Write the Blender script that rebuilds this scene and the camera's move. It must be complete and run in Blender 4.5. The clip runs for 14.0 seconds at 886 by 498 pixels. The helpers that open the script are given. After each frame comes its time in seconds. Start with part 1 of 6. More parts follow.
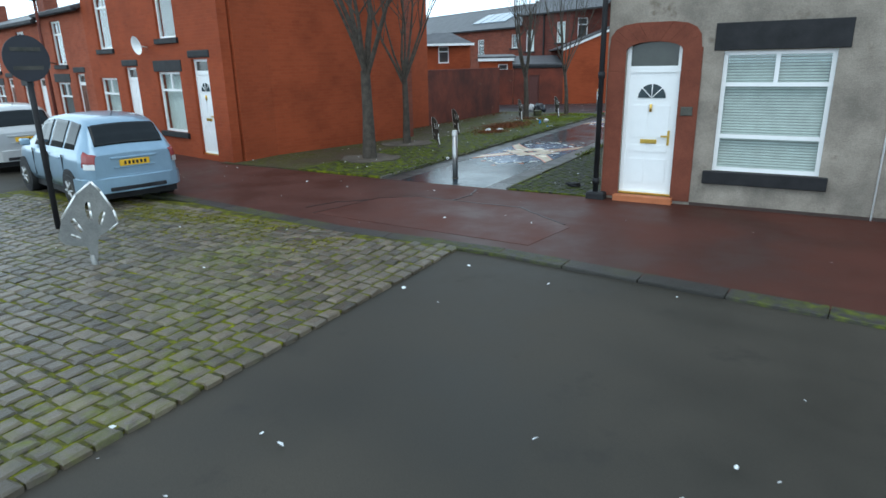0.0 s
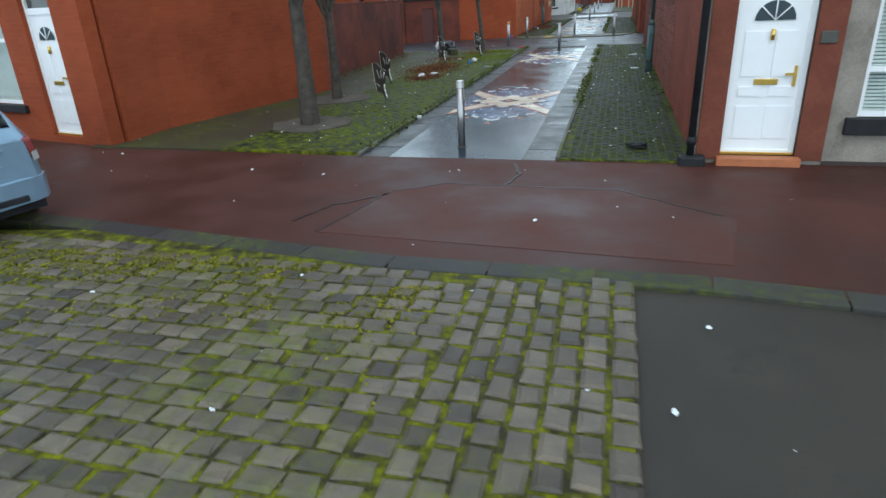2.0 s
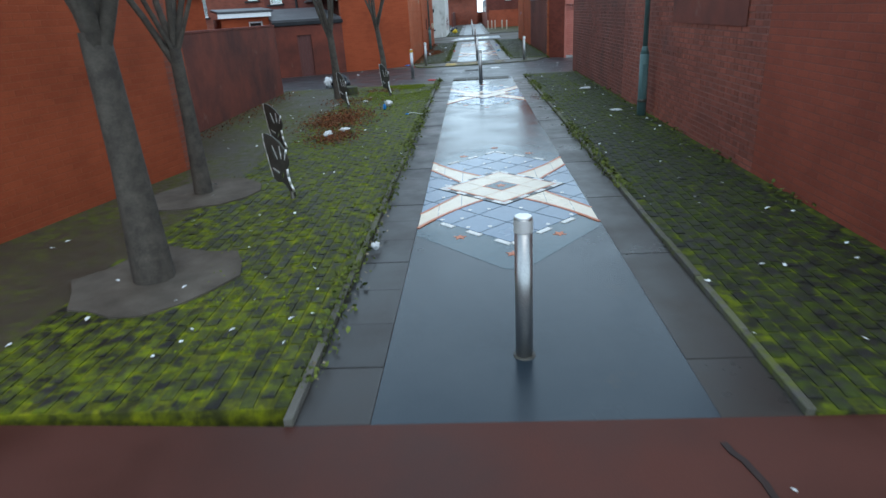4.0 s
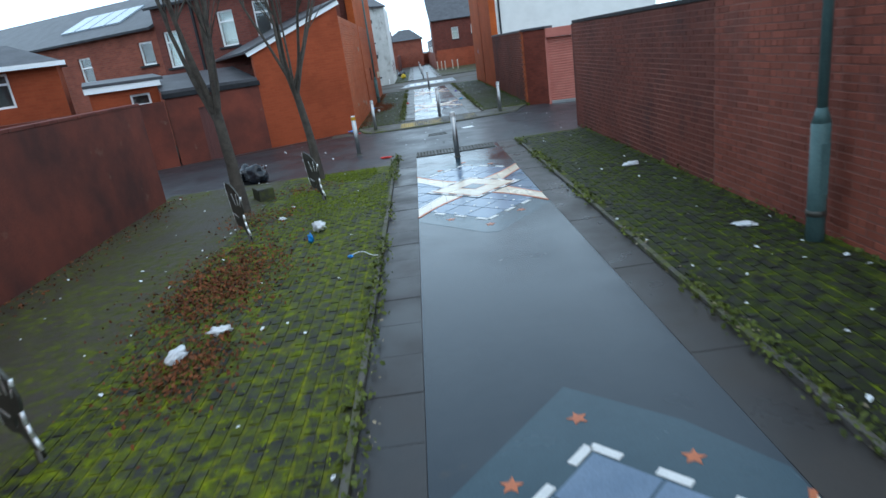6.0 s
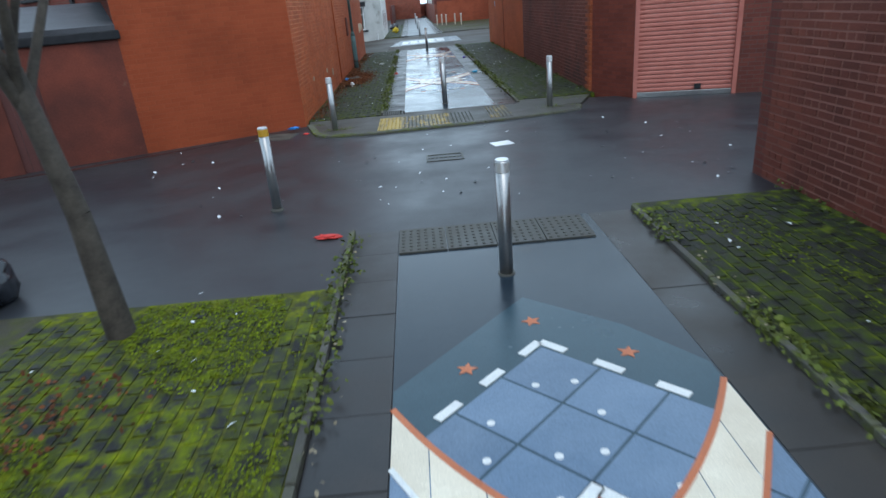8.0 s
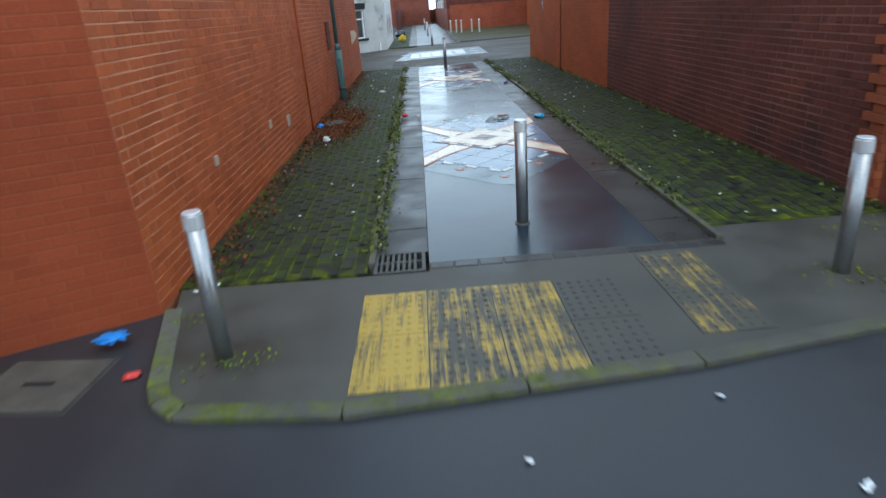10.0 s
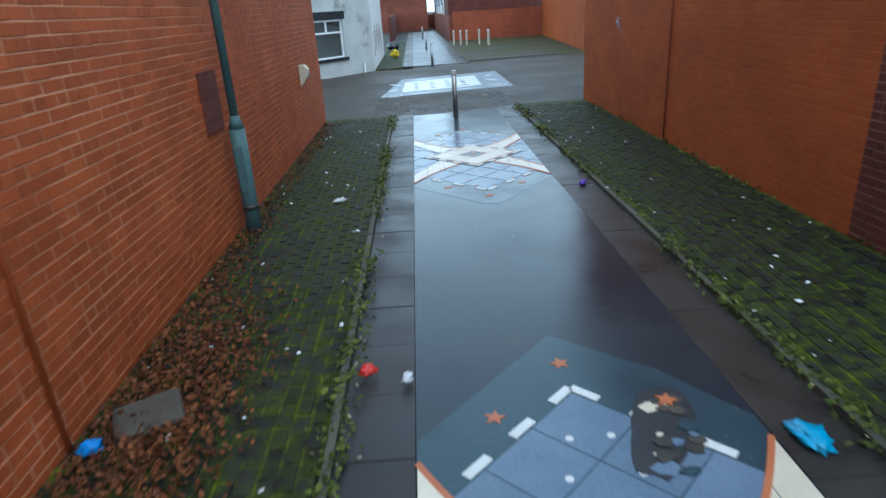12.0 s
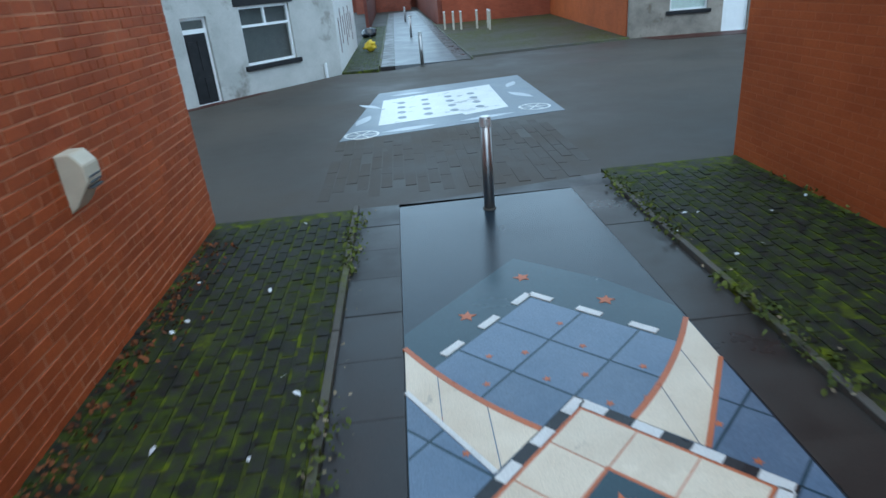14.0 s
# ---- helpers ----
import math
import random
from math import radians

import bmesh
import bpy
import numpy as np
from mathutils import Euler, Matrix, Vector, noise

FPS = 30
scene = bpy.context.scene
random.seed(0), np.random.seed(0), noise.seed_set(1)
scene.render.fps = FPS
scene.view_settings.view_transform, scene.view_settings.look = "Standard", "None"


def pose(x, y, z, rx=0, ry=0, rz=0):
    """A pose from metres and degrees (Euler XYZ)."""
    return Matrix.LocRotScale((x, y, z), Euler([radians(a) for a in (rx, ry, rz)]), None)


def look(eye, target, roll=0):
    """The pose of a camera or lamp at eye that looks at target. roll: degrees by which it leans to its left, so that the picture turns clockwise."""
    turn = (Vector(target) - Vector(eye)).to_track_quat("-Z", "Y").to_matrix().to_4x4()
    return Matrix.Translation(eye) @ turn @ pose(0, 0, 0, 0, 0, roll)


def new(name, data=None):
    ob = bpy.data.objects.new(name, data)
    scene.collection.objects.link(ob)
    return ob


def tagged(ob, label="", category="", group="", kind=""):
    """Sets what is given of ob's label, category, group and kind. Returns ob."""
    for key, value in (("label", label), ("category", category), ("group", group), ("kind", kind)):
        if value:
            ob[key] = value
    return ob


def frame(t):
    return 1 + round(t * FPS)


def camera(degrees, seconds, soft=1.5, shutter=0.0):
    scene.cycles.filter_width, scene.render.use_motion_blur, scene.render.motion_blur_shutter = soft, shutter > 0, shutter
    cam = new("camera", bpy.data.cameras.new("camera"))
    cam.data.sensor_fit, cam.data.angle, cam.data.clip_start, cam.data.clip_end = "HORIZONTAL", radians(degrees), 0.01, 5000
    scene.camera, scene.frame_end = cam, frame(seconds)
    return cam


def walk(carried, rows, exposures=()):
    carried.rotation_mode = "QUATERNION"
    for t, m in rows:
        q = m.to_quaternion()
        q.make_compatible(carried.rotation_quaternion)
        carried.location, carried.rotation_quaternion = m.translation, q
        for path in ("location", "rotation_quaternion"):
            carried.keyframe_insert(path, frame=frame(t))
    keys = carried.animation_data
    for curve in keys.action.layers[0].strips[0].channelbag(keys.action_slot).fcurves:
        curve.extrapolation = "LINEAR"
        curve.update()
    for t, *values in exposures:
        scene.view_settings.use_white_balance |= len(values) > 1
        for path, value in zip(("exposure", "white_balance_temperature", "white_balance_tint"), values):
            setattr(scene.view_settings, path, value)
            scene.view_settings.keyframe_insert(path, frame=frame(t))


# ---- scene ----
cam = camera(72.0, 14.0, soft=1.5, shutter=0.22)
PATH = [
    (0, (6.902, -13.622, 2.275), (5.953, -11.961, 1.694), -1.1),
    (0.5, (5.89, -13.158, 2.294), (5.057, -11.456, 1.656), 2.3),
    (1, (4.951, -12.577, 2.237), (4.304, -10.815, 1.545), 1.6),
    (1.5, (4.039, -11.899, 2.268), (3.531, -10.076, 1.621), 0.6),
    (2, (3.085, -11.422, 2.108), (2.575, -9.646, 1.343), -2.7),
    (2.5, (2.42, -10.4, 2.196), (2.064, -8.564, 1.487), -3.5),
    (4.8, (0.209, -3.518, 2.123), (0.237, -1.665, 1.37), -7.7),
    (5, (0.199, -2.855, 2.151), (0.258, -1.018, 1.363), -9.3),
    (5.5, (0.173, -1.084, 2.221), (0.237, 0.803, 1.561), -9.0),
    (6, (0.262, 0.616, 2.316), (0.268, 2.516, 1.691), -8.1),
    (6.5, (0.261, 3.039, 2.119), (0.292, 4.934, 1.481), -4.0),
    (7, (0.345, 5.346, 2.101), (0.385, 7.253, 1.498), -5.3),
    (7.5, (0.34, 7.403, 2.107), (0.341, 9.307, 1.497), -5.2),
    (7.7, (0.331, 8.192, 2.143), (0.353, 10.069, 1.453), -5.5),
    (9.8, (0.087, 16.739, 1.993), (0.154, 18.54, 1.126), -2.0),
    (10, (0.056, 17.696, 1.949), (0.082, 19.555, 1.21), -4.4),
    (10.5, (0.069, 20.047, 1.969), (0.123, 21.908, 1.239), -5.7),
    (11, (0.097, 22.151, 2.173), (0.14, 24.047, 1.538), -3.7),
    (11.5, (0.115, 24.173, 2.179), (0.178, 26.068, 1.545), -3.0),
    (12, (0.156, 25.994, 2.248), (0.198, 27.854, 1.514), -3.7),
    (12.5, (0.146, 28.004, 2.223), (0.205, 29.873, 1.513), -3.3),
    (13, (0.224, 30.016, 2.177), (0.288, 31.9, 1.51), -4.0),
    (13.5, (0.186, 31.899, 2.246), (0.23, 33.763, 1.524), -1.8),
    (14, (0.177, 33.773, 2.208), (0.251, 35.606, 1.411), -5.1),
]
walk(cam, [(t, look(eye, target, roll)) for t, eye, target, roll in PATH], [(0, -0.08, 6500, 5), (2.5, -0.1, 6650, 7), (5, -0.07, 6100, 6), (7.5, -0.09, 6200, 8), (10, 0.08, 6300, 8), (10.5, 0.06, 6250, 8), (11.5, 0.05, 5750, 3), (12.5, 0.12, 5850, 2), (13, 0.03, 5650, 1), (14, -0.04, 5650, 1)])

# world and light: an overcast winter afternoon
world = bpy.data.worlds.new("sky")
scene.world = world
world.use_nodes = True
wn = world.node_tree
sky = wn.nodes.new("ShaderNodeTexSky")
sky.sky_type, sky.sun_disc = 'NISHITA', False
sky.sun_elevation, sky.sun_rotation = radians(59), radians(165)
sky.air_density, sky.dust_density, sky.ozone_density = 1.0, 4.0, 1.0
soften = wn.nodes.new("ShaderNodeMixRGB")
soften.inputs[0].default_value = 0.85
# hazy overcast: brighter towards the horizon than overhead
where = wn.nodes.new("ShaderNodeTexCoord")
split = wn.nodes.new("ShaderNodeSeparateXYZ")
haze = wn.nodes.new("ShaderNodeValToRGB")
haze.color_ramp.elements[0].position, haze.color_ramp.elements[0].color = 0.0, (1.0, 1.26, 1.48, 1)
haze.color_ramp.elements[1].position, haze.color_ramp.elements[1].color = 0.75, (0.39, 0.52, 0.66, 1)
bright = wn.nodes.new("ShaderNodeMixRGB")
bright.blend_type = "MULTIPLY"
bright.inputs[0].default_value, bright.inputs[2].default_value = 1.0, (19, 19, 19, 1)
wn.links.new(where.outputs["Generated"], split.inputs[0])
wn.links.new(split.outputs["Z"], haze.inputs[0])
wn.links.new(haze.outputs[0], bright.inputs[1])
wn.links.new(bright.outputs[0], soften.inputs[2])
wn.links.new(sky.outputs[0], soften.inputs[1])
wn.links.new(soften.outputs[0], wn.nodes["Background"].inputs[0])
wn.nodes["Background"].inputs[1].default_value = 0.116
sun = new("sun", bpy.data.lights.new("sun", "SUN"))
sun.data.energy, sun.data.angle, sun.data.color = 0.8, radians(40), (1.0, 0.98, 0.95)
sun.matrix_world = look((4, -15, 26), (0, 0, 0))


def nodes_of(name, rough=0.7, metal=0.0, spec=0.5):
    m = bpy.data.materials.new(name)
    m.use_nodes = True
    b = m.node_tree.nodes["Principled BSDF"]
    b.inputs["Roughness"].default_value, b.inputs["Metallic"].default_value = rough, metal
    b.inputs["Specular IOR Level"].default_value = spec
    return m, m.node_tree, b


def node(nt, kind, **values):
    n = nt.nodes.new("ShaderNode" + kind)
    for key, value in values.items():
        n.inputs[key.replace("_", " ")].default_value = value
    return n


def coords(nt):
    g = nt.nodes.new("ShaderNodeNewGeometry")
    return g.outputs["Position"]


def noise_tex(nt, scale, detail=4, rough=0.6, stretch=None):
    n = node(nt, "TexNoise", Scale=scale, Detail=detail, Roughness=rough)
    p = coords(nt)
    if stretch:
        mp = nt.nodes.new("ShaderNodeMapping")
        mp.inputs["Scale"].default_value = stretch
        nt.links.new(p, mp.inputs[0])
        p = mp.outputs[0]
    nt.links.new(p, n.inputs["Vector"])
    return n.outputs["Fac"]


def ramp(nt, fac, stops):
    r = nt.nodes.new("ShaderNodeValToRGB")
    e = r.color_ramp.elements
    while len(e) < len(stops):
        e.new(0.5)
    for el, (pos, col) in zip(e, stops):
        el.position = pos
        el.color = (*col, 1) if len(col) == 3 else col
    nt.links.new(fac, r.inputs[0])
    return r.outputs[0]


def mix(nt, fac, a, b, mode="MIX"):
    m = nt.nodes.new("ShaderNodeMixRGB")
    m.blend_type = mode
    for slot, v in zip((0, 1, 2), (fac, a, b)):
        if isinstance(v, (int, float)):
            m.inputs[slot].default_value = v
        elif isinstance(v, tuple):
            m.inputs[slot].default_value = (*v, 1)
        else:
            nt.links.new(v, m.inputs[slot])
    return m.outputs[0]


def bump(nt, b, height, strength=0.3, distance=0.01):
    n = node(nt, "Bump", Strength=strength, Distance=distance)
    nt.links.new(height, n.inputs["Height"])
    nt.links.new(n.outputs[0], b.inputs["Normal"])


def dark(c, k):
    return tuple(v * k for v in c)


def mottled(name, c1, c2, rough=0.75, scale=3.0, fine=60.0, relief=0.25, metal=0.0, each=0.0, island=0.0, stain=None, spec=0.25):
    """Two-scale mottling between two colours, with optional variation from piece to piece and stains."""
    m, nt, b = nodes_of(name, rough, metal, spec)
    big, small = noise_tex(nt, scale, 3), noise_tex(nt, fine, 5, 0.7)
    col = mix(nt, ramp(nt, big, [(0.3, (0, 0, 0)), (0.7, (1, 1, 1))]), c1, c2)
    col = mix(nt, 0.5, col, ramp(nt, small, [(0.25, (0.55, 0.55, 0.55)), (0.75, (1.35, 1.35, 1.35))]), "MULTIPLY")
    if each:
        o = nt.nodes.new("ShaderNodeObjectInfo")
        col = mix(nt, 1.0, col, ramp(nt, o.outputs["Random"], [(0, (1 - each,) * 3), (1, (1 + each,) * 3)]), "MULTIPLY")
    if island:
        g = nt.nodes.new("ShaderNodeNewGeometry")
        col = mix(nt, 1.0, col, ramp(nt, g.outputs["Random Per Island"], [(0, (1 - island,) * 3), (1, (1 + island,) * 3)]), "MULTIPLY")
    if stain:
        s = noise_tex(nt, stain[1], 4, 0.65)
        col = mix(nt, ramp(nt, s, [(stain[2], (0, 0, 0)), (stain[2] + 0.15, (1, 1, 1))]), col, stain[0])
    nt.links.new(col, b.inputs["Base Color"])
    bump(nt, b, small, relief, 0.008)
    return m


def wet(name, c1, c2, scale=1.2, dry=0.55, pool=0.1, fine=120.0, stain=None, each=0.0, spec=0.4):
    """Damp paving: darker and glossier where water lies."""
    m, nt, b = nodes_of(name, spec=spec)
    big, small = noise_tex(nt, scale, 4), noise_tex(nt, fine, 4, 0.7)
    w = ramp(nt, big, [(0.35, (0, 0, 0)), (0.65, (1, 1, 1))])
    col = mix(nt, w, c1, c2)
    col = mix(nt, 0.45, col, ramp(nt, small, [(0.3, (0.5, 0.5, 0.5)), (0.7, (1.45, 1.45, 1.45))]), "MULTIPLY")
    if each:
        o = nt.nodes.new("ShaderNodeObjectInfo")
        col = mix(nt, 1.0, col, ramp(nt, o.outputs["Random"], [(0, (1 - each,) * 3), (1, (1 + each,) * 3)]), "MULTIPLY")
    if stain:
        s = noise_tex(nt, stain[1], 5, 0.65)
        col = mix(nt, ramp(nt, s, [(stain[2], (0, 0, 0)), (stain[2] + 0.12, (1, 1, 1))]), col, stain[0])
    nt.links.new(col, b.inputs["Base Color"])
    r = ramp(nt, big, [(0.35, (pool,) * 3), (0.68, (dry,) * 3)])
    nt.links.new(r, b.inputs["Roughness"])
    bump(nt, b, small, 0.12, 0.004)
    return m


def mossy(name, c1, c2, amount, scale=1.3, each=0.0, island=0.0, green=(0.13, 0.16, 0.008), rough=0.7, shine=0.18):
    """Stone or block paving with moss over it in patches and in fine crumbs."""
    m, nt, b = nodes_of(name, rough, 0.0, shine)
    big, mid, small = noise_tex(nt, 0.45, 3), noise_tex(nt, scale * 6, 4, 0.65), noise_tex(nt, 90, 4, 0.7)
    col = mix(nt, noise_tex(nt, 4, 3), c1, c2)
    col = mix(nt, 0.5, col, ramp(nt, small, [(0.25, (0.55,) * 3), (0.75, (1.4,) * 3)]), "MULTIPLY")
    if each:
        o = nt.nodes.new("ShaderNodeObjectInfo")
        col = mix(nt, 1.0, col, ramp(nt, o.outputs["Random"], [(0, (1 - each,) * 3), (1, (1 + each,) * 3)]), "MULTIPLY")
    if island:
        g = nt.nodes.new("ShaderNodeNewGeometry")
        col = mix(nt, 1.0, col, ramp(nt, g.outputs["Random Per Island"], [(0, (1 - island,) * 3), (1, (1 + island,) * 3)]), "MULTIPLY")
    area = ramp(nt, big, [(0.5 - amount * 0.25, (0, 0, 0)), (0.72 - amount * 0.25, (1, 1, 1))])
    crumbs = ramp(nt, mid, [(0.4, (0, 0, 0)), (0.68, (1, 1, 1))])
    cover = mix(nt, 1.0, area, crumbs, "MULTIPLY")
    tone = ramp(nt, noise_tex(nt, 9, 4), [(0.3, dark(green, 0.35)), (0.55, green), (0.8, (green[0] * 1.5, green[1] * 1.35, green[2]))])
    nt.links.new(mix(nt, cover, col, tone), b.inputs["Base Color"])
    r = ramp(nt, cover, [(0.0, (rough * 0.75,) * 3), (1.0, (0.95,) * 3)])
    nt.links.new(r, b.inputs["Roughness"])
    h = mix(nt, 0.5, small, mid, "ADD")
    bump(nt, b, h, 0.45, 0.012)
    return m


def brickwork(name, c1, c2, mortar, length=0.235, course=0.08, rough=0.8, stains=0.5):
    """Far brickwork: courses and joints in colour and fine relief, on upright faces."""
    m, nt, b = nodes_of(name, rough, 0.0, 0.2)
    g = nt.nodes.new("ShaderNodeNewGeometry")
    sep, nsep = nt.nodes.new("ShaderNodeSeparateXYZ"), nt.nodes.new("ShaderNodeSeparateXYZ")
    nt.links.new(g.outputs["Position"], sep.inputs[0])
    nt.links.new(g.outputs["Normal"], nsep.inputs[0])
    ax = nt.nodes.new("ShaderNodeMath")
    ax.operation = "ABSOLUTE"
    nt.links.new(nsep.outputs["X"], ax.inputs[0])
    st = nt.nodes.new("ShaderNodeMath")
    st.operation = "GREATER_THAN"
    st.inputs[1].default_value = 0.7
    nt.links.new(ax.outputs[0], st.inputs[0])
    u = mix(nt, st.outputs[0], sep.outputs["X"], sep.outputs["Y"])
    comb = nt.nodes.new("ShaderNodeCombineXYZ")
    nt.links.new(u, comb.inputs[0])
    nt.links.new(sep.outputs["Z"], comb.inputs[1])
    t = node(nt, "TexBrick", Scale=1.0, Mortar_Size=0.008, Mortar_Smooth=0.3, Brick_Width=length, Row_Height=course, Bias=0.0)
    t.inputs["Color1"].default_value, t.inputs["Color2"].default_value, t.inputs["Mortar"].default_value = (*c1, 1), (*c2, 1), (*mortar, 1)
    nt.links.new(comb.outputs[0], t.inputs["Vector"])
    small, big = noise_tex(nt, 70, 5, 0.7), noise_tex(nt, 0.9, 4)
    col = mix(nt, 0.5, t.outputs["Color"], ramp(nt, small, [(0.25, (0.6,) * 3), (0.75, (1.35,) * 3)]), "MULTIPLY")
    col = mix(nt, stains, col, ramp(nt, big, [(0.3, (0.5, 0.48, 0.48)), (0.6, (1.1, 1.08, 1.05))]), "MULTIPLY")
    nt.links.new(col, b.inputs["Base Color"])
    inv = nt.nodes.new("ShaderNodeInvert")
    nt.links.new(t.outputs["Fac"], inv.inputs["Color"])
    h = mix(nt, 0.15, inv.outputs[0], small, "ADD")
    bump(nt, b, h, 0.5, 0.008)
    return m


def streaked(name, bare):
    """Concrete blister paving whose yellow paint is left in streaks along the walking line and on some studs."""
    m, nt, b = nodes_of(name, 0.5, 0.0, 0.4)
    lines, blot, small = noise_tex(nt, 1.0, 4, 0.7, (26, 1.6, 1)), noise_tex(nt, 2.6, 3), noise_tex(nt, 70, 4, 0.7)
    left = mix(nt, 0.45, lines, blot)
    stone = mix(nt, small, (0.04, 0.037, 0.03), (0.085, 0.078, 0.06))
    paint = mix(nt, small, (0.3, 0.19, 0.025), (0.52, 0.36, 0.07))
    nt.links.new(mix(nt, ramp(nt, left, [(bare - 0.05, (0, 0, 0)), (bare + 0.09, (1, 1, 1))]), stone, paint), b.inputs["Base Color"])
    bump(nt, b, small, 0.2, 0.006)
    return m


def plain(name, c, rough=0.5, metal=0.0, spec=0.5, vary=0.15):
    m, nt, b = nodes_of(name, rough, metal, spec)
    n = noise_tex(nt, 6, 4)
    nt.links.new(mix(nt, 1.0, c, ramp(nt, n, [(0.2, (1 - vary * 1.2,) * 3), (0.8, (1 + vary * 0.8,) * 3)]), "MULTIPLY"), b.inputs["Base Color"])
    return m


def glass(name, tint=(0.9, 0.95, 0.95)):
    m, nt, b = nodes_of(name, 0.03)
    b.inputs["Base Color"].default_value = (*tint, 1)
    b.inputs["Transmission Weight"].default_value = 1.0
    b.inputs["IOR"].default_value = 1.45
    return m


ASPHALT = wet("wet asphalt", (0.016, 0.026, 0.037), (0.027, 0.037, 0.047), 0.8, 0.28, 0.12, spec=0.4, stain=((0.036, 0.038, 0.038), 2.2, 0.62))
LANE = wet("dark wet lane asphalt", (0.026, 0.028, 0.033), (0.038, 0.038, 0.041), 0.9, 0.5, 0.32, spec=0.4)
STREET = wet("grey street asphalt", (0.031, 0.027, 0.021), (0.055, 0.047, 0.037), 0.45, 0.8, 0.55, spec=0.3, stain=((0.03, 0.026, 0.021), 1.6, 0.6))
STREET_E = wet("worn street asphalt", (0.054, 0.045, 0.037), (0.08, 0.066, 0.053), 0.4, 0.8, 0.5, spec=0.32)
STREET_B = wet("worn street sett", (0.05, 0.042, 0.035), (0.074, 0.061, 0.049), 0.5, 0.8, 0.5, spec=0.32)
RED = wet("red-brown footway asphalt", (0.05, 0.017, 0.012), (0.086, 0.028, 0.02), 0.7, 0.75, 0.45, spec=0.25)
RED_PATCH = wet("newer red footway patch", (0.066, 0.022, 0.016), (0.094, 0.031, 0.022), 0.9, 0.75, 0.45, spec=0.25)
TAR = wet("dark tar seam", (0.018, 0.012, 0.011), (0.034, 0.018, 0.015), 3, 0.6, 0.4)
SLAB = wet("damp concrete slab", (0.024, 0.022, 0.022), (0.041, 0.036, 0.034), 1.5, 0.55, 0.28, each=0.2, stain=((0.018, 0.016, 0.014), 14, 0.62))
SLAB_R = wet("dark damp flag", (0.03, 0.027, 0.025), (0.046, 0.039, 0.033), 1.5, 0.5, 0.24, each=0.06)
# pale base colour stands in for bright sky mirrored in the far path
FARPATH_SKY = wet("wet far path with sky reflection in its colour", (0.1, 0.11, 0.12), (0.16, 0.17, 0.18), 0.8, 0.5, 0.3)
CONCRETE = wet("lane-side concrete apron", (0.045, 0.043, 0.036), (0.075, 0.07, 0.058), 1.2, 0.7, 0.4)
EARTH = mossy("mossy bedding", (0.04, 0.034, 0.025), (0.07, 0.058, 0.042), 0.55, green=(0.1, 0.12, 0.008))
PAVER = mossy("mossy block paving", (0.013, 0.014, 0.014), (0.034, 0.033, 0.03), 1.1, each=0.4, green=(0.15, 0.19, 0.004))
# less mossy copy, darkened in colour for the shade between the walls
PAVER2 = mossy("shaded mossy block paving", (0.014, 0.014, 0.013), (0.029, 0.028, 0.024), 0.9, each=0.35, green=(0.055, 0.078, 0.007))
PAVERS = mossy("mossy block paving field", (0.013, 0.014, 0.014), (0.034, 0.033, 0.03), 1.1, island=0.4, green=(0.15, 0.19, 0.004))
# joined-mesh version of the copy with wall shade in its colour
PAVERS2 = mossy("shaded mossy block paving field", (0.014, 0.014, 0.013), (0.029, 0.028, 0.024), 0.9, island=0.35, green=(0.055, 0.078, 0.007))
MOSSBED = mossy("moss in the block joints", (0.024, 0.026, 0.01), (0.05, 0.052, 0.012), 2.2, green=(0.2, 0.22, 0.006))
ROW = brickwork("bright red brick", (0.3, 0.07, 0.035), (0.36, 0.09, 0.045), (0.3, 0.1, 0.06))
YELLOW_FAINT = streaked("tactile paving with faint yellow streaks", 0.55)
# bedding base darkened likewise to carry the shade between walls
EARTH2 = mossy("shaded mossy bedding", (0.012, 0.013, 0.008), (0.022, 0.022, 0.014), 1.8, green=(0.12, 0.15, 0.006))
SETT = mossy("worn stone sett", (0.04, 0.038, 0.036), (0.17, 0.13, 0.088), 0.05, each=0.45, rough=0.5, shine=0.4)
SETTS = mossy("worn stone setts", (0.04, 0.038, 0.036), (0.17, 0.13, 0.088), 0.05, island=0.45, rough=0.5, shine=0.4)
BED = mossy("green sett joints", (0.014, 0.013, 0.008), (0.05, 0.045, 0.012), 1.3, green=(0.2, 0.21, 0.004))
KERB_D = mossy("dark street kerb", (0.032, 0.031, 0.029), (0.056, 0.052, 0.048), 0.3, each=0.2)
KERB = mossy("weathered kerb stone", (0.07, 0.068, 0.06), (0.125, 0.115, 0.1), 0.4, each=0.25)
ORANGE = brickwork("orange-red painted brick", (0.4, 0.084, 0.02), (0.45, 0.102, 0.026), (0.42, 0.104, 0.034), stains=0.4)
# brick-red gable paint; doubles as shaded orange on the orange wall's front
GABLE = brickwork("brick-red and shaded orange painted brick", (0.28, 0.055, 0.021), (0.32, 0.066, 0.025), (0.29, 0.068, 0.028), stains=0.45)
ORANGE_BRICK = mottled("orange-red painted brick face", (0.32, 0.063, 0.017), (0.43, 0.093, 0.025), 0.62, 1.6, 45, 0.3, each=0.14)
ORANGE_BRICKS = mottled("orange-red painted brick faces", (0.32, 0.063, 0.017), (0.43, 0.093, 0.025), 0.62, 1.6, 45, 0.3, island=0.14)
MORTAR = mottled("pale mortar", (0.34, 0.08, 0.03), (0.6, 0.27, 0.15), 0.9, 0.7, 70, 0.3)
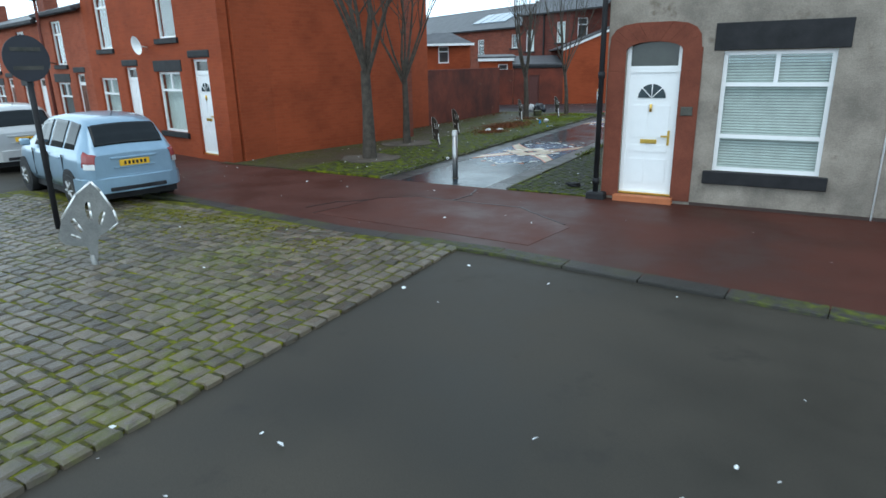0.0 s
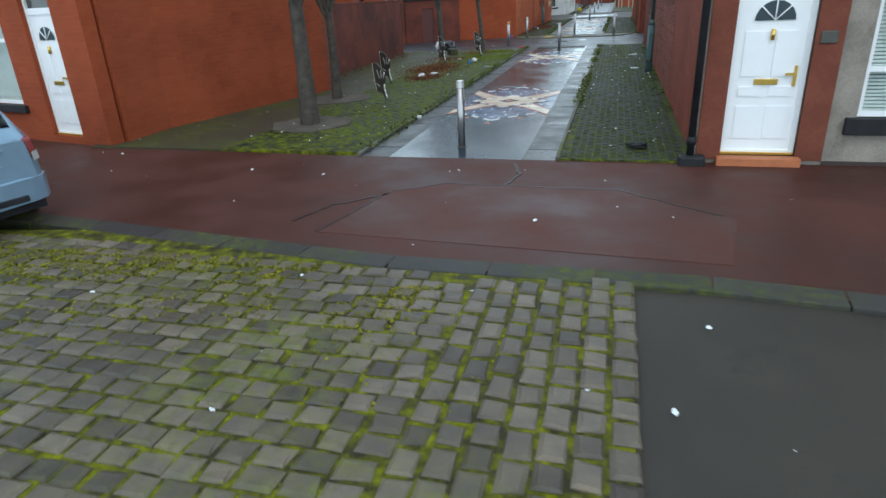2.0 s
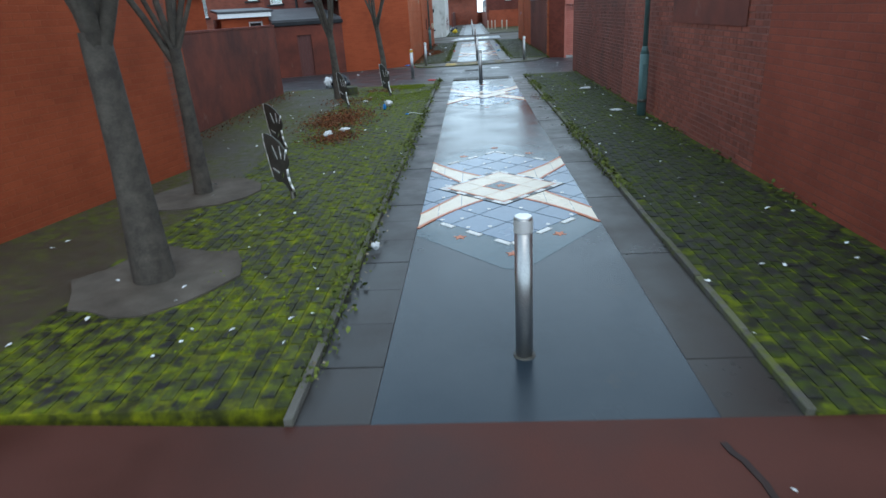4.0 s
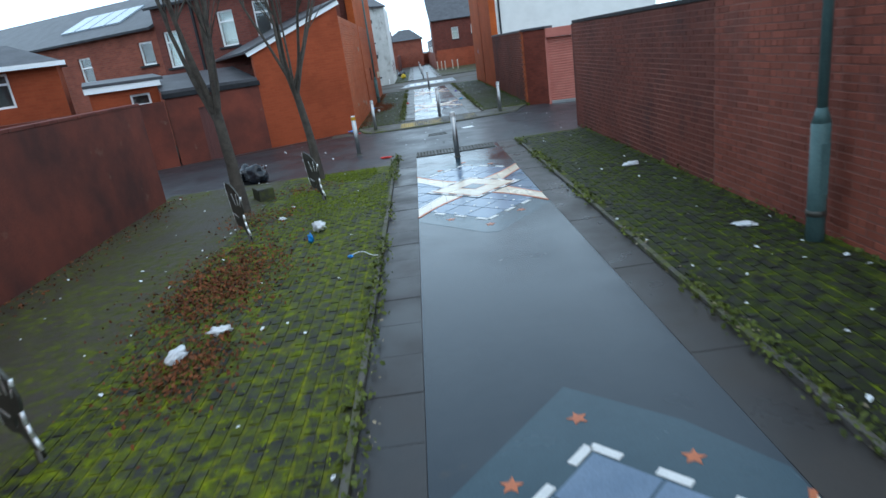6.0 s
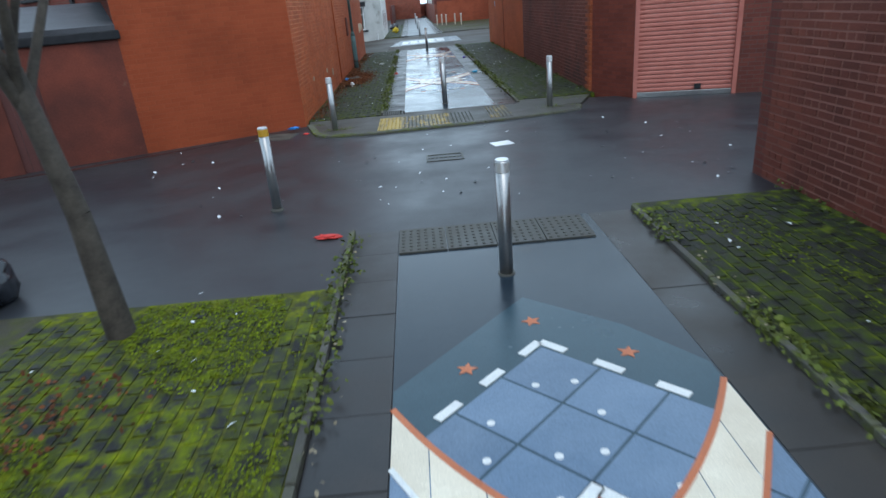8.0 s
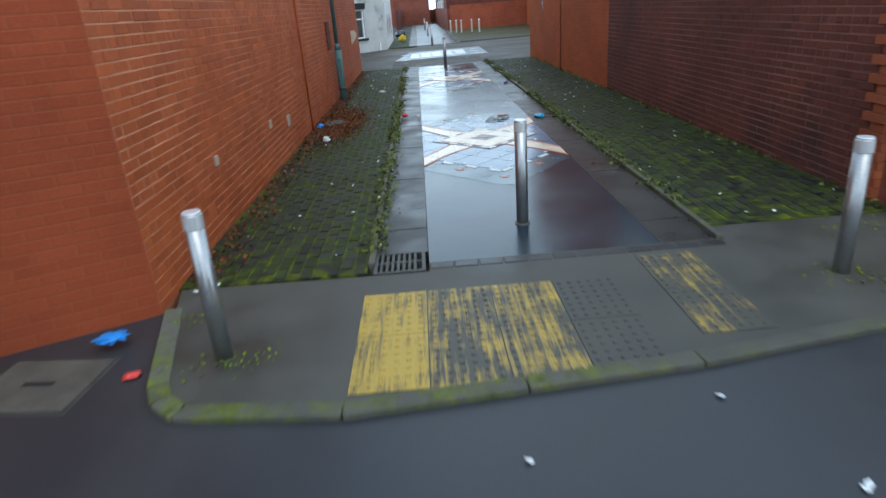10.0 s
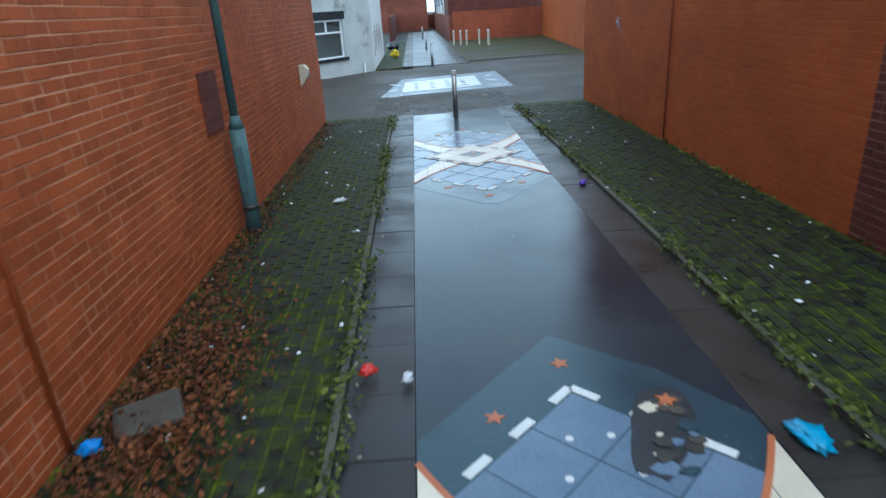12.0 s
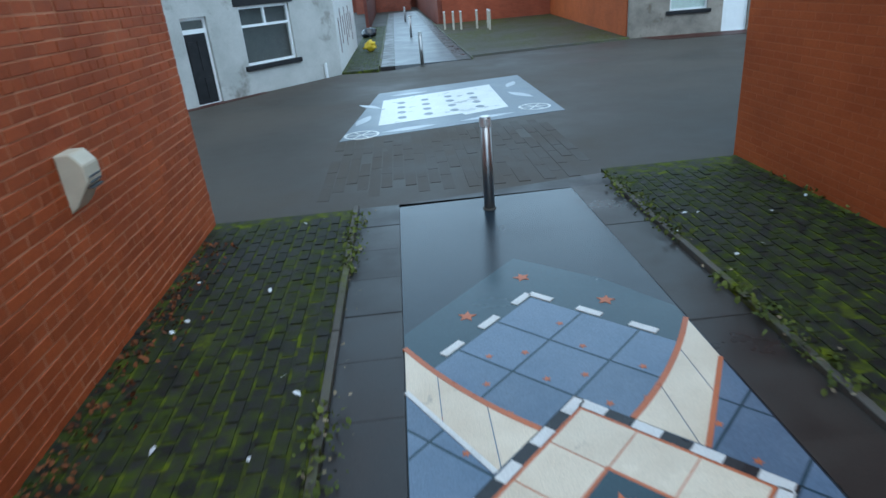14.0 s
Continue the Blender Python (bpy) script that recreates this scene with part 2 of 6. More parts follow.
RUBBED = mottled("dark red brick face", (0.17, 0.047, 0.032), (0.27, 0.075, 0.046), 0.75, 0.8, 50, 0.35, each=0.2, stain=((0.1, 0.04, 0.033), 0.6, 0.58))
RUBBEDS = mottled("dark red brick faces", (0.17, 0.047, 0.032), (0.27, 0.075, 0.046), 0.75, 0.8, 50, 0.35, island=0.2, stain=((0.1, 0.04, 0.033), 0.6, 0.58))
SOOTY = mottled("sooty red brick face", (0.095, 0.027, 0.019), (0.17, 0.045, 0.028), 0.75, 0.8, 50, 0.35, each=0.16, stain=((0.06, 0.025, 0.021), 0.6, 0.56))
SOOTIES = mottled("sooty red brick faces", (0.095, 0.027, 0.019), (0.17, 0.045, 0.028), 0.75, 0.8, 50, 0.35, island=0.16, stain=((0.06, 0.025, 0.021), 0.6, 0.56))
MORTAR_DARK = mottled("sooty mortar", (0.1, 0.033, 0.025), (0.3, 0.14, 0.11), 0.9, 0.45, 70, 0.3)
BRICK = brickwork("red brick", (0.2, 0.055, 0.035), (0.27, 0.078, 0.048), (0.19, 0.09, 0.07))
DARKBRICK = brickwork("sooty red brick", (0.12, 0.035, 0.027), (0.17, 0.048, 0.035), (0.12, 0.06, 0.05))
TOOTHED = mottled("orange-red toothed brick", (0.24, 0.06, 0.025), (0.33, 0.085, 0.034), 0.75, 1.6, 45, 0.3, each=0.2)
RUBBED_FAR = brickwork("dark red pier brick", (0.15, 0.038, 0.025), (0.2, 0.05, 0.032), (0.15, 0.045, 0.034))
MAROON = mottled("maroon painted wall", (0.07, 0.024, 0.019), (0.19, 0.046, 0.028), 0.75, 0.9, 40, 0.4, stain=((0.2, 0.12, 0.09), 1.9, 0.64))
SANDSTONE = mottled("red sandstone dressing", (0.14, 0.042, 0.026), (0.2, 0.06, 0.037), 0.85, 3, 60, 0.4)
RENDERED = mottled("grey-brown pebble-dash", (0.2, 0.175, 0.15), (0.38, 0.33, 0.28), 0.92, 1.6, 48, 1.6, stain=((0.15, 0.12, 0.095), 2.6, 0.6))
PALE = mottled("stained cream render", (0.42, 0.42, 0.4), (0.56, 0.55, 0.53), 0.9, 1.2, 50, 0.3, stain=((0.2, 0.185, 0.16), 1.1, 0.57))
WHITEWASH = mottled("white render", (0.68, 0.68, 0.66), (0.76, 0.76, 0.74), 0.85, 2, 50, 0.2)
WHITE = plain("white plastic", (0.84, 0.85, 0.86), 0.3, vary=0.03)
STEEL = mottled("brushed steel", (0.33, 0.33, 0.33), (0.44, 0.44, 0.44), 0.34, 3, 80, 0.05, metal=0.9)
PLATE = mottled("dull steel plate", (0.07, 0.07, 0.062), (0.12, 0.115, 0.1), 0.5, 5, 60, 0.15, metal=0.6)
EDGE = plain("polished steel edge", (0.8, 0.8, 0.8), 0.35, 0.6)
BLACK = mottled("black painted stone", (0.012, 0.012, 0.014), (0.025, 0.025, 0.028), 0.6, 4, 60, 0.2)
BARK = mottled("grey-brown bark", (0.05, 0.042, 0.036), (0.1, 0.085, 0.07), 0.9, 8, 50, 0.8)
SLATE = mottled("wet slate", (0.06, 0.06, 0.065), (0.1, 0.1, 0.11), 0.45, 2, 40, 0.3)
GREEN = mottled("grey-green lamp paint", (0.07, 0.13, 0.13), (0.1, 0.17, 0.17), 0.5, 4, 50, 0.15, stain=((0.05, 0.06, 0.05), 3, 0.66))
GLASS = glass("window glass")
BLINDW = plain("white blind", (0.7, 0.78, 0.76), 0.6)
# darkness of unlit interiors put into a flat grey for window backings
DIM_GREY = plain("grey of an unlit room", (0.1, 0.105, 0.11), 0.8)
BRASS = plain("brass", (0.75, 0.5, 0.12), 0.3, 1.0)
TEAL = wet("dark teal road paint", (0.022, 0.052, 0.07), (0.032, 0.066, 0.086), 1.5, 0.3, 0.12, spec=0.5)
BLUE = wet("slate-blue road paint", (0.11, 0.165, 0.245), (0.15, 0.21, 0.295), 1.5, 0.28, 0.1, each=0.1, spec=0.5)
CREAM = wet("worn cream road paint", (0.68, 0.58, 0.44), (0.8, 0.71, 0.56), 1.5, 0.32, 0.14, stain=((0.3, 0.26, 0.22), 5, 0.66), each=0.05)
RUST = wet("orange road paint", (0.45, 0.13, 0.05), (0.55, 0.17, 0.07), 2, 0.5, 0.25)
PAINTW = wet("white road paint", (0.66, 0.66, 0.64), (0.78, 0.78, 0.76), 2, 0.5, 0.25)
PAINTK = wet("black road paint", (0.02, 0.02, 0.022), (0.035, 0.035, 0.038), 2, 0.4, 0.2)
SOIL = mottled("pale tree-pit gravel", (0.075, 0.062, 0.05), (0.13, 0.11, 0.09), 0.95, 3, 90, 0.9)
YELLOW_WORN = streaked("tactile paving with traces of yellow", 0.515)
YELLOW = streaked("worn yellow tactile paving", 0.43)


def part(name, bm, material, parent=None, label=""):
    me = bpy.data.meshes.new(name)
    bm.to_mesh(me)
    bm.free()
    for mt in (material if isinstance(material, (list, tuple)) else [material]):
        me.materials.append(mt)
    ob = new(name, me)
    if parent is not None:
        ob.parent = parent
    if label:
        ob["label"] = label
    return ob


def thing(name, label, category, group="", m=None, kind=""):
    ob = new(name)
    if m is not None:
        ob.matrix_basis = m
    return tagged(ob, label, category, group, kind)


def box(bm, x0, x1, y0, y1, z0, z1, m=None, bevel=0.0):
    r = bmesh.ops.create_cube(bm, size=1)
    vs = r["verts"]
    t = Matrix.Translation(((x0 + x1) / 2, (y0 + y1) / 2, (z0 + z1) / 2)) @ Matrix.Diagonal((abs(x1 - x0), abs(y1 - y0), abs(z1 - z0), 1))
    bmesh.ops.transform(bm, matrix=(m @ t) if m is not None else t, verts=vs)
    if bevel:
        es = list({e for v in vs for e in v.link_edges})
        bmesh.ops.bevel(bm, geom=es, offset=bevel, segments=2, affect='EDGES', profile=0.5)
    return vs


def boxes(*specs, m=None, bevel=0.0):
    bm = bmesh.new()
    for s in specs:
        box(bm, *s, m=m, bevel=bevel)
    return bm


def prism(points, z0, z1, m=None):
    """An upright slab over a plan outline given anticlockwise."""
    bm = bmesh.new()
    lo = [bm.verts.new((x, y, z0)) for x, y in points]
    hi = [bm.verts.new((x, y, z1)) for x, y in points]
    n = len(points)
    bm.faces.new(hi)
    bm.faces.new(lo[::-1])
    for i in range(n):
        bm.faces.new((lo[i], lo[(i + 1) % n], hi[(i + 1) % n], hi[i]))
    bmesh.ops.recalc_face_normals(bm, faces=bm.faces)
    if m is not None:
        bmesh.ops.transform(bm, matrix=m, verts=bm.verts)
    return bm


def tube(bm, p0, p1, r0, r1=None, sides=12, caps=True):
    r1 = r0 if r1 is None else r1
    p0, p1 = Vector(p0), Vector(p1)
    q = (p1 - p0).to_track_quat('Z', 'Y').to_matrix()
    a, b = [], []
    for i in range(sides):
        d = q @ Vector((math.cos(2 * math.pi * i / sides), math.sin(2 * math.pi * i / sides), 0))
        a.append(bm.verts.new(p0 + d * r0))
        b.append(bm.verts.new(p1 + d * r1))
    for i in range(sides):
        f = bm.faces.new((a[i], a[(i + 1) % sides], b[(i + 1) % sides], b[i]))
        f.smooth = True
    if caps:
        bm.faces.new(a[::-1])
        bm.faces.new(b)
    return b


def ribbon(pts, w):
    """The outline of a strip of width w along a line."""
    l, r = [], []
    for i, p in enumerate(pts):
        a, b = pts[max(i - 1, 0)], pts[min(i + 1, len(pts) - 1)]
        d = Vector((b[0] - a[0], b[1] - a[1])).normalized() * w / 2
        l.append((p[0] - d.y, p[1] + d.x))
        r.append((p[0] + d.y, p[1] - d.x))
    return l + r[::-1]


def along(p0, p1):
    """A frame with x from p0 to p1 on the plan, y to the left of it, z up."""
    d = Vector((p1[0] - p0[0], p1[1] - p0[1], 0))
    a = math.atan2(d.y, d.x)
    return Matrix.Translation((p0[0], p0[1], 0)) @ Matrix.Rotation(a, 4, 'Z'), d.length


def wall_mesh(length, height, thick, holes=(), z0=0.0, m=None):
    """One wall from x 0 to length, its face at y 0 and its back at y thick, with holes (u0, u1, z0, z1) cut through."""
    bm = bmesh.new()
    holes = [(max(a, 0), min(b, length), max(c, z0), min(d, height)) for a, b, c, d in holes]
    us = sorted({0, length, *[h[0] for h in holes], *[h[1] for h in holes]})
    zs = sorted({z0, height, *[h[2] for h in holes], *[h[3] for h in holes]})
    made = {}

    def v(i, k, y):
        if (i, k, y) not in made:
            p = Vector((us[i], y, zs[k]))
            made[i, k, y] = bm.verts.new(m @ p if m is not None else p)
        return made[i, k, y]

    def solid(i, k):
        if not (0 <= i < len(us) - 1 and 0 <= k < len(zs) - 1):
            return False
        cu, cz = (us[i] + us[i + 1]) / 2, (zs[k] + zs[k + 1]) / 2
        return not any(a < cu < b and c < cz < d for a, b, c, d in holes)
    for i in range(len(us) - 1):
        for k in range(len(zs) - 1):
            if solid(i, k):
                bm.faces.new((v(i, k, 0), v(i + 1, k, 0), v(i + 1, k + 1, 0), v(i, k + 1, 0)))
                bm.faces.new((v(i, k, thick), v(i, k + 1, thick), v(i + 1, k + 1, thick), v(i + 1, k, thick)))
                for di, dk, a, b in ((-1, 0, (i, k), (i, k + 1)), (1, 0, (i + 1, k + 1), (i + 1, k)), (0, -1, (i + 1, k), (i, k)), (0, 1, (i, k + 1), (i + 1, k + 1))):
                    if not solid(i + di, k + dk):
                        bm.faces.new((v(*a, 0), v(*b, 0), v(*b, thick), v(*a, thick)))
    bmesh.ops.recalc_face_normals(bm, faces=bm.faces)
    return bm


def mesh_of(name, verts, faces, material, parent=None, smooth=False):
    me = bpy.data.meshes.new(name)
    me.from_pydata(verts, [], faces)
    me.materials.append(material)
    if smooth:
        for p in me.polygons:
            p.use_smooth = True
    ob = new(name, me)
    if parent is not None:
        ob.parent = parent
    return ob


BLOCK = [(0, 1, 5, 4), (1, 2, 6, 5), (2, 3, 7, 6), (3, 0, 4, 7), (4, 5, 6, 7)]


BLOCK_ROUND = [(0, 1, 5, 4), (1, 2, 6, 5), (2, 3, 7, 6), (3, 0, 4, 7), (4, 5, 9, 8), (5, 6, 10, 9), (6, 7, 11, 10), (7, 4, 8, 11), (8, 9, 10, 11)]


def block_verts(lx, ly, lz, taper, rng, wob=0.0):
    """A block on z 0 with a slightly narrower top face, corners a little uneven."""
    v = []
    for z, t in ((0, 0), (lz - 0.013, taper * 0.25), (lz, taper * 1.5)) if taper > 0.009 else ((0, 0), (lz, taper)):
        for sx, sy in ((-1, -1), (1, -1), (1, 1), (-1, 1)):
            v.append((sx * (lx / 2 - t) + rng.uniform(-wob, wob), sy * (ly / 2 - t) + rng.uniform(-wob, wob), z + (rng.uniform(-wob, wob) * 0.4 if z else 0)))
    return v


def field(name, spots, size, materials, owner, near, frame_m=None, taper=0.006, wob=0.004, seed=1, piece="paver", limit=300):
    """Lays blocks at spots (x, y, turn, sx): those that near() picks as parts of their own on shared meshes, the rest joined."""
    rng = random.Random(seed)
    M = frame_m or Matrix()
    shared = []
    shape = BLOCK_ROUND if taper > 0.009 else BLOCK
    for k in range(6):
        me = bpy.data.meshes.new(piece)
        me.from_pydata(block_verts(*size, taper, rng, wob), [], shape)
        me.materials.append(materials[0])
        shared.append(me)
    verts, faces, count = [], [], 0
    for x, y, turn, sx in spots:
        dz = rng.uniform(-0.004, 0.004) if wob else 0
        if near(x, y) and count < limit:
            ob = new(piece, shared[rng.randrange(6)])
            ob.parent = owner
            ob.matrix_basis = M @ Matrix.Translation((x, y, dz)) @ Matrix.Rotation(turn, 4, 'Z') @ Matrix.Diagonal((sx, 1, 1, 1))
            count += 1
        else:
            c, s, n = math.cos(turn), math.sin(turn), len(verts)
            for a, b, z in block_verts(size[0] * sx, size[1], size[2], taper, rng, wob):
                verts.append(M @ Vector((x + c * a - s * b, y + s * a + c * b, z + dz)))
            faces += [tuple(n + i for i in f) for f in shape]
    ob = mesh_of(name, verts, faces, materials[1], owner)
    return tagged(ob, kind="stuff")


# ---- ground of the first street ----
S = "structure"
tagged(part("ground", boxes((-400, 400, -400, 600, -0.5, -0.12)), STREET), "dark damp ground reaching to the horizon", "ground", kind=S)
tagged(part("road", prism([(-60, -30), (60, -30), (60, -7.0), (3.45, -7.0), (-2.2, -6.7), (-4.0, -7.0), (-60, 7.0)], -0.3, -0.035), STREET), "grey damp asphalt street with scattered white grit", "road", kind=S)
tagged(part("footway", prism([(-60, 6.0), (-5.0, -6.25), (-2.2, -6.5), (1.3, -6.93), (3.9, -6.93), (60, -11.6), (60, -3.2), (4.12, -3.2), (2.43, -3.281), (-0.5, -3.281), (-5.0, -3.1), (-60, 9.0)], -0.3, 0.0), RED), "red-brown asphalt footway, damp and patched", "pavement", kind=S)
tagged(part("footway_patch", prism([(0.3, -6.3), (4.1, -6.5), (4.3, -5.4), (3.2, -4.55), (1.2, -4.5), (0.6, -4.9)], -0.1, 0.004), RED_PATCH), "lighter red asphalt patch let into the footway", "pavement", kind=S)
kerbs = thing("kerb", "low grey stone kerb between setts and footway", "kerb", kind=S)
KP = [(-9, -5.45), (-5.6, -6.1), (-2.2, -6.45), (1.3, -6.86), (3.9, -6.86), (8.3, -7.35), (20, -8.3)]
for (xa, ya), (xb, yb) in zip(KP, KP[1:]):
    m, L = along((xa, ya), (xb, yb))
    n = max(1, round(L / 0.9))
    for k in range(n):
        part("kerb_stone", boxes((k * L / n + 0.004, (k + 1) * L / n - 0.004, -0.15, 0.12, -0.2, 0.006), m=m, bevel=0.012), KERB_D, kerbs)

# dark seams round the patch and cracks running off it
for k, line in enumerate((((0.3, -6.3), (0.6, -4.9), (1.2, -4.5), (3.2, -4.55), (4.3, -5.4)), ((0.62, -5.0), (0.1, -5.5), (-0.1, -6.1)), ((1.9, -4.53), (2.0, -4.0), (1.85, -3.4)))):
    rng = random.Random(k)
    pts = []
    for (xa, ya), (xb, yb) in zip(line, line[1:]):
        pts += [(xa + (xb - xa) * t / 8 + rng.uniform(-0.02, 0.02), ya + (yb - ya) * t / 8 + rng.uniform(-0.02, 0.02)) for t in range(8)]
    tagged(part("tar_seam", prism(ribbon(pts, 0.035), -0.05, 0.0075), TAR), "thin dark tar seam in the red footway", "seam", kind=S)

# setts
setts = thing("sett_paving", "worn grey stone setts with bright moss in the joints", "cobbles", kind=S)
part("bedding", prism([(-6.5, -14.5), (3.29, -13.5), (3.3, -7.02), (1.3, -7.0), (-2.2, -6.6), (-4.2, -6.9), (-6.5, -7.3)], -0.3, -0.004), BED, setts)
rng = random.Random(4)
spots = []
y = -14.2
while y < -6.75:
    x = 2.03 - rng.uniform(0, 0.07)
    while x > -6.0:
        w = rng.uniform(0.85, 1.15)
        if y < -7.08 + 0.06 * (x - 1.3) * -1 and y < -6.75 and not (x < -3.6 and y > -7.6):
            spots.append((x, y + rng.uniform(-0.012, 0.012), rng.uniform(-0.05, 0.05), w))
        x -= 0.19 * w + 0.013
    y += 0.169
x = 2.2
while x < 3.42:
    y = -13.4 - rng.uniform(0, 0.2)
    while y < -7.1:
        w = rng.uniform(0.85, 1.15)
        y += 0.2 * w / 2
        spots.append((x, y, math.pi / 2 + rng.uniform(-0.04, 0.04), w))
        y += 0.2 * w / 2 + 0.012
    x += 0.175
field("setts", spots, (0.186, 0.153, 0.1), (SETT, SETTS), setts, lambda x, y: -0.6 < x and -9.3 < y, Matrix.Translation((0, 0, -0.088)), 0.017, 0.011, 3, "sett")


# ---- the paved way ----
def verge(label, x0, x1, y0, y1, near, seed, z=0.03, ragged=0.0, dull=True):
    v = thing("verge", label, "verge", kind=S)
    if dull:
        part("bedding", boxes((x0, x1, y0, y1, -0.3, z - 0.006)), EARTH2, v)
    else:
        part("bedding", boxes((x0, x0 + ragged + 0.05, y0, y1, -0.3, z - 0.006)), EARTH, v, "dark trodden soil")
        part("bedding", boxes((x0 + ragged + 0.05, x1, y0, y1, -0.3, z - 0.006)), MOSSBED, v, "bright moss in the joints")
    r = random.Random(seed)
    sp = []
    # columns of blocks laid along the way, half a block out of step with their neighbours
    e = 0.1065
    for i in range(int((x1 - x0) / e)):
        for j in range(int((y1 - y0) / (2 * e)) - 1):
            x, y = x0 + (i + 0.5) * e, y0 + (2 * j + (1.0 if i % 2 else 2.0)) * e
            if x > x0 + ragged + r.uniform(0, 0.1) and r.random() > 0.015:
                sp.append((x, y, math.pi / 2 + r.uniform(-0.03, 0.03), 1))
    field("pavers", sp, (0.197, 0.088, 0.06), (PAVER2, PAVERS2) if dull else (PAVER, PAVERS), v, near, Matrix.Translation((0, 0, z - 0.06)), 0.004, 0.003, seed)
    return v


def edging(x0, x1, y0, y1, z=0.045, label="thin weathered concrete edging kerb"):
    e = thing("edging", label, "kerb", kind=S)
    n = round((y1 - y0) / 0.9)
    for k in range(n):
        a = y0 + (y1 - y0) * k / n
        part("edging_stone", boxes((x0, x1, a + 0.004, a + (y1 - y0) / n - 0.004, -0.2, z + 0.004 * ((k * 7) % 3)), bevel=0.008), KERB, e)


def slabs(x0, x1, y0, y1, mat=None, j=0.004):
    mat = mat or SLAB
    s = thing("slab_edging", "strip of damp grey concrete flags beside the path", "paving", kind=S)
    part("bedding", boxes((x0 - 0.004, x1 - 0.001, y0, y1, -0.2, -0.005)), mat, s)
    n = round((y1 - y0) / 0.6)
    d = (y1 - y0) / n
    me = None
    for k in range(n):
        if me is None:
            ob = part("slab", boxes((j, x1 - x0 - j, j, d - j, -0.06, 0.0), bevel=j), mat, s)
            me = ob.data
        else:
            ob = new("slab", me)
            ob.parent = s
        ob.location = (x0, y0 + d * k, 0.002 * ((k * 5) % 3))


def way(y0, y1, inset=0.0, mat=ASPHALT):
    tagged(part("path", boxes((0.0, 1.93, y0, y1, -0.2, 0.0)), mat), "wet dark asphalt path between strips of flags", "path", kind=S)
    slabs(-0.44, -0.002, y0 + inset, y1, None, 0.003)
    slabs(1.931, 2.373, y0, y1, SLAB_R, 0.001)
    edging(-0.5, -0.445, y0, y1)
    edging(2.375, 2.43, y0, y1)


way(-3.28, 15.2)
way(22.3, 40.2, 0.27)
tagged(part("path_end", prism([(-0.5, 40.2), (2.43, 40.2), (2.43, 40.62), (-0.5, 40.1)], -0.2, 0.0), SLAB), "damp slab sill where the path meets the street", "paving", kind=S)
verge("mossy block paving with leaves and litter", -5.4, -0.5, -3.15, 13.9, lambda x, y: -1.35 < x and 1.0 < y < 9, 11, ragged=2.5, dull=False)
verge("shaded mossy block paving below a brick wall", 2.43, 4.12, -3.28, 15.3, lambda x, y: x < 3.0 and 5 < y < 12, 12)
verge("mossy block paving below an orange wall", -2.0, -0.5, 22.15, 40.12, lambda x, y: -1.25 < x and 30 < y < 39, 13)
verge("shaded mossy block paving below a long wall", 2.43, 4.1, 22.6, 40.7, lambda x, y: x < 3.0 and 31 < y < 40, 14)

# back lane between the two lengths of path
tagged(part("lane", prism([(-24, 6), (-5.4, 13.3), (-5.4, 13.9), (-0.5, 13.9), (-0.5, 15.2), (2.43, 15.2), (2.43, 15.3), (4.1, 15.3), (24, 11), (24, 19.5), (10, 21.1), (3.9, 22.3), (3.3, 21.0), (2.9, 21.0), (-0.5, 20.5), (-1.4, 20.5), (-1.66, 20.85), (-1.93, 21.85), (-4.6, 20.6), (-24, 11)], -0.3, -0.02), LANE), "dark wet asphalt back lane with puddles and grit", "road", kind=S)
tagged(part("apron", prism([(-1.64, 20.78), (-1.42, 20.48), (-0.5, 20.4), (1.5, 20.6), (2.9, 20.88), (3.3, 21.02), (3.45, 21.4), (4.05, 22.7), (2.43, 22.6), (2.43, 22.3), (0.0, 22.3), (0.0, 22.12), (-0.5, 22.12), (-1.97, 22.15)], -0.3, 0.01), CONCRETE), "damp concrete crossing apron with a rounded kerb", "pavement", kind=S)
ak = thing("apron_kerb", "worn rounded concrete kerb of the crossing", "kerb", kind=S)
AK = [(-1.95, 21.8), (-1.67, 20.78), (-1.58, 20.6), (-1.42, 20.46), (-0.5, 20.36), (0.5, 20.46), (1.5, 20.56), (2.8, 20.8), (3.35, 21.0), (3.5, 21.4)]
for a, b2 in zip(AK, AK[1:]):
    m, L = along(a, b2)
    part("kerb_stone", boxes((0.003, L - 0.003, -0.02, 0.11, -0.25, 0.022), m=m, bevel=0.015), KERB, ak)


def tactile(label, x0, y0, nx, ny, mat, yellow):
    t = thing("tactile_paving", label, "paving", kind=S)
    for i in range(nx):
        for j in range(ny):
            bm = bmesh.new()
            box(bm, x0 + i * 0.46 + 0.004, x0 + i * 0.46 + 0.456, y0 + j * 0.62 + 0.004, y0 + j * 0.62 + 0.616, -0.05, 0.016)
            for a in range(6):
                for b in range(7):
                    cx, cy = x0 + i * 0.46 + 0.045 + a * 0.073, y0 + j * 0.62 + 0.06 + b * 0.083
                    tube(bm, (cx, cy, 0.014), (cx, cy, 0.023), 0.02, 0.013, 6)
            part("tactile_slab", bm, yellow if i == 0 else mat, t)


tactile("yellow blister paving slabs, paint mostly worn away", -0.49, 20.52, 3, 2, YELLOW_WORN, YELLOW)
tactile("worn grey blister paving with faint white studs", 0.89, 20.52, 1, 2, CONCRETE, CONCRETE)
tactile("blister paving with streaks of worn yellow paint", 1.62, 20.85, 1, 2, YELLOW_FAINT, YELLOW_FAINT)
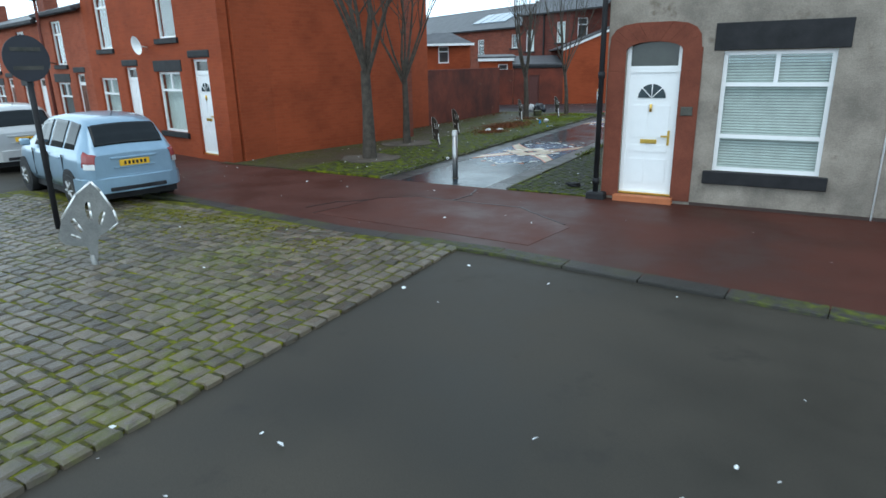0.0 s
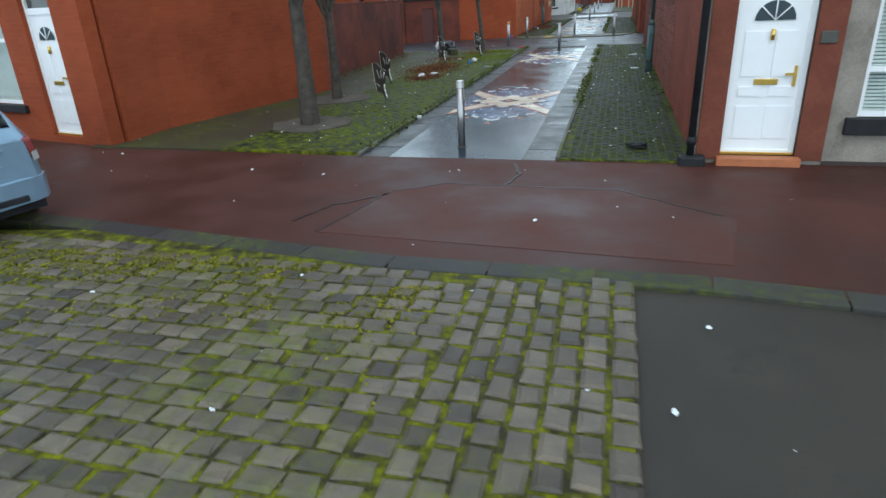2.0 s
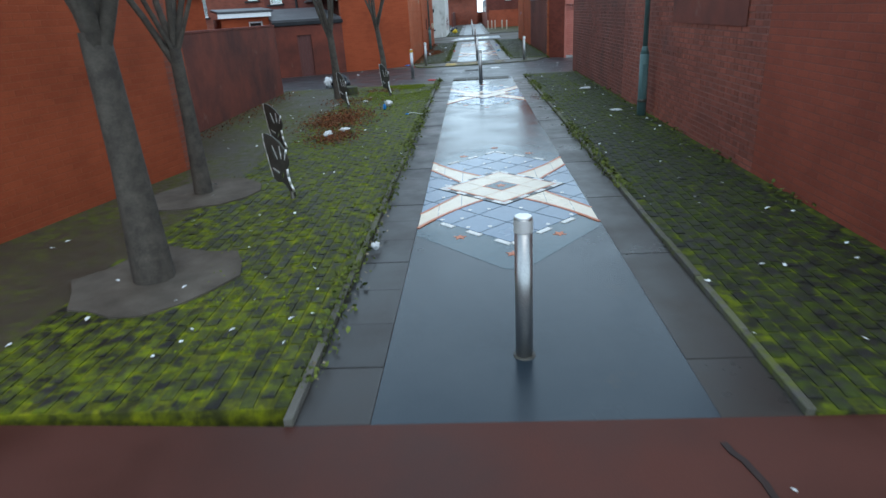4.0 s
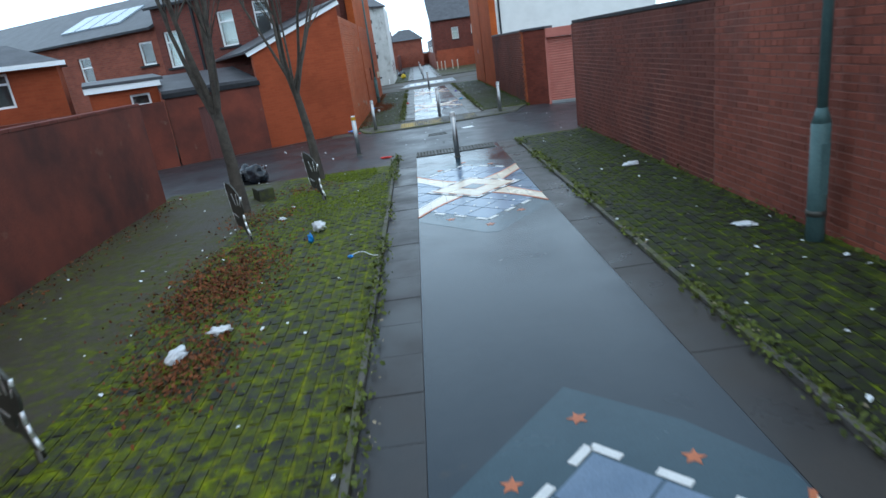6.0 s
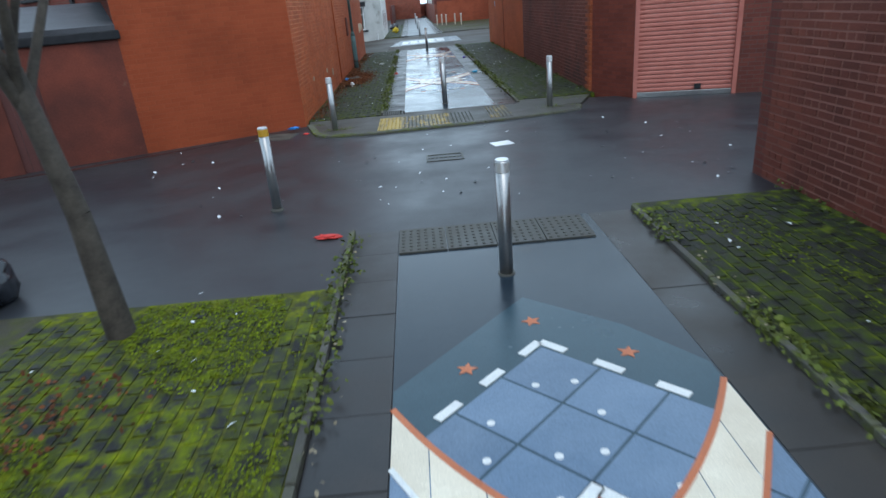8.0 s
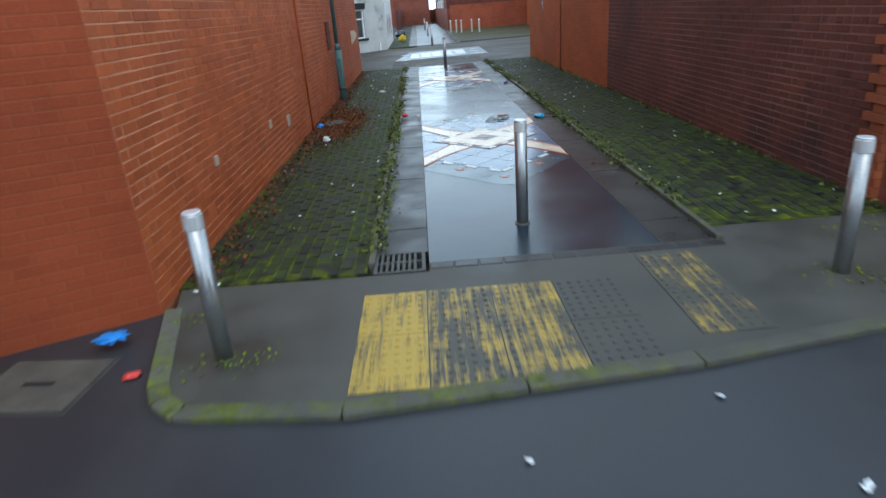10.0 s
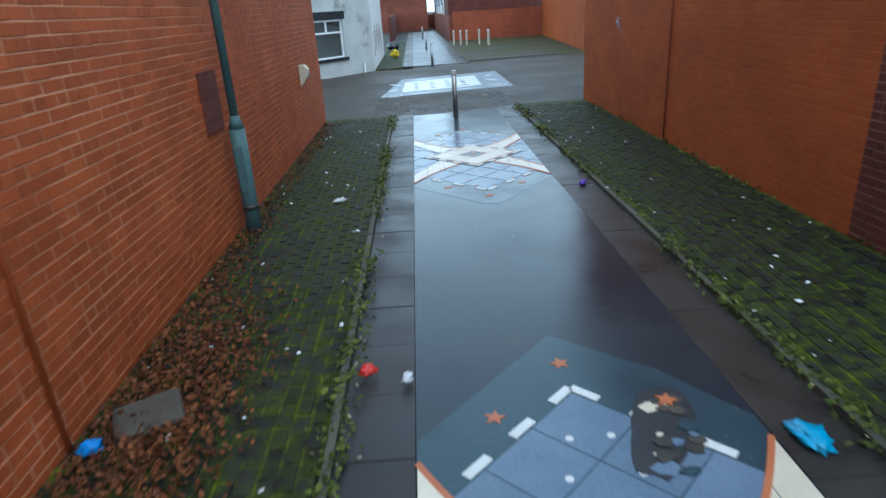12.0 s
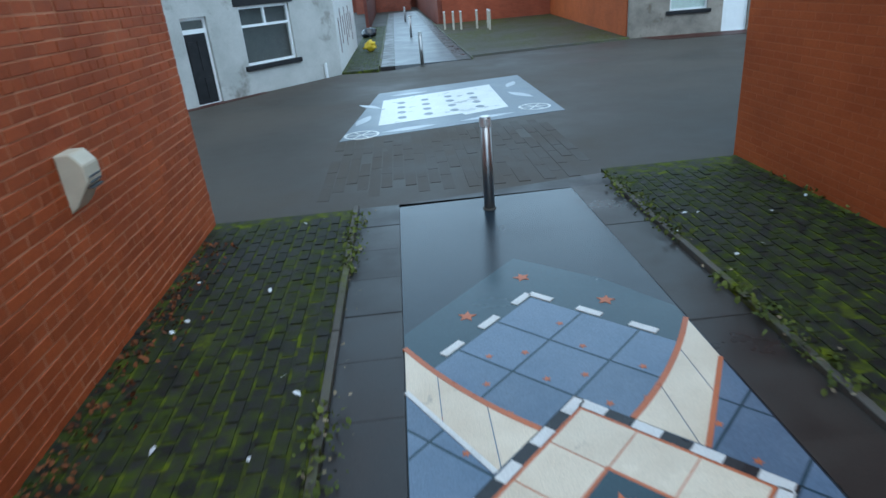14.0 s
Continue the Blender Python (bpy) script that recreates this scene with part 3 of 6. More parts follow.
tactile("worn grey blister paving slabs at the lane edge", 0.0, 14.55, 4, 1, CONCRETE, CONCRETE)


def grating(name, label, x0, y0, w, d, z):
    g = thing(name, label, "drain")
    bm = bmesh.new()
    for a, b, c, e in ((0, w, 0, 0.03), (0, w, d - 0.03, d), (0, 0.03, 0.03, d - 0.03), (w - 0.03, w, 0.03, d - 0.03)):
        box(bm, x0 + a, x0 + b, y0 + c, y0 + e, z - 0.08, z + 0.008)
    part("frame", bm, PLATE, g)
    part("pit", boxes((x0 + 0.03, x0 + w - 0.03, y0 + 0.03, y0 + d - 0.03, z - 0.1, z - 0.05)), BLACK, g)
    for k in range(7):
        a = x0 + 0.05 + k * (w - 0.1) / 7
        part("bar", boxes((a, a + 0.022, y0 + 0.03, y0 + d - 0.03, z - 0.05, z + 0.004)), PLATE, g)
    part("bar", boxes((x0 + 0.03, x0 + w - 0.03, y0 + d / 2 - 0.012, y0 + d / 2 + 0.012, z - 0.04, z + 0.006)), PLATE, g)


row = thing("block_row", "row of dark damp blocks across the head of the path", "paving", kind=S)
rng = random.Random(9)
spots = [(0.1 + 0.2 * k, 22.22, rng.uniform(-0.02, 0.02), 1.0) for k in range(12)]
me = boxes((-0.095, 0.095, -0.055, 0.055, -0.03, 0.0), bevel=0.006)
block = part("block", me, SLAB, row)
block.location = (spots[0][0], spots[0][1], 0.016)
for x, y, turn, _ in spots[1:]:
    ob = new("block", block.data)
    ob.parent = row
    ob.matrix_basis = Matrix.Translation((x, y, 0.016 + rng.uniform(-0.002, 0.002))) @ Matrix.Rotation(turn, 4, 'Z')


grating("drain_grating", "rusty iron drain grating set in the flags", -0.45, 22.13, 0.42, 0.42, 0.012)
grating("lane_gully", "iron gully grating in the middle of the lane", 0.35, 18.0, 0.55, 0.4, -0.018)


# ---- painted ground pictures ----
def clip(poly, a, b, c):
    """The part of a polygon where a x + b y <= c."""
    out = []
    for (x0, y0), (x1, y1) in zip(poly, poly[1:] + poly[:1]):
        d0, d1 = a * x0 + b * y0 - c, a * x1 + b * y1 - c
        if d0 <= 0:
            out.append((x0, y0))
        if d0 * d1 < 0:
            t = d0 / (d0 - d1)
            out.append((x0 + t * (x1 - x0), y0 + t * (y1 - y0)))
    return out


def area(poly):
    return abs(sum(x0 * y1 - x1 * y0 for (x0, y0), (x1, y1) in zip(poly, poly[1:] + poly[:1]))) / 2


def bezier(p, c, q, n=12):
    return [((1 - t) ** 2 * p[0] + 2 * t * (1 - t) * c[0] + t * t * q[0], (1 - t) ** 2 * p[1] + 2 * t * (1 - t) * c[1] + t * t * q[1]) for t in [i / n for i in range(n + 1)]]


def star(cx, cy, r, turn=0.0):
    return [(cx + math.cos(turn + k * math.pi / 5) * (r if k % 2 == 0 else r * 0.45), cy + math.sin(turn + k * math.pi / 5) * (r if k % 2 == 0 else r * 0.45)) for k in range(10)]


def mural(yc, label, seed, gap=0.016, blue=BLUE, cream=CREAM, dots=None):
    dots = dots or PAINTW
    rng = random.Random(seed)
    o = thing("ground_mural", label, "mural", "painted pictures along the path", Matrix.Translation((0.96, yc, 0)))
    H = 0.955

    def lay(name, poly, z, mat, lab=""):
        if len(poly) > 2 and area(poly) > 0.0008:
            part(name, prism(poly, 0.0005, z), mat, o, lab)
    edge = [(-H, -1.72), (-0.1, -2.66), (0.08, -2.7), (H, -1.62), (H, 1.68), (0.6, 2.2), (0.0, 2.74), (-H, 1.68)]
    lay("backing", edge, 0.002, TEAL, "dark teal six-sided ground")
    lines = (-1.43, -1.0, -0.573, -0.19, 0.19, 0.573, 1.0, 1.43)
    k2 = math.sqrt(0.5)
    for u0, u1 in zip(lines, lines[1:]):
        for v0, v1 in zip(lines, lines[1:]):
            if abs(u0 + u1) < 1.1 and abs(v0 + v1) < 1.1:
                continue
            g = gap / 2
            poly = [((u - v) * k2, (u + v) * k2) for u, v in ((u0 + g, v0 + g), (u1 - g, v0 + g), (u1 - g, v1 - g), (u0 + g, v1 - g))]
            poly = clip(clip(poly, 1, 0, H), -1, 0, H)
            lay("tile", poly, 0.005, blue)
            for fu, fv in ((0.5, 0.12), (0.12, 0.5)):
                cu, cv = u0 + (u1 - u0) * fu, v0 + (v1 - v0) * fv
                cx, cy = (cu - cv) * k2, (cu + cv) * k2
                if abs(cx) < 0.88 and rng.random() < 0.8:
                    if dots is RUST:
                        lay("star", star(cx, cy, 0.028, rng.uniform(0, 6)), 0.0075, RUST)
                    else:
                        lay("dot", [(cx + 0.024 * math.cos(n * math.pi / 4), cy + 0.024 * math.sin(n * math.pi / 4)) for n in range(8)], 0.0075, dots)
    for sx in (-1, 1):
        for sy in (-1, 1):
            out = bezier((sx * H, sy * 1.5), (sx * 0.66, sy * 0.95), (sx * 0.25, sy * 0.57))
            inn = bezier((sx * H, sy * 1.02), (sx * 0.78, sy * 0.72), (sx * 0.53, sy * 0.3))
            poly = out + inn[::-1]
            for lo, hi in ((0.2, 0.497), (0.503, 0.757), (0.763, 1.0)):
                lay("band", clip(clip(poly, sx, 0, hi), -sx, 0, -lo), 0.008, cream)
            lay("band_edge", ribbon(out, 0.036), 0.0105, RUST, "orange edge line")
            lay("band_edge", ribbon(inn, 0.03), 0.0105, RUST if sx > 0 or seed % 2 else PAINTW)
    # chequered border, ring of flags and middle square
    lay("border", [(0, -0.81), (0.81, 0), (0, 0.81), (-0.81, 0)], 0.012, PAINTK)
    s = 0.81 / math.sqrt(2)
    for k in range(4):
        c, sn = math.cos(math.pi / 4 + k * math.pi / 2), math.sin(math.pi / 4 + k * math.pi / 2)
        for n in range(4):
            u0 = -s + n * 0.306 + 0.015
            rect = [(s - 0.075, u0), (s - 0.004, u0), (s - 0.004, u0 + 0.15), (s - 0.075, u0 + 0.15)]
            lay("dash", [(c * x - sn * y, sn * x + c * y) for x, y in rect], 0.0145, PAINTW)
    lay("ring_edge", [(0, -0.71), (0.71, 0), (0, 0.71), (-0.71, 0)], 0.0145, RUST)
    for i in (-1, 0, 1):
        for j in (-1, 0, 1):
            cx, cy = (i - j) * 0.228, (i + j) * 0.228
            g = 0.222
            if i or j:
                lay("ring_flag", [(cx, cy - g), (cx + g, cy), (cx, cy + g), (cx - g, cy)], 0.017, cream)
    lay("middle_edge", [(0, -0.245), (0.245, 0), (0, 0.245), (-0.245, 0)], 0.0175, RUST)
    lay("middle", [(0, -0.215), (0.215, 0), (0, 0.215), (-0.215, 0)], 0.0195, TEAL)
    if seed != 2:
        lay("star", star(0, 0, 0.075, 0.3), 0.022, RUST)
    if seed == 3:
        ring = []
        for n in range(28):
            a = n * math.pi / 14
            k = 1 + 0.35 * noise.noise(Vector((math.cos(a) * 1.7, math.sin(a) * 1.7, 5.0)))
            ring.append((0.4 + k * (0.22 * math.cos(a) + 0.1 * math.sin(a)), 1.62 + k * (0.36 * math.sin(a) + 0.08 * math.cos(a))))
        lay("bare_patch", ring, 0.011, LANE, "bare broken patch with the paint gone")
        for n in range(16):
            cx, cy, a = 0.4 + rng.uniform(-0.2, 0.2), 1.58 + rng.uniform(-0.3, 0.3), rng.uniform(0, 6)
            r = rng.uniform(0.025, 0.085)
            shard = [(cx + r * rng.uniform(0.6, 1.3) * math.cos(a + m * 1.05), cy + 0.7 * r * rng.uniform(0.6, 1.3) * math.sin(a + m * 1.05)) for m in range(6)]
            lay("paint_remnant", shard, 0.0125 + 0.0006 * n, (cream, blue, CONCRETE, SOIL, TEAL, CONCRETE)[n % 6])
        lay("star", star(0.52, 1.86, 0.07, 1.2), 0.0245, RUST)
    # dashes and stars round the outside
    R = 2.08 / math.sqrt(2)
    for k in range(4):
        c, sn = math.cos(math.pi / 4 + k * math.pi / 2), math.sin(math.pi / 4 + k * math.pi / 2)
        for n in range(8):
            u0 = R - 0.2 - n * 0.4
            rect = [(R - 0.03, u0), (R + 0.03, u0), (R + 0.03, u0 + 0.19), (R - 0.03, u0 + 0.19)]
            for w in (rect, [(x, -y) for x, y in rect]):
                p = [(c * x - sn * y, sn * x + c * y) for x, y in w]
                mx, my = sum(v[0] for v in p) / 4, sum(v[1] for v in p) / 4
                if abs(mx) < 0.72 and not (n > 2):
                    lay("dash", p, 0.009, PAINTW)
    for cx, cy, t in ((0.0, -2.32, 0.2), (0.5, -1.83, 0.9), (-0.5, -1.82, 1.6), (0.0, 2.36, 0.5), (0.52, 1.86, 1.2), (-0.5, 1.84, 0.1)):
        lay("star", star(cx, cy, 0.07, t), 0.006, RUST)
    return o


mural(1.53, "painted path picture of blue tiles and cream bands", 1)
mural(10.74, "painted path picture with a plain dark middle square", 2)
mural(27.1, "worn painted path picture with faded blue tiles", 3, gap=0.009)
mural(35.75, "painted path picture with pale blue tiles", 4, dots=RUST)

# ---- the street picture at the far crossing ----
STREETS = thing("street_mural", "white panel with dark spots on a grey-blue street painting", "mural")
GREYBLUE = wet("grey-blue street paint", (0.16, 0.19, 0.215), (0.22, 0.25, 0.28), 1.5, 0.5, 0.3)
PALEBLUE = wet("pale street paint", (0.42, 0.45, 0.48), (0.55, 0.58, 0.6), 1.5, 0.5, 0.3)
part("backing", prism([(-0.95, 43.67), (2.98, 44.46), (3.0, 49.1), (-0.4, 48.24)], -0.03, -0.012), GREYBLUE, STREETS)
part("panel", prism([(-0.33, 44.62), (1.2, 45.0), (1.25, 44.85), (2.1, 45.22), (2.14, 48.04), (-0.28, 47.19)], -0.03, -0.008), PAINTW, STREETS, "bright white panel")
for i in range(4):
    for j in range(4):
        cx, cy = 0.1 + i * 0.5, 45.15 + j * 0.52 + 0.12 * i
        part("spot", prism([(cx + 0.085 * math.cos(k * math.pi / 6), cy + 0.11 * math.sin(k * math.pi / 6)) for k in range(12)], -0.02, -0.005), GREYBLUE, STREETS)


def leaf_shape(cx, cy, l, w, turn):
    p = [(l * (t - 0.5), w * math.sin(math.pi * t)) for t in [k / 8 for k in range(9)]]
    p += [(l * (t - 0.5), -w * math.sin(math.pi * t)) for t in [1 - k / 8 for k in range(1, 8)]]
    c, s = math.cos(turn), math.sin(turn)
    return [(cx + c * x - s * y, cy + s * x + c * y) for x, y in p][::1]


for cx, cy, l, w, t in ((0.2, 44.15, 1.0, 0.12, 0.25), (1.6, 44.5, 1.1, 0.1, 0.3), (-0.62, 45.2, 0.9, 0.11, 1.3), (-0.55, 46.6, 0.8, 0.1, 2.2), (2.55, 46.4, 0.9, 0.12, 2.0), (2.6, 47.8, 0.8, 0.1, 1.2), (0.3, 47.8, 0.9, 0.12, 0.2)):
    part("leaf", prism(leaf_shape(cx, cy, l, w, t), -0.02, -0.008), PALEBLUE, STREETS)
for cx, cy in ((-0.6, 44.0), (2.55, 45.0)):
    for k in range(3):
        part("wheel_spoke", boxes((-0.26, 0.26, -0.012, 0.012, -0.02, -0.006), m=pose(cx, cy, 0, 0, 0, 60 * k)), PAINTW, STREETS)
    ring = [(cx + 0.28 * math.cos(k * math.pi / 12), cy + 0.28 * math.sin(k * math.pi / 12)) for k in range(25)]
    part("wheel_rim", prism(ribbon(ring, 0.04), -0.02, -0.0065), PAINTW, STREETS)

tagged(part("street", prism([(-20, 34), (-1.99, 40.1), (-0.5, 40.1), (2.43, 40.62), (4.09, 40.8), (60, 47), (60, 60), (12, 55.3), (7.9, 54.9), (2.43, 53.9), (-0.3, 52.2), (-1.6, 52.5), (-5, 48.5), (-12, 39.6), (-20, 36.5)], -0.3, -0.02), STREET_E), "broad worn grey-brown street, damp", "road", kind=S)

cb = thing("crossing_blocks", "worn grey-brown sett strips laid before the street painting", "paving", kind=S)
rng = random.Random(31)
spots = [(-0.9 + 0.15 * i, 40.95 + 0.6 * j + (0.3 if i % 2 else 0), math.pi / 2 + rng.uniform(-0.006, 0.006), 1.0) for j in range(5) for i in range(23) if 40.65 + 0.6 * j > 40.1 + 0.027 * i]
field("blocks", spots, (0.597, 0.141, 0.03), (STREET_B, STREET_B), cb, lambda x, y: False, Matrix.Translation((0, 0, -0.0475)), 0.002, 0.001, 31, "block")

# ---- brick walls ----
ROT = Matrix(((1, 0, 0, 0), (0, 0, 1, 0), (0, 1, 0, 0), (0, 0, 0, 1)))


def brick_face(owner, p0, p1, z0, z1, mats, near, seed, length=0.235, course=0.08, name="bricks", gap=0.015, proud=0.005):
    """Bricks laid in courses over the face that runs from p0 to p1, outside on the right hand."""
    m, L = along(p0, p1)
    # block x along the wall, block y up, block z out of the face
    M = m @ Matrix(((1, 0, 0, 0), (0, 0, -1, 0), (0, 1, 0, 0), (0, 0, 0, 1)))
    spots, rows = [], int((z1 - z0) / course)
    for r in range(rows):
        u = 0.0 if r % 2 else -length / 2
        head = r % 4 == 3
        step = length / 2 if head else length
        while u < L - 0.02:
            a, b = max(u, 0), min(u + step, L)
            if b - a > 0.04:
                spots.append(((a + b) / 2, z0 + (r + 0.5) * course, 0.0, (b - a - gap) / (length - gap)))
            u += step
    return field(name, spots, (length - gap, course - gap, proud), mats, owner, near, M, 0.003, 0.0015, seed, "brick")


def long_wall(name, label, p0, p1, thick, h, mat, z0=-0.3):
    m, L = along(p0, p1)
    w = thing(name, label, "wall", kind=S)
    part("wall_core", wall_mesh(L, h, thick, (), z0, m), mat, w)
    return w, m, L


def coping(w, m, L, h, thick, mat, over=0.03, high=0.07, piece=0.6):
    n = max(1, round(L / piece))
    for k in range(n):
        part("coping_stone", boxes((k * L / n + 0.003, (k + 1) * L / n - 0.003, -over, thick + over, h, h + high), m=m, bevel=0.012), mat, w)


# east wall of the first length: outside faces west, so it runs south to north reversed
w, m, L = long_wall("wall_east", "long dark red brick yard wall, patched and sooty", (4.12, 15.9), (4.12, 1.6), 0.24, 2.42, MORTAR_DARK)
brick_face(w, (4.12, 15.9), (4.12, 8.7), 0.0, 2.42, (SOOTY, SOOTIES), lambda u, z: 5.0 < u < 7.2 and z < 1.6, 21)
brick_face(w, (4.12, 8.7), (4.12, 1.6), 0.0, 2.42, (RUBBED, RUBBEDS), lambda u, z: u < 2.2 and z < 1.6, 24)
coping(w, m, L, 2.42, 0.24, BLACK)
part("wall_end", boxes((4.13, 6.5, 15.9, 16.12, -0.3, 2.42)), DARKBRICK, w)
part("paint_patch", boxes((4.10, 4.106, 2.2, 5.2, 1.75, 2.42)), MAROON, w, "flaking red painted patch")

# west yard wall
w, m, L = long_wall("wall_west", "maroon painted yard wall with stained patches", (-5.22, 6.7), (-5.3, 13.35), 0.24, 2.0, MAROON)
coping(w, m, L, 2.0, 0.24, DARKBRICK, 0.01, 0.06)
part("wall_end", boxes((-9, -5.54, 13.15, 13.35, -0.3, 2.0)), MAROON, w)

# orange gable wall of the second length, west side: outside faces east
w, m, L = long_wall("wall_orange", "orange-red painted brick gable wall with pale joints", (-1.99, 21.8), (-1.99, 40.1), 0.3, 3.7, MORTAR)
part("wall_upper", boxes((-2.29, -1.99, 28.5, 40.1, 3.7, 6.2)), ORANGE, w)
brick_face(w, (-1.99, 21.8), (-1.99, 40.1), 0.0, 3.7, (ORANGE_BRICK, ORANGE_BRICKS), lambda u, z: 10.2 < u < 14.2 and 0.75 < z < 2.3, 22, gap=0.011)
# front is the same orange paint; darker colour here paints it less lit
part("wall_front", wall_mesh(math.hypot(2.66, 1.3), 2.9, 0.25, (), -0.3, along((-4.65, 20.5), (-1.99, 21.8))[0]), GABLE, w)
mg, Lg = along((-4.65, 20.5), (-1.99, 21.8))
gable = bmesh.new()
vv = [gable.verts.new(mg @ Vector(p)) for p in ((0, 0, 2.9), (Lg, 0, 2.9), (Lg, 0, 4.05), (0, 0.25, 2.9), (Lg, 0.25, 2.9), (Lg, 0.25, 4.05))]
for f in ((0, 1, 2), (5, 4, 3), (0, 2, 5, 3), (1, 4, 5, 2), (0, 3, 4, 1)):
    gable.faces.new([vv[i] for i in f])
part("gable_top", gable, GABLE, w)
slope = math.degrees(math.atan2(1.15, Lg))
part("verge_board", boxes((-0.15, math.hypot(1.15, Lg) + 0.1, -0.07, 0.0, 0.0, 0.13), m=mg @ pose(0, 0, 2.86, 0, -slope, 0)), WHITE, w, "white painted verge board")
part("lean_to_roof", boxes((-0.2, math.hypot(1.15, Lg) + 0.1, -0.1, 7.5, 0.13, 0.2), m=mg @ pose(0, 0, 2.86, 0, -slope, 0)), SLATE, w, "slate lean-to roof")
part("wall_back", boxes((-6, -2.3, 28.6, 28.9, -0.3, 6.2)), DARKBRICK, w)
part("rough_patch", boxes((-1.985, -1.955, 32.2, 32.7, 1.2, 1.8)), DARKBRICK, w, "rough patch of bare dark brick")
bm = bmesh.new()
for a, b in (((-1.972, 28.9, 3.7), (-1.972, 28.9, 0.0)),):
    tube(bm, a, b, 0.016, 0.016, 8)
part("cable_duct", bm, ORANGE_BRICK, w, "painted cable duct up the wall")


def flue(y, z):
    f = thing("flue_cowl", "cream plastic flue cowl on the orange wall", "vent")
    bm = bmesh.new()
    prof = [(0.0, 0.14), (0.1, 0.14), (0.16, 0.06), (0.16, -0.05), (0.05, -0.2), (0.0, -0.24)]
    a = [bm.verts.new((-1.985 + d, y - 0.1, z + h)) for d, h in prof]
    b = [bm.verts.new((-1.985 + d, y + 0.1, z + h)) for d, h in prof]
    bm.faces.new(a)
    bm.faces.new(b[::-1])
    for i in range(len(prof)):
        bm.faces.new((a[i], b[i], b[(i + 1) % len(prof)], a[(i + 1) % len(prof)]))
    bmesh.ops.recalc_face_normals(bm, faces=bm.faces)
    bmesh.ops.bevel(bm, geom=list(bm.edges), offset=0.008, segments=1, affect='EDGES')
    part("cowl", bm, plain("cream plastic", (0.62, 0.55, 0.42), 0.5), f)
    for k in range(3):
        part("louvre", boxes((-1.90, -1.815, y - 0.07, y + 0.07, z - 0.02 - 0.035 * k, z - 0.01 - 0.035 * k)), DIM_GREY, f)


flue(37.66, 1.3)
for y, z, a in ((26.9, 0.45, 0.16), (25.8, 0.62, 0.1), (23.5, 0.68, 0.09)):
    part("wall_plug", boxes((-1.98, -1.957, y, y + a, z, z + a)), plain("pale stone patch", (0.4, 0.28, 0.2), 0.8), w, "pale bare patch in the paint")
part("air_brick", boxes((-1.98, -1.96, 27.3, 27.53, 2.6, 2.76)), plain("pale air brick", (0.4, 0.34, 0.27), 0.8), w)

# east side of the second length
w, m, L = long_wall("wall_east_far", "dark red brick yard wall with a toothed pier", (4.08, 31.2), (4.08, 23.05), 0.24, 2.42, MORTAR_DARK)
brick_face(w, (4.08, 31.2), (4.08, 23.05), 0.0, 2.42, (SOOTY, SOOTIES), lambda u, z: False, 23)
coping(w, m, L, 2.42, 0.24, SLATE)
for k in range(30):
    part("quoin", boxes((4.055 - 0.02 * (k % 2), 4.2, 22.86, 23.05 + 0.1 * (k % 2), k * 0.082 - 0.02, k * 0.082 + 0.056)), TOOTHED, w)
lm, lL = along((4.1, 22.88), (4.66, 21.78))
part("lane_wall", wall_mesh(lL, 2.42, 0.24, (), -0.3, lm), RUBBED_FAR, w)
part("coping_stone", boxes((-0.06, lL + 0.04, -0.05, 0.3, 2.42, 2.5), m=lm, bevel=0.015), SLATE, w)
w, m, L = long_wall("wall_gable_east", "orange-red painted gable wall, paint ending in a ragged edge", (4.08, 40.75), (4.08, 31.2), 0.3, 6.2, ORANGE)
part("wall_front", boxes((4.38, 12, 40.45, 40.75, -0.3, 6.2)), RENDERED, w)
part("wall_back", boxes((4.38, 12, 31.2, 31.5, 2.0, 6.2)), WHITEWASH, w, "white rendered rear wall")
part("down_pipe", boxes((4.5, 4.58, 31.1, 31.19, 2.0, 6)), BLACK, w)
bm = bmesh.new()
tube(bm, (4.06, 35.7, 6.0), (4.06, 35.7, 0.02), 0.013, 0.013, 8)
part("cable", bm, plain("painted cable", (0.3, 0.07, 0.03), 0.6), w)
part("roof", boxes((4.0, 12, 31.0, 40.9, 6.2, 6.4)), SLATE, w)


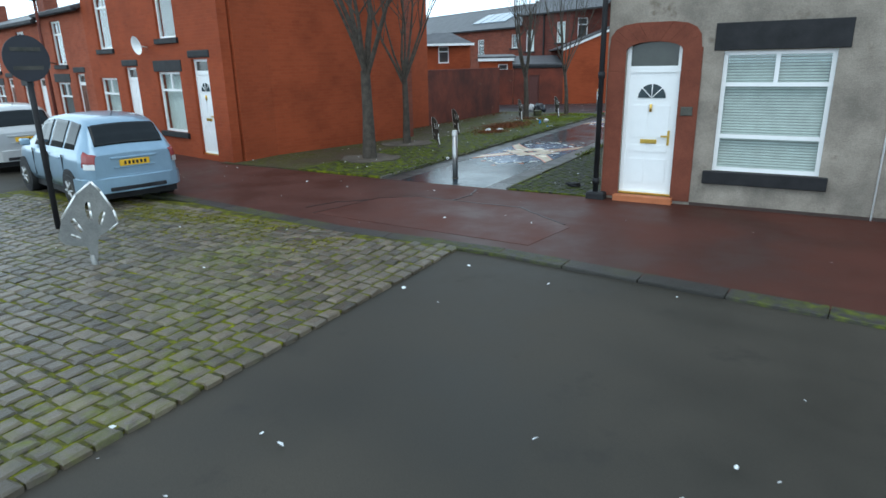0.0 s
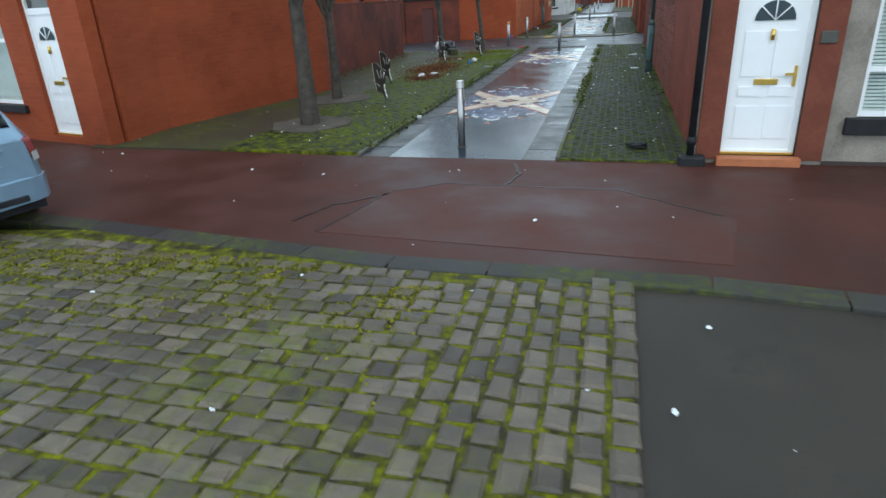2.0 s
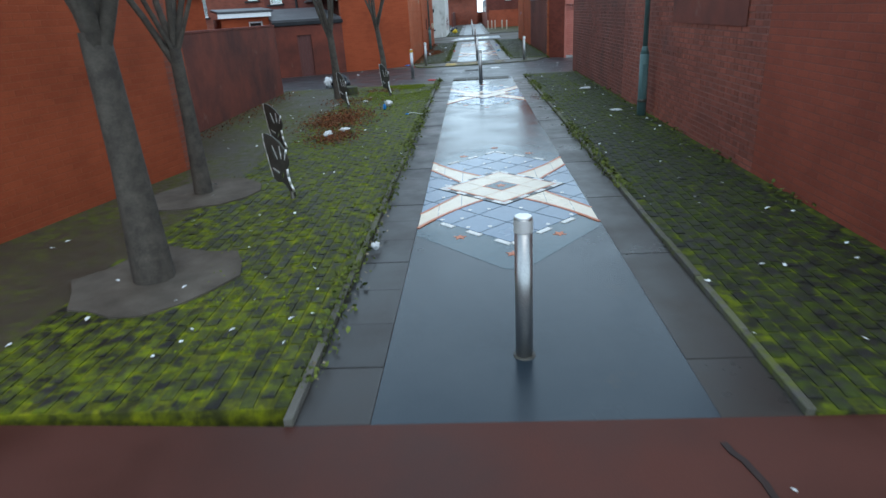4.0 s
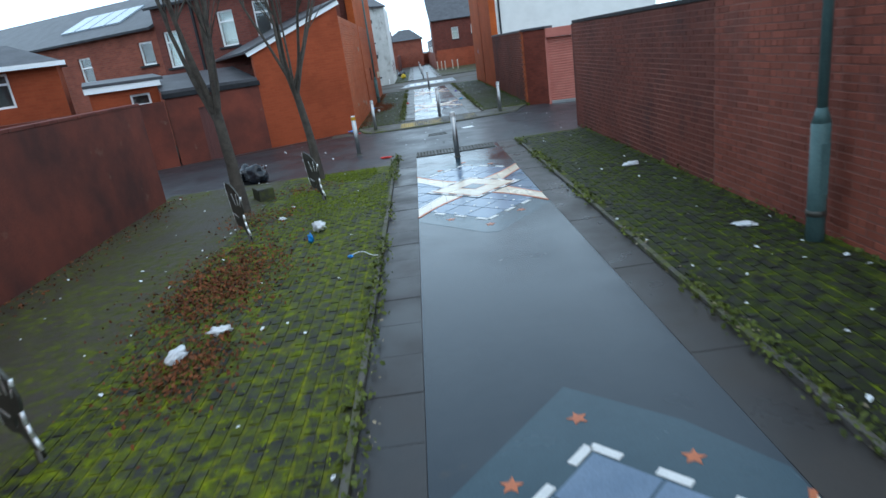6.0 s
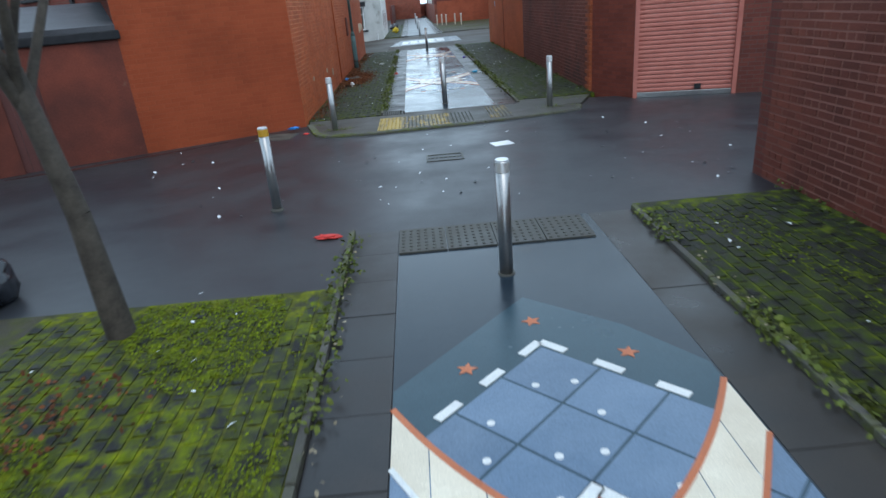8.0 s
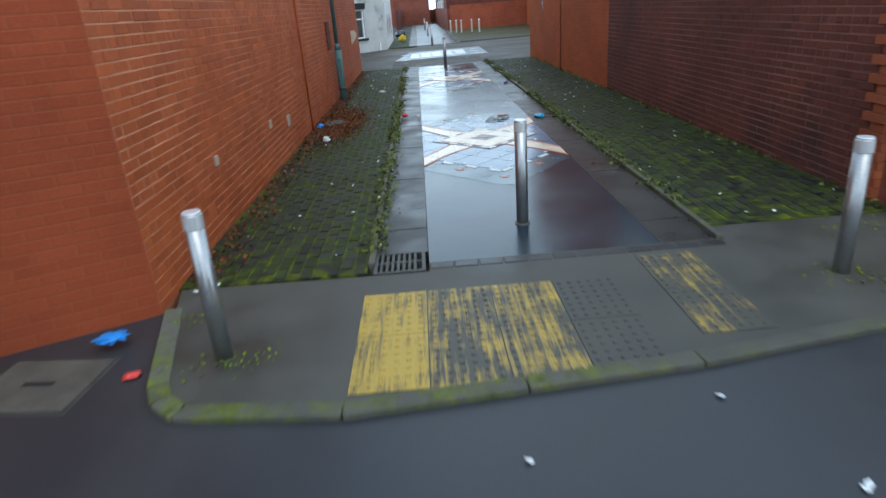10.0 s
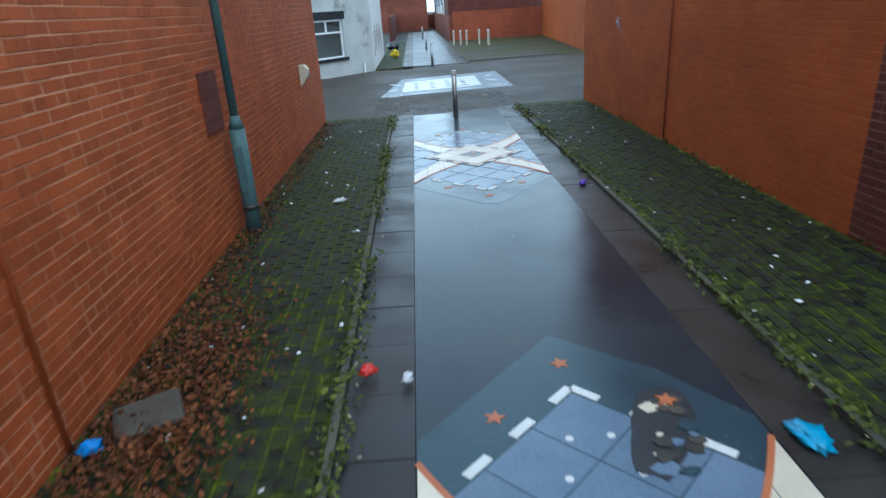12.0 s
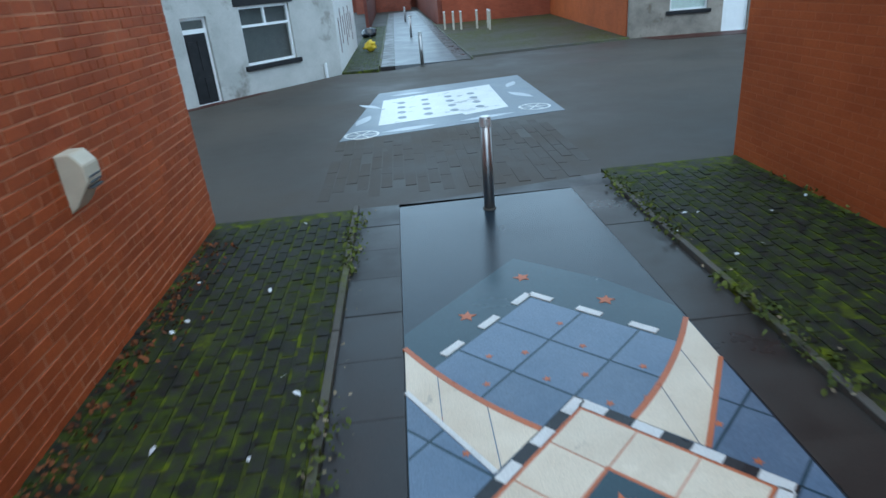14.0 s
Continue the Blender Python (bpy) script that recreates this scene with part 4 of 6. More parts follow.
# roller shutter in the lane
def shutter():
    p0, p1 = (4.66, 21.75), (6.5, 21.3)
    m, L = along(p0, p1)
    s = thing("roller_shutter", "closed salmon-red metal roller shutter on the lane", "shutter")
    col = mottled("salmon shutter paint", (0.4, 0.13, 0.1), (0.46, 0.16, 0.125), 0.5, 3, 50, 0.1)
    n = 25
    for k in range(n):
        z = 0.08 + k * 0.082
        bm = bmesh.new()
        pr = [(0.0, 0.0), (-0.018, 0.02), (-0.018, 0.055), (0.0, 0.078)]
        a = [bm.verts.new(m @ Vector((0.02, d + 0.05, z + h))) for d, h in pr]
        b = [bm.verts.new(m @ Vector((L - 0.02, d + 0.05, z + h))) for d, h in pr]
        for i in range(3):
            bm.faces.new((a[i], b[i], b[i + 1], a[i + 1]))
        part("slat", bm, col, s)
    part("hood", boxes((0.0, L, -0.12, 0.2, 2.13, 2.42), m=m, bevel=0.015), col, s)
    part("bottom_rail", boxes((0.0, L, 0.0, 0.08, -0.02, 0.08), m=m, bevel=0.008), STEEL, s)
    for a in (-0.02, L - 0.06):
        part("guide", boxes((a, a + 0.08, -0.02, 0.12, -0.1, 2.13), m=m), col, s)
    part("lock", boxes((L / 2 + 0.2, L / 2 + 0.32, -0.005, 0.03, 0.1, 0.2), m=m), BLACK, s)
    mm, LL = along((6.5, 21.3), (16, 19))
    part("wall_beyond", wall_mesh(LL, 2.5, 0.25, (), -0.3, mm), DARKBRICK, w)


shutter()


# ---- windows and doors ----
def ring_frame(bm, u0, u1, z0, z1, fat, y0, y1, m):
    """A four-sided frame as one closed shape."""
    loops = []
    for y, e in ((y0, 0), (y0, fat), (y1, fat), (y1, 0)):
        loops.append([bm.verts.new(m @ Vector(p)) for p in ((u0 + e, y, z0 + e), (u1 - e, y, z0 + e), (u1 - e, y, z1 - e), (u0 + e, y, z1 - e))])
    for a, b in zip(loops, loops[1:] + loops[:1]):
        for i in range(4):
            bm.faces.new((a[i], a[(i + 1) % 4], b[(i + 1) % 4], b[i]))
    bmesh.ops.recalc_face_normals(bm, faces=bm.faces)


def window(parent, m, u0, u1, z0, z1, top=0.3, split=2, bar=0.0, back=DIM_GREY, sill=None, lintel=None, deep=0.07, slats=0, fat=0.06):
    """A plastic casement in an opening: frame, panes, what shows behind it, sill and lintel."""
    bm = bmesh.new()
    y0, y1 = deep, deep + 0.06
    ring_frame(bm, u0, u1, z0, z1, fat, y0, y1, m)
    f = part("window", bm, WHITE, parent)
    h = z1 - z0
    zt = z1 - h * top
    if top:
        part("transom", boxes((u0 + fat, u1 - fat, y0, y1, zt - fat / 2, zt + fat / 2), m=m), WHITE, f)
        for k in range(1, split):
            c = u0 + (u1 - u0) * k / split
            part("mullion", boxes((c - fat / 2, c + fat / 2, y0, y1, zt + fat / 2, z1 - fat), m=m), WHITE, f)
    if bar:
        zb = z0 + h * bar
        part("transom", boxes((u0 + fat, u1 - fat, y0, y1, zb - fat / 2, zb + fat / 2), m=m), WHITE, f)
    p = part("pane", boxes((u0 + fat * 0.7, u1 - fat * 0.7, y0 + 0.025, y0 + 0.033, z0 + fat * 0.7, z1 - fat * 0.7), m=m), GLASS, f)
    p.visible_shadow = False
    # added sheet close behind the pane; its colour stands in for the room
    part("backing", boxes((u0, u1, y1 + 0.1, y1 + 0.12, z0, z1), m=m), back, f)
    if slats:
        bm = bmesh.new()
        for k in range(slats):
            z = z0 + 0.05 + (h - 0.1) * k / slats
            box(bm, u0 + 0.03, u1 - 0.03, y1 + 0.03, y1 + 0.055, z, z + 0.72 * (h - 0.1) / slats, m @ Matrix.Identity(4))
        part("blind", bm, BLINDW, f, "white slatted blind")
    if sill:
        part("sill", boxes((u0 - 0.12, u1 + 0.12, -0.07, 0.06, z0 - sill, z0), m=m, bevel=0.012), BLACK, parent, "black painted sill")
    if lintel:
        part("lintel", boxes((u0 - 0.14, u1 + 0.14, -0.02, 0.04, z1 + 0.01, z1 + lintel), m=m, bevel=0.01), BLACK, parent, "black painted lintel")
    return f


def panel_door(parent, m, u0, u1, z0, z1, zd, fancy=True, mat=WHITE):
    """A panelled door with a fanlight above it and a frame round both."""
    bm = bmesh.new()
    f = 0.06
    ring_frame(bm, u0, u1, z0, z1, f, 0.08, 0.16, m)
    d = part("door", bm, WHITE, parent, "white framed door with fanlight")
    bm = bmesh.new()
    box(bm, u0 + f, u1 - f, 0.1, 0.14, z0 + 0.02, zd, m)
    W, Hh = u1 - u0 - 2 * f, zd - z0
    part("transom", boxes((u0 + f, u1 - f, 0.08, 0.16, zd, zd + 0.1), m=m), WHITE, d)
    for cx in (0.27, 0.73):
        for a, b in ((0.1, 0.3), (0.36, 0.42), (0.48, 0.74)) if fancy else ((0.1, 0.4), (0.5, 0.9)):
            vs = box(bm, u0 + f + W * (cx - 0.17), u0 + f + W * (cx + 0.17), 0.088, 0.1, z0 + Hh * a, z0 + Hh * b, m)
    part("leaf", bm, mat, d)
    p = part("fanlight", boxes((u0 + f, u1 - f, 0.115, 0.125, zd + 0.1, z1 - f), m=m), plain("grey obscured fanlight", (0.07, 0.075, 0.07), 0.15), d)
    if fancy:
        cu, cz, r = (u0 + u1) / 2, z0 + Hh * 0.80, W * 0.3
        bm = bmesh.new()
        vs = [bm.verts.new(m @ Vector((cu + r * math.cos(k * math.pi / 10), 0.085, cz + r * math.sin(k * math.pi / 10)))) for k in range(11)]
        bm.faces.new(vs)
        part("sunburst_pane", bm, plain("dark leaded glass", (0.05, 0.07, 0.08), 0.08), d, "fan-shaped dark glass")
        bm = bmesh.new()
        for k in (2.5, 5, 7.5):
            a = k * math.pi / 10
            tube(bm, m @ Vector((cu, 0.08, cz)), m @ Vector((cu + r * math.cos(a), 0.08, cz + r * math.sin(a))), 0.008, 0.008, 6)
        part("glazing_bar", bm, WHITE, d)
        part("letter_plate", boxes((cu - 0.13, cu + 0.13, 0.075, 0.09, z0 + Hh * 0.43, z0 + Hh * 0.465), m=m, bevel=0.005), BRASS, d, "brass letter plate")
        bm = bmesh.new()
        tube(bm, m @ Vector((cu, 0.07, z0 + Hh * 0.69)), m @ Vector((cu, 0.07, z0 + Hh * 0.75)), 0.022, 0.022, 8)
        part("knocker", bm, BRASS, d, "brass knocker")
        bm = bmesh.new()
        box(bm, u1 - f - 0.075, u1 - f - 0.04, 0.08, 0.1, z0 + Hh * 0.42, z0 + Hh * 0.54, m)
        box(bm, u1 - f - 0.17, u1 - f - 0.05, 0.05, 0.07, z0 + Hh * 0.485, z0 + Hh * 0.5, m)
        part("handle", bm, BRASS, d, "brass lever handle")
        part("threshold", boxes((u0, u1, 0.04, 0.12, z0 - 0.03, z0 + 0.03), m=m), BRASS, d, "yellow metal threshold")


# the pebble-dashed corner house on the first street
eh = thing("terraced_house", "grey pebble-dashed corner house with a white door", "house")
em, eL = along((4.12, -3.2), (14.1, -3.2))
part("wall", wall_mesh(eL, 6.2, 0.25, [(0.3, 1.15, 0.1, 2.62), (1.74, 3.2, 0.58, 2.38), (4.9, 5.7, -0.1, 2.5), (6.4, 7.9, 0.4, 2.2), (1.9, 3.1, 3.6, 5.2)], -0.4, em), RENDERED, eh, "pebble-dashed front")
part("gable_wall", boxes((4.12, 4.37, -2.95, 1.6, -0.3, 6.2)), brickwork("dark painted gable brick", (0.23, 0.054, 0.032), (0.27, 0.064, 0.036), (0.2, 0.06, 0.042)), eh, "dark red gable wall")
part("rear_wall", boxes((4.37, 14, 1.36, 1.6, -0.3, 6.2)), DARKBRICK, eh)
part("roof", boxes((4.0, 14.1, -3.4, 1.8, 6.2, 6.45)), SLATE, eh)
panel_door(eh, em, 0.3, 1.15, 0.1, 2.62, 2.08)
part("doorstep", boxes((0.25, 1.2, -0.16, 0.1, -0.1, 0.1), m=em, bevel=0.012), plain("terracotta step", (0.42, 0.13, 0.05), 0.6), eh, "terracotta painted step")
for a, b in ((1.15, 1.45), (0.02, 0.3)):
    part("door_jamb", boxes((a, b, -0.025, 0.05, 0.05, 2.1), m=em, bevel=0.006), SANDSTONE, eh, "red sandstone door jamb")
    part("springer", boxes((a + 0.003, b - 0.003, -0.022, 0.05, 2.1, 2.45), m=em, bevel=0.006), SANDSTONE, eh, "red sandstone springer")
for k in range(9):
    a0, a1 = math.pi * k / 9, max(0.0, math.pi * (k + 1) / 9 - 0.006)
    vs, bm = [], bmesh.new()
    for rr in (0.43, 0.72):
        for a in (a0, a1):
            for d in (-0.025, 0.05):
                ca, sa = math.cos(a), math.sin(a)
                if rr < 0.5:
                    u, z = 0.725 - 0.43 * ca, 2.42 + 0.13 * sa
                else:
                    u, z = 0.725 - 0.7 * math.copysign(abs(ca) ** 0.55, ca), 2.42 + 0.42 * sa ** 0.6
                vs.append(bm.verts.new(em @ Vector((u, d, z))))
    for f in ((0, 1, 3, 2), (4, 6, 7, 5), (0, 4, 5, 1), (2, 3, 7, 6), (0, 2, 6, 4), (1, 5, 7, 3)):
        bm.faces.new([vs[i] for i in f])
    bmesh.ops.recalc_face_normals(bm, faces=bm.faces)
    part("arch_stone", bm, SANDSTONE, eh, "red sandstone arch stone")
# mid grey sheet paints the shade seen between the blind's slats
window(eh, em, 1.74, 3.2, 0.58, 2.38, 0.27, 2, 0.3, plain("shade behind the blind", (0.3, 0.34, 0.34), 0.7), 0.2, 0.4, slats=40)
window(eh, em, 6.4, 7.9, 0.4, 2.2, 0.27, 2, 0.0, DIM_GREY, 0.2, 0.4)
window(eh, em, 1.9, 3.1, 3.6, 5.2, 0.3, 2)
part("plinth", boxes((1.46, eL, -0.018, 0.05, -0.3, 0.05), m=em), plain("dark plinth", (0.04, 0.022, 0.018), 0.7), eh)
part("wall_number_plate", boxes((1.2, 1.38, -0.04, -0.02, 1.42, 1.56), m=em, bevel=0.01), PLATE, eh)
bm = bmesh.new()
tube(bm, em @ Vector((-0.06, -0.1, 6.1)), em @ Vector((-0.06, -0.1, 0.1)), 0.045, 0.045, 10)
for z in (0.25, 2.0, 3.8):
    tube(bm, em @ Vector((-0.06, -0.1, z)), em @ Vector((-0.06, -0.1, z + 0.1)), 0.058, 0.058, 10)
part("down_pipe", bm, BLACK, eh, "black cast-iron down pipe")
part("gully_block", boxes((-0.2, 0.12, -0.22, -0.02, -0.1, 0.12), m=em, bevel=0.03), BLACK, eh)
bm = bmesh.new()
tube(bm, em @ Vector((3.92, -0.02, 5.5)), em @ Vector((3.92, -0.02, 0.0)), 0.012, 0.012, 6)
part("cable", bm, WHITE, eh)
part("neighbour_surround", boxes((4.15, 4.9, -0.03, 0.05, -0.1, 2.9), m=em), SANDSTONE, eh)
part("neighbour_step", boxes((4.3, 5.9, -0.2, 0.0, -0.2, 0.06), m=em, bevel=0.01), SANDSTONE, eh)


# west terrace of the first street
def chimney(parent, m, u, z):
    c = part("chimney", boxes((u - 0.5, u + 0.5, 2.6, 3.2, z - 0.3, z + 1.0), m=m, bevel=0.015), BRICK, parent)
    for k in (-0.25, 0.2):
        bm = bmesh.new()
        tube(bm, m @ Vector((u + k, 2.9, z + 1.0)), m @ Vector((u + k, 2.9, z + 1.35)), 0.12, 0.1, 10)
        part("chimney_pot", bm, SANDSTONE, c)


WL = 46.0
wd = Vector((-1, 0.22, 0)).normalized()
wp1 = Vector((-5.05, -3.05, 0))
wp0 = wp1 + wd * WL
base, _ = along((wp0.x, wp0.y), (wp1.x, wp1.y))
HP = 4.15
for h in range(11):
    a, b = WL - (h + 1) * HP, WL - h * HP
    th = thing("terraced_house", "orange-red painted terraced house with white windows" if h < 2 else "red brick terraced house in a long row", "house", "terrace along the first street")
    mat = GABLE if h < 2 else ROW
    wm = base @ Matrix.Translation((0, 0, -0.16 * min(h, 3)))
    eaves = 5.7 if h < 2 else 4.5
    ut = b - 0.72
    dr = (ut - 0.82, ut, 0.12, 2.5)
    wi = (ut - 2.85, ut - 1.5, 0.62, 2.2)
    up = (ut - 2.5, ut - 1.45, 3.05, 4.75) if h < 2 else (ut - 2.5, ut - 1.45, 2.8, 4.25)
    part("wall", wall_mesh(b - a, eaves, 0.25, [(c[0] - a, c[1] - a, c[2], c[3]) for c in (dr, wi, up)], -0.4, wm @ pose(a, 0, 0)), mat, th)
    panel_door(th, wm, *dr, 2.12, h == 0, WHITE if h < 2 or h % 2 else plain("brown door", (0.12, 0.04, 0.02), 0.5))
    window(th, wm, *wi, 0.3, 2, 0.0, BLINDW if h < 2 else DIM_GREY, 0.14, 0.3 if h != 1 else 0.0)
    window(th, wm, *up, 0.3, 2, 0.0, DIM_GREY, 0.14, 0.0)
    part("door_lintel", boxes((dr[0] - 0.15, dr[1] + 0.15, -0.02, 0.04, 2.52, 2.72), m=wm, bevel=0.04), BLACK, th)
    part("roof", boxes((a, b, -0.3, 5.2, 0, 0.1), m=wm @ pose(0, 0, eaves + 0.02, 30 if h < 2 else 16, 0, 0)), SLATE, th)
    part("gutter", boxes((a, b, -0.25, -0.12, eaves - 0.1, eaves + 0.02), m=wm, bevel=0.02), BLACK, th)
    if h % 2 == 1:
        chimney(th, wm, b, eaves + (1.5 if h < 2 else 0.8))
    if h == 0:
        part("gable_wall", boxes((b - 0.5, b - 0.25, 0.25, 6.6, -0.3, 6.55), m=wm), GABLE, th, "plain orange-red painted gable")
        part("back_wall", boxes((a, b - 0.25, 6.35, 6.6, -0.3, 6.6), m=wm), BRICK, th)
    if h in (0, 2):
        bm = bmesh.new()
        c = wm @ Vector((a + 0.3 if h == 0 else a + 1.0, -0.25, 2.9))
        n = 14
        rim = [bm.verts.new(c + Vector((0.2 * math.cos(2 * math.pi * k / n), -0.08 - 0.05 * math.sin(2 * math.pi * k / n), 0.24 * math.sin(2 * math.pi * k / n)))) for k in range(n)]
        mid = bm.verts.new(c + Vector((0, 0.04, 0)))
        for k in range(n):
            bm.faces.new((rim[k], rim[(k + 1) % n], mid))
        tube(bm, c, c + Vector((0, 0.25, -0.05)), 0.02, 0.02, 6)
        part("satellite_dish", bm, PLATE if h else WHITE, th, "round satellite dish")
# the terrace gable squared to the paved way
w = thing("wall_gable_west", "orange-red painted gable beside the paved way", "wall", kind=S)
part("wall_core", prism([(-4.95, -2.75), (-5.22, 6.7), (-5.5, 6.7), (-5.25, -2.75)], -0.3, 6.6), GABLE, w)

# ---- rear of the terrace across the lane ----
rp0, rp1 = (-26.0, 35.0), (-5.5, 24.6)
rm, rL = along(rp0, rp1)
rear = thing("terraced_house", "sooty brick rear of a terrace with white windows", "house", "backs along the lane")


def ru(u):
    return rL - u


holes = [(ru(9.75), ru(8.95), 2.55, 3.9), (ru(5.9), ru(5.1), 3.2, 4.1), (ru(4.35), ru(3.5), 2.95, 4.3), (ru(1.45), ru(0.65), 3.4, 4.65), (ru(13.5), ru(12.7), 3.0, 4.1)]
part("wall", wall_mesh(rL - 4.7, 4.6, 0.25, [h for h in holes if h[1] < rL - 4.7], -0.3, rm), BRICK, rear, "red brick lower range")
part("main_wall", wall_mesh(4.7, 5.3, 0.25, [(h[0] - rL + 4.7, h[1] - rL + 4.7, h[2], h[3]) for h in holes if h[0] > rL - 4.7], -0.3, rm @ pose(rL - 4.7, -0.03, 0)), DARKBRICK, rear)
for hh in holes:
    window(rear, rm @ (pose(0, -0.03, 0) if hh[0] > rL - 4.7 else Matrix()), *hh, 0.3 if hh[3] - hh[2] > 1 else 0.0, 1, 0.0, BLINDW if hh[3] > 4.2 else DIM_GREY, 0.08)
part("roof", boxes((0, rL - 4.7, -0.3, 4.2, 0, 0.1), m=rm @ pose(0, 0, 4.6, 24, 0, 0)), SLATE, rear, "wet slate roof")
part("main_roof", boxes((rL - 4.8, rL + 2.5, -0.3, 4.6, 0, 0.1), m=rm @ pose(0, 0, 5.3, 28, 0, 0)), SLATE, rear)
# pale blue-grey of the mirrored sky is put into the glazing's colour
for k in range(4):
    part("roof_panel", boxes((ru(11.4 - 1.0 * k), ru(10.5 - 1.0 * k), 0.9, 2.6, 0.1, 0.16), m=rm @ pose(0, 0, 4.6, 24, 0, 0)), plain("roof glass with sky reflection in its colour", (0.3, 0.36, 0.42), 0.06), rear, "glazed roof panel")
m2, L2 = along((-5.5, 24.6), (-2.3, 26.0))
part("side_wall", wall_mesh(L2, 5.3, 0.25, [(0.25, 0.85, 3.5, 4.8)], 1.0, m2), DARKBRICK, rear)
window(rear, m2, 0.25, 0.85, 3.5, 4.8, 0.3, 1, 0.0, DIM_GREY, 0.08)
part("waste_pipe", boxes((ru(2.6), ru(2.5), -0.1, -0.03, 1.5, 5.2), m=rm), BLACK, rear)

om, oL = along((-20.0, 12.85), (-4.65, 20.5))
ext = thing("rear_extension", "orange painted rear extension with a white fascia", "extension", "backs along the lane")
part("wall", wall_mesh(1.85, 2.36, 0.2, [(1.05, 1.6, 1.85, 2.2)], -0.3, om @ pose(oL - 4.65, 0.7, 0)), GABLE, ext)
window(ext, om @ pose(oL - 4.65, 0.7, 0), 1.05, 1.6, 1.85, 2.2, 0.0, 1)
part("side_wall", boxes((oL - 4.65, oL - 2.8, 1.3, 4.4, -0.3, 2.36), m=om), GABLE, ext)
part("fascia", boxes((oL - 4.75, oL - 2.7, 0.57, 0.7, 2.36, 2.54), m=om, bevel=0.01), WHITE, ext, "white fascia board")
part("roof", boxes((oL - 4.75, oL - 2.6, 0.55, 3.6, 0, 0.08), m=om @ pose(0, 0, 2.5, 3, 0, 0)), SLATE, ext)
tall = thing("rear_extension", "two-storey orange extension with a grey hipped roof", "extension", "backs along the lane")
part("wall", wall_mesh(3.2, 3.35, 0.2, [(1.4, 2.0, 2.3, 3.2)], -0.3, om @ pose(oL - 8.4, 0.6, 0)), GABLE, tall)
window(tall, om @ pose(oL - 8.4, 0.6, 0), 1.4, 2.0, 2.3, 3.2, 0.3, 1)
part("side_wall", boxes((oL - 5.4, oL - 5.2, 0.8, 4.4, -0.3, 3.35), m=om), GABLE, tall)
bm = bmesh.new()
q = [om @ Vector(p) for p in ((oL - 8.7, 0.35, 3.35), (oL - 5.0, 0.35, 3.35), (oL - 5.0, 4.5, 3.35), (oL - 8.7, 4.5, 3.35), (oL - 7.4, 2.0, 4.0), (oL - 6.3, 2.0, 4.0))]
vv = [bm.verts.new(p) for p in q]
for f in ((0, 1, 5, 4), (1, 2, 5), (2, 3, 4, 5), (3, 0, 4), (3, 2, 1, 0)):
    bm.faces.new([vv[i] for i in f])
part("roof", bm, SLATE, tall)
part("gutter", boxes((oL - 8.7, oL - 4.95, 0.28, 0.36, 3.24, 3.36), m=om), WHITE, tall)

out = thing("outhouse", "maroon brick outhouse with a plank gate on the lane", "outhouse")
part("wall", wall_mesh(2.75, 1.95, 0.22, [(0.85, 1.42, -0.3, 1.58)], -0.3, om @ pose(oL - 2.75, 0, 0)), MAROON, out)
part("capping", boxes((oL - 2.8, oL + 0.05, -0.05, 0.3, 1.95, 2.1), m=om, bevel=0.02), BLACK, out)
part("roof", boxes((oL - 2.8, oL + 0.0, 0.0, 3.4, 0, 0.08), m=om @ pose(0, 0, 2.1, 8, 0, 0)), SLATE, out)
for k in range(5):
    part("gate_board", boxes((oL - 1.9 + k * 0.114, oL - 1.9 + (k + 1) * 0.114 - 0.006, 0.06, 0.09, -0.02, 1.56), m=om), plain("dark red gate", (0.1, 0.03, 0.025), 0.6), out)
yw = thing("wall_lane", "maroon and orange painted yard wall along the lane", "wall", kind=S)
part("wall_core", wall_mesh(14, 1.9, 0.22, (), -0.3, om @ pose(oL - 16.8, -0.02, 0)), MAROON, yw)
part("red_strip", prism([(-5.6, 19.6), (-4.4, 20.2), (-3.3, 20.9), (-4.3, 20.35), (-6.5, 19.3)], -0.05, -0.012), RED, yw, "red brick gutter strip")

# ---- the far side of the second street ----
pm, pL = along((-12.0, 39.45), (-1.59, 52.7))
white = thing("terraced_house", "stained cream rendered corner house with black lintels", "house")
def pu(u):
    return pL - 5.03 + u
ph = [(pu(1.72), pu(3.38), 0.68, 2.08), (pu(0.05), pu(0.76), -0.05, 1.95), (pu(1.8), pu(3.3), 3.3, 4.7), (pu(-4.0), pu(-2.5), 0.7, 2.1)]
part("wall", wall_mesh(pL, 6.0, 0.25, ph, -0.3, pm), PALE, white)
window(white, pm, *ph[0], 0.33, 2, 0.0, DIM_GREY, 0.12, 0.3)
window(white, pm, *ph[2], 0.33, 2, 0.0, DIM_GREY, 0.12, 0.3)
window(white, pm, *ph[3], 0.33, 2, 0.0, DIM_GREY, 0.12, 0.3)
panel_door(white, pm, *ph[1], 1.6, False, BLACK)
part("side_wall", boxes((-1.9, -1.58, 52.75, 61.5, -0.3, 6.0)), WHITEWASH, white, "patchy white side wall")
for k in range(7):
    part("render_scar", boxes((-1.582, -1.57, 53.6 + k * 0.9, 53.75 + k * 0.9, 0.5 + 0.2 * (k % 3), 1.5 + 0.25 * (k % 2)), bevel=0.0), DARKBRICK, white)
part("roof", boxes((0, pL, -0.3, 5, 0, 0.1), m=pm @ pose(0, 0, 6.0, 30, 0, 0)), SLATE, white)
part("plinth_pipe", boxes((pu(4.3), pu(4.36), -0.1, -0.04, -0.1, 0.4), m=pm), WHITE, white)

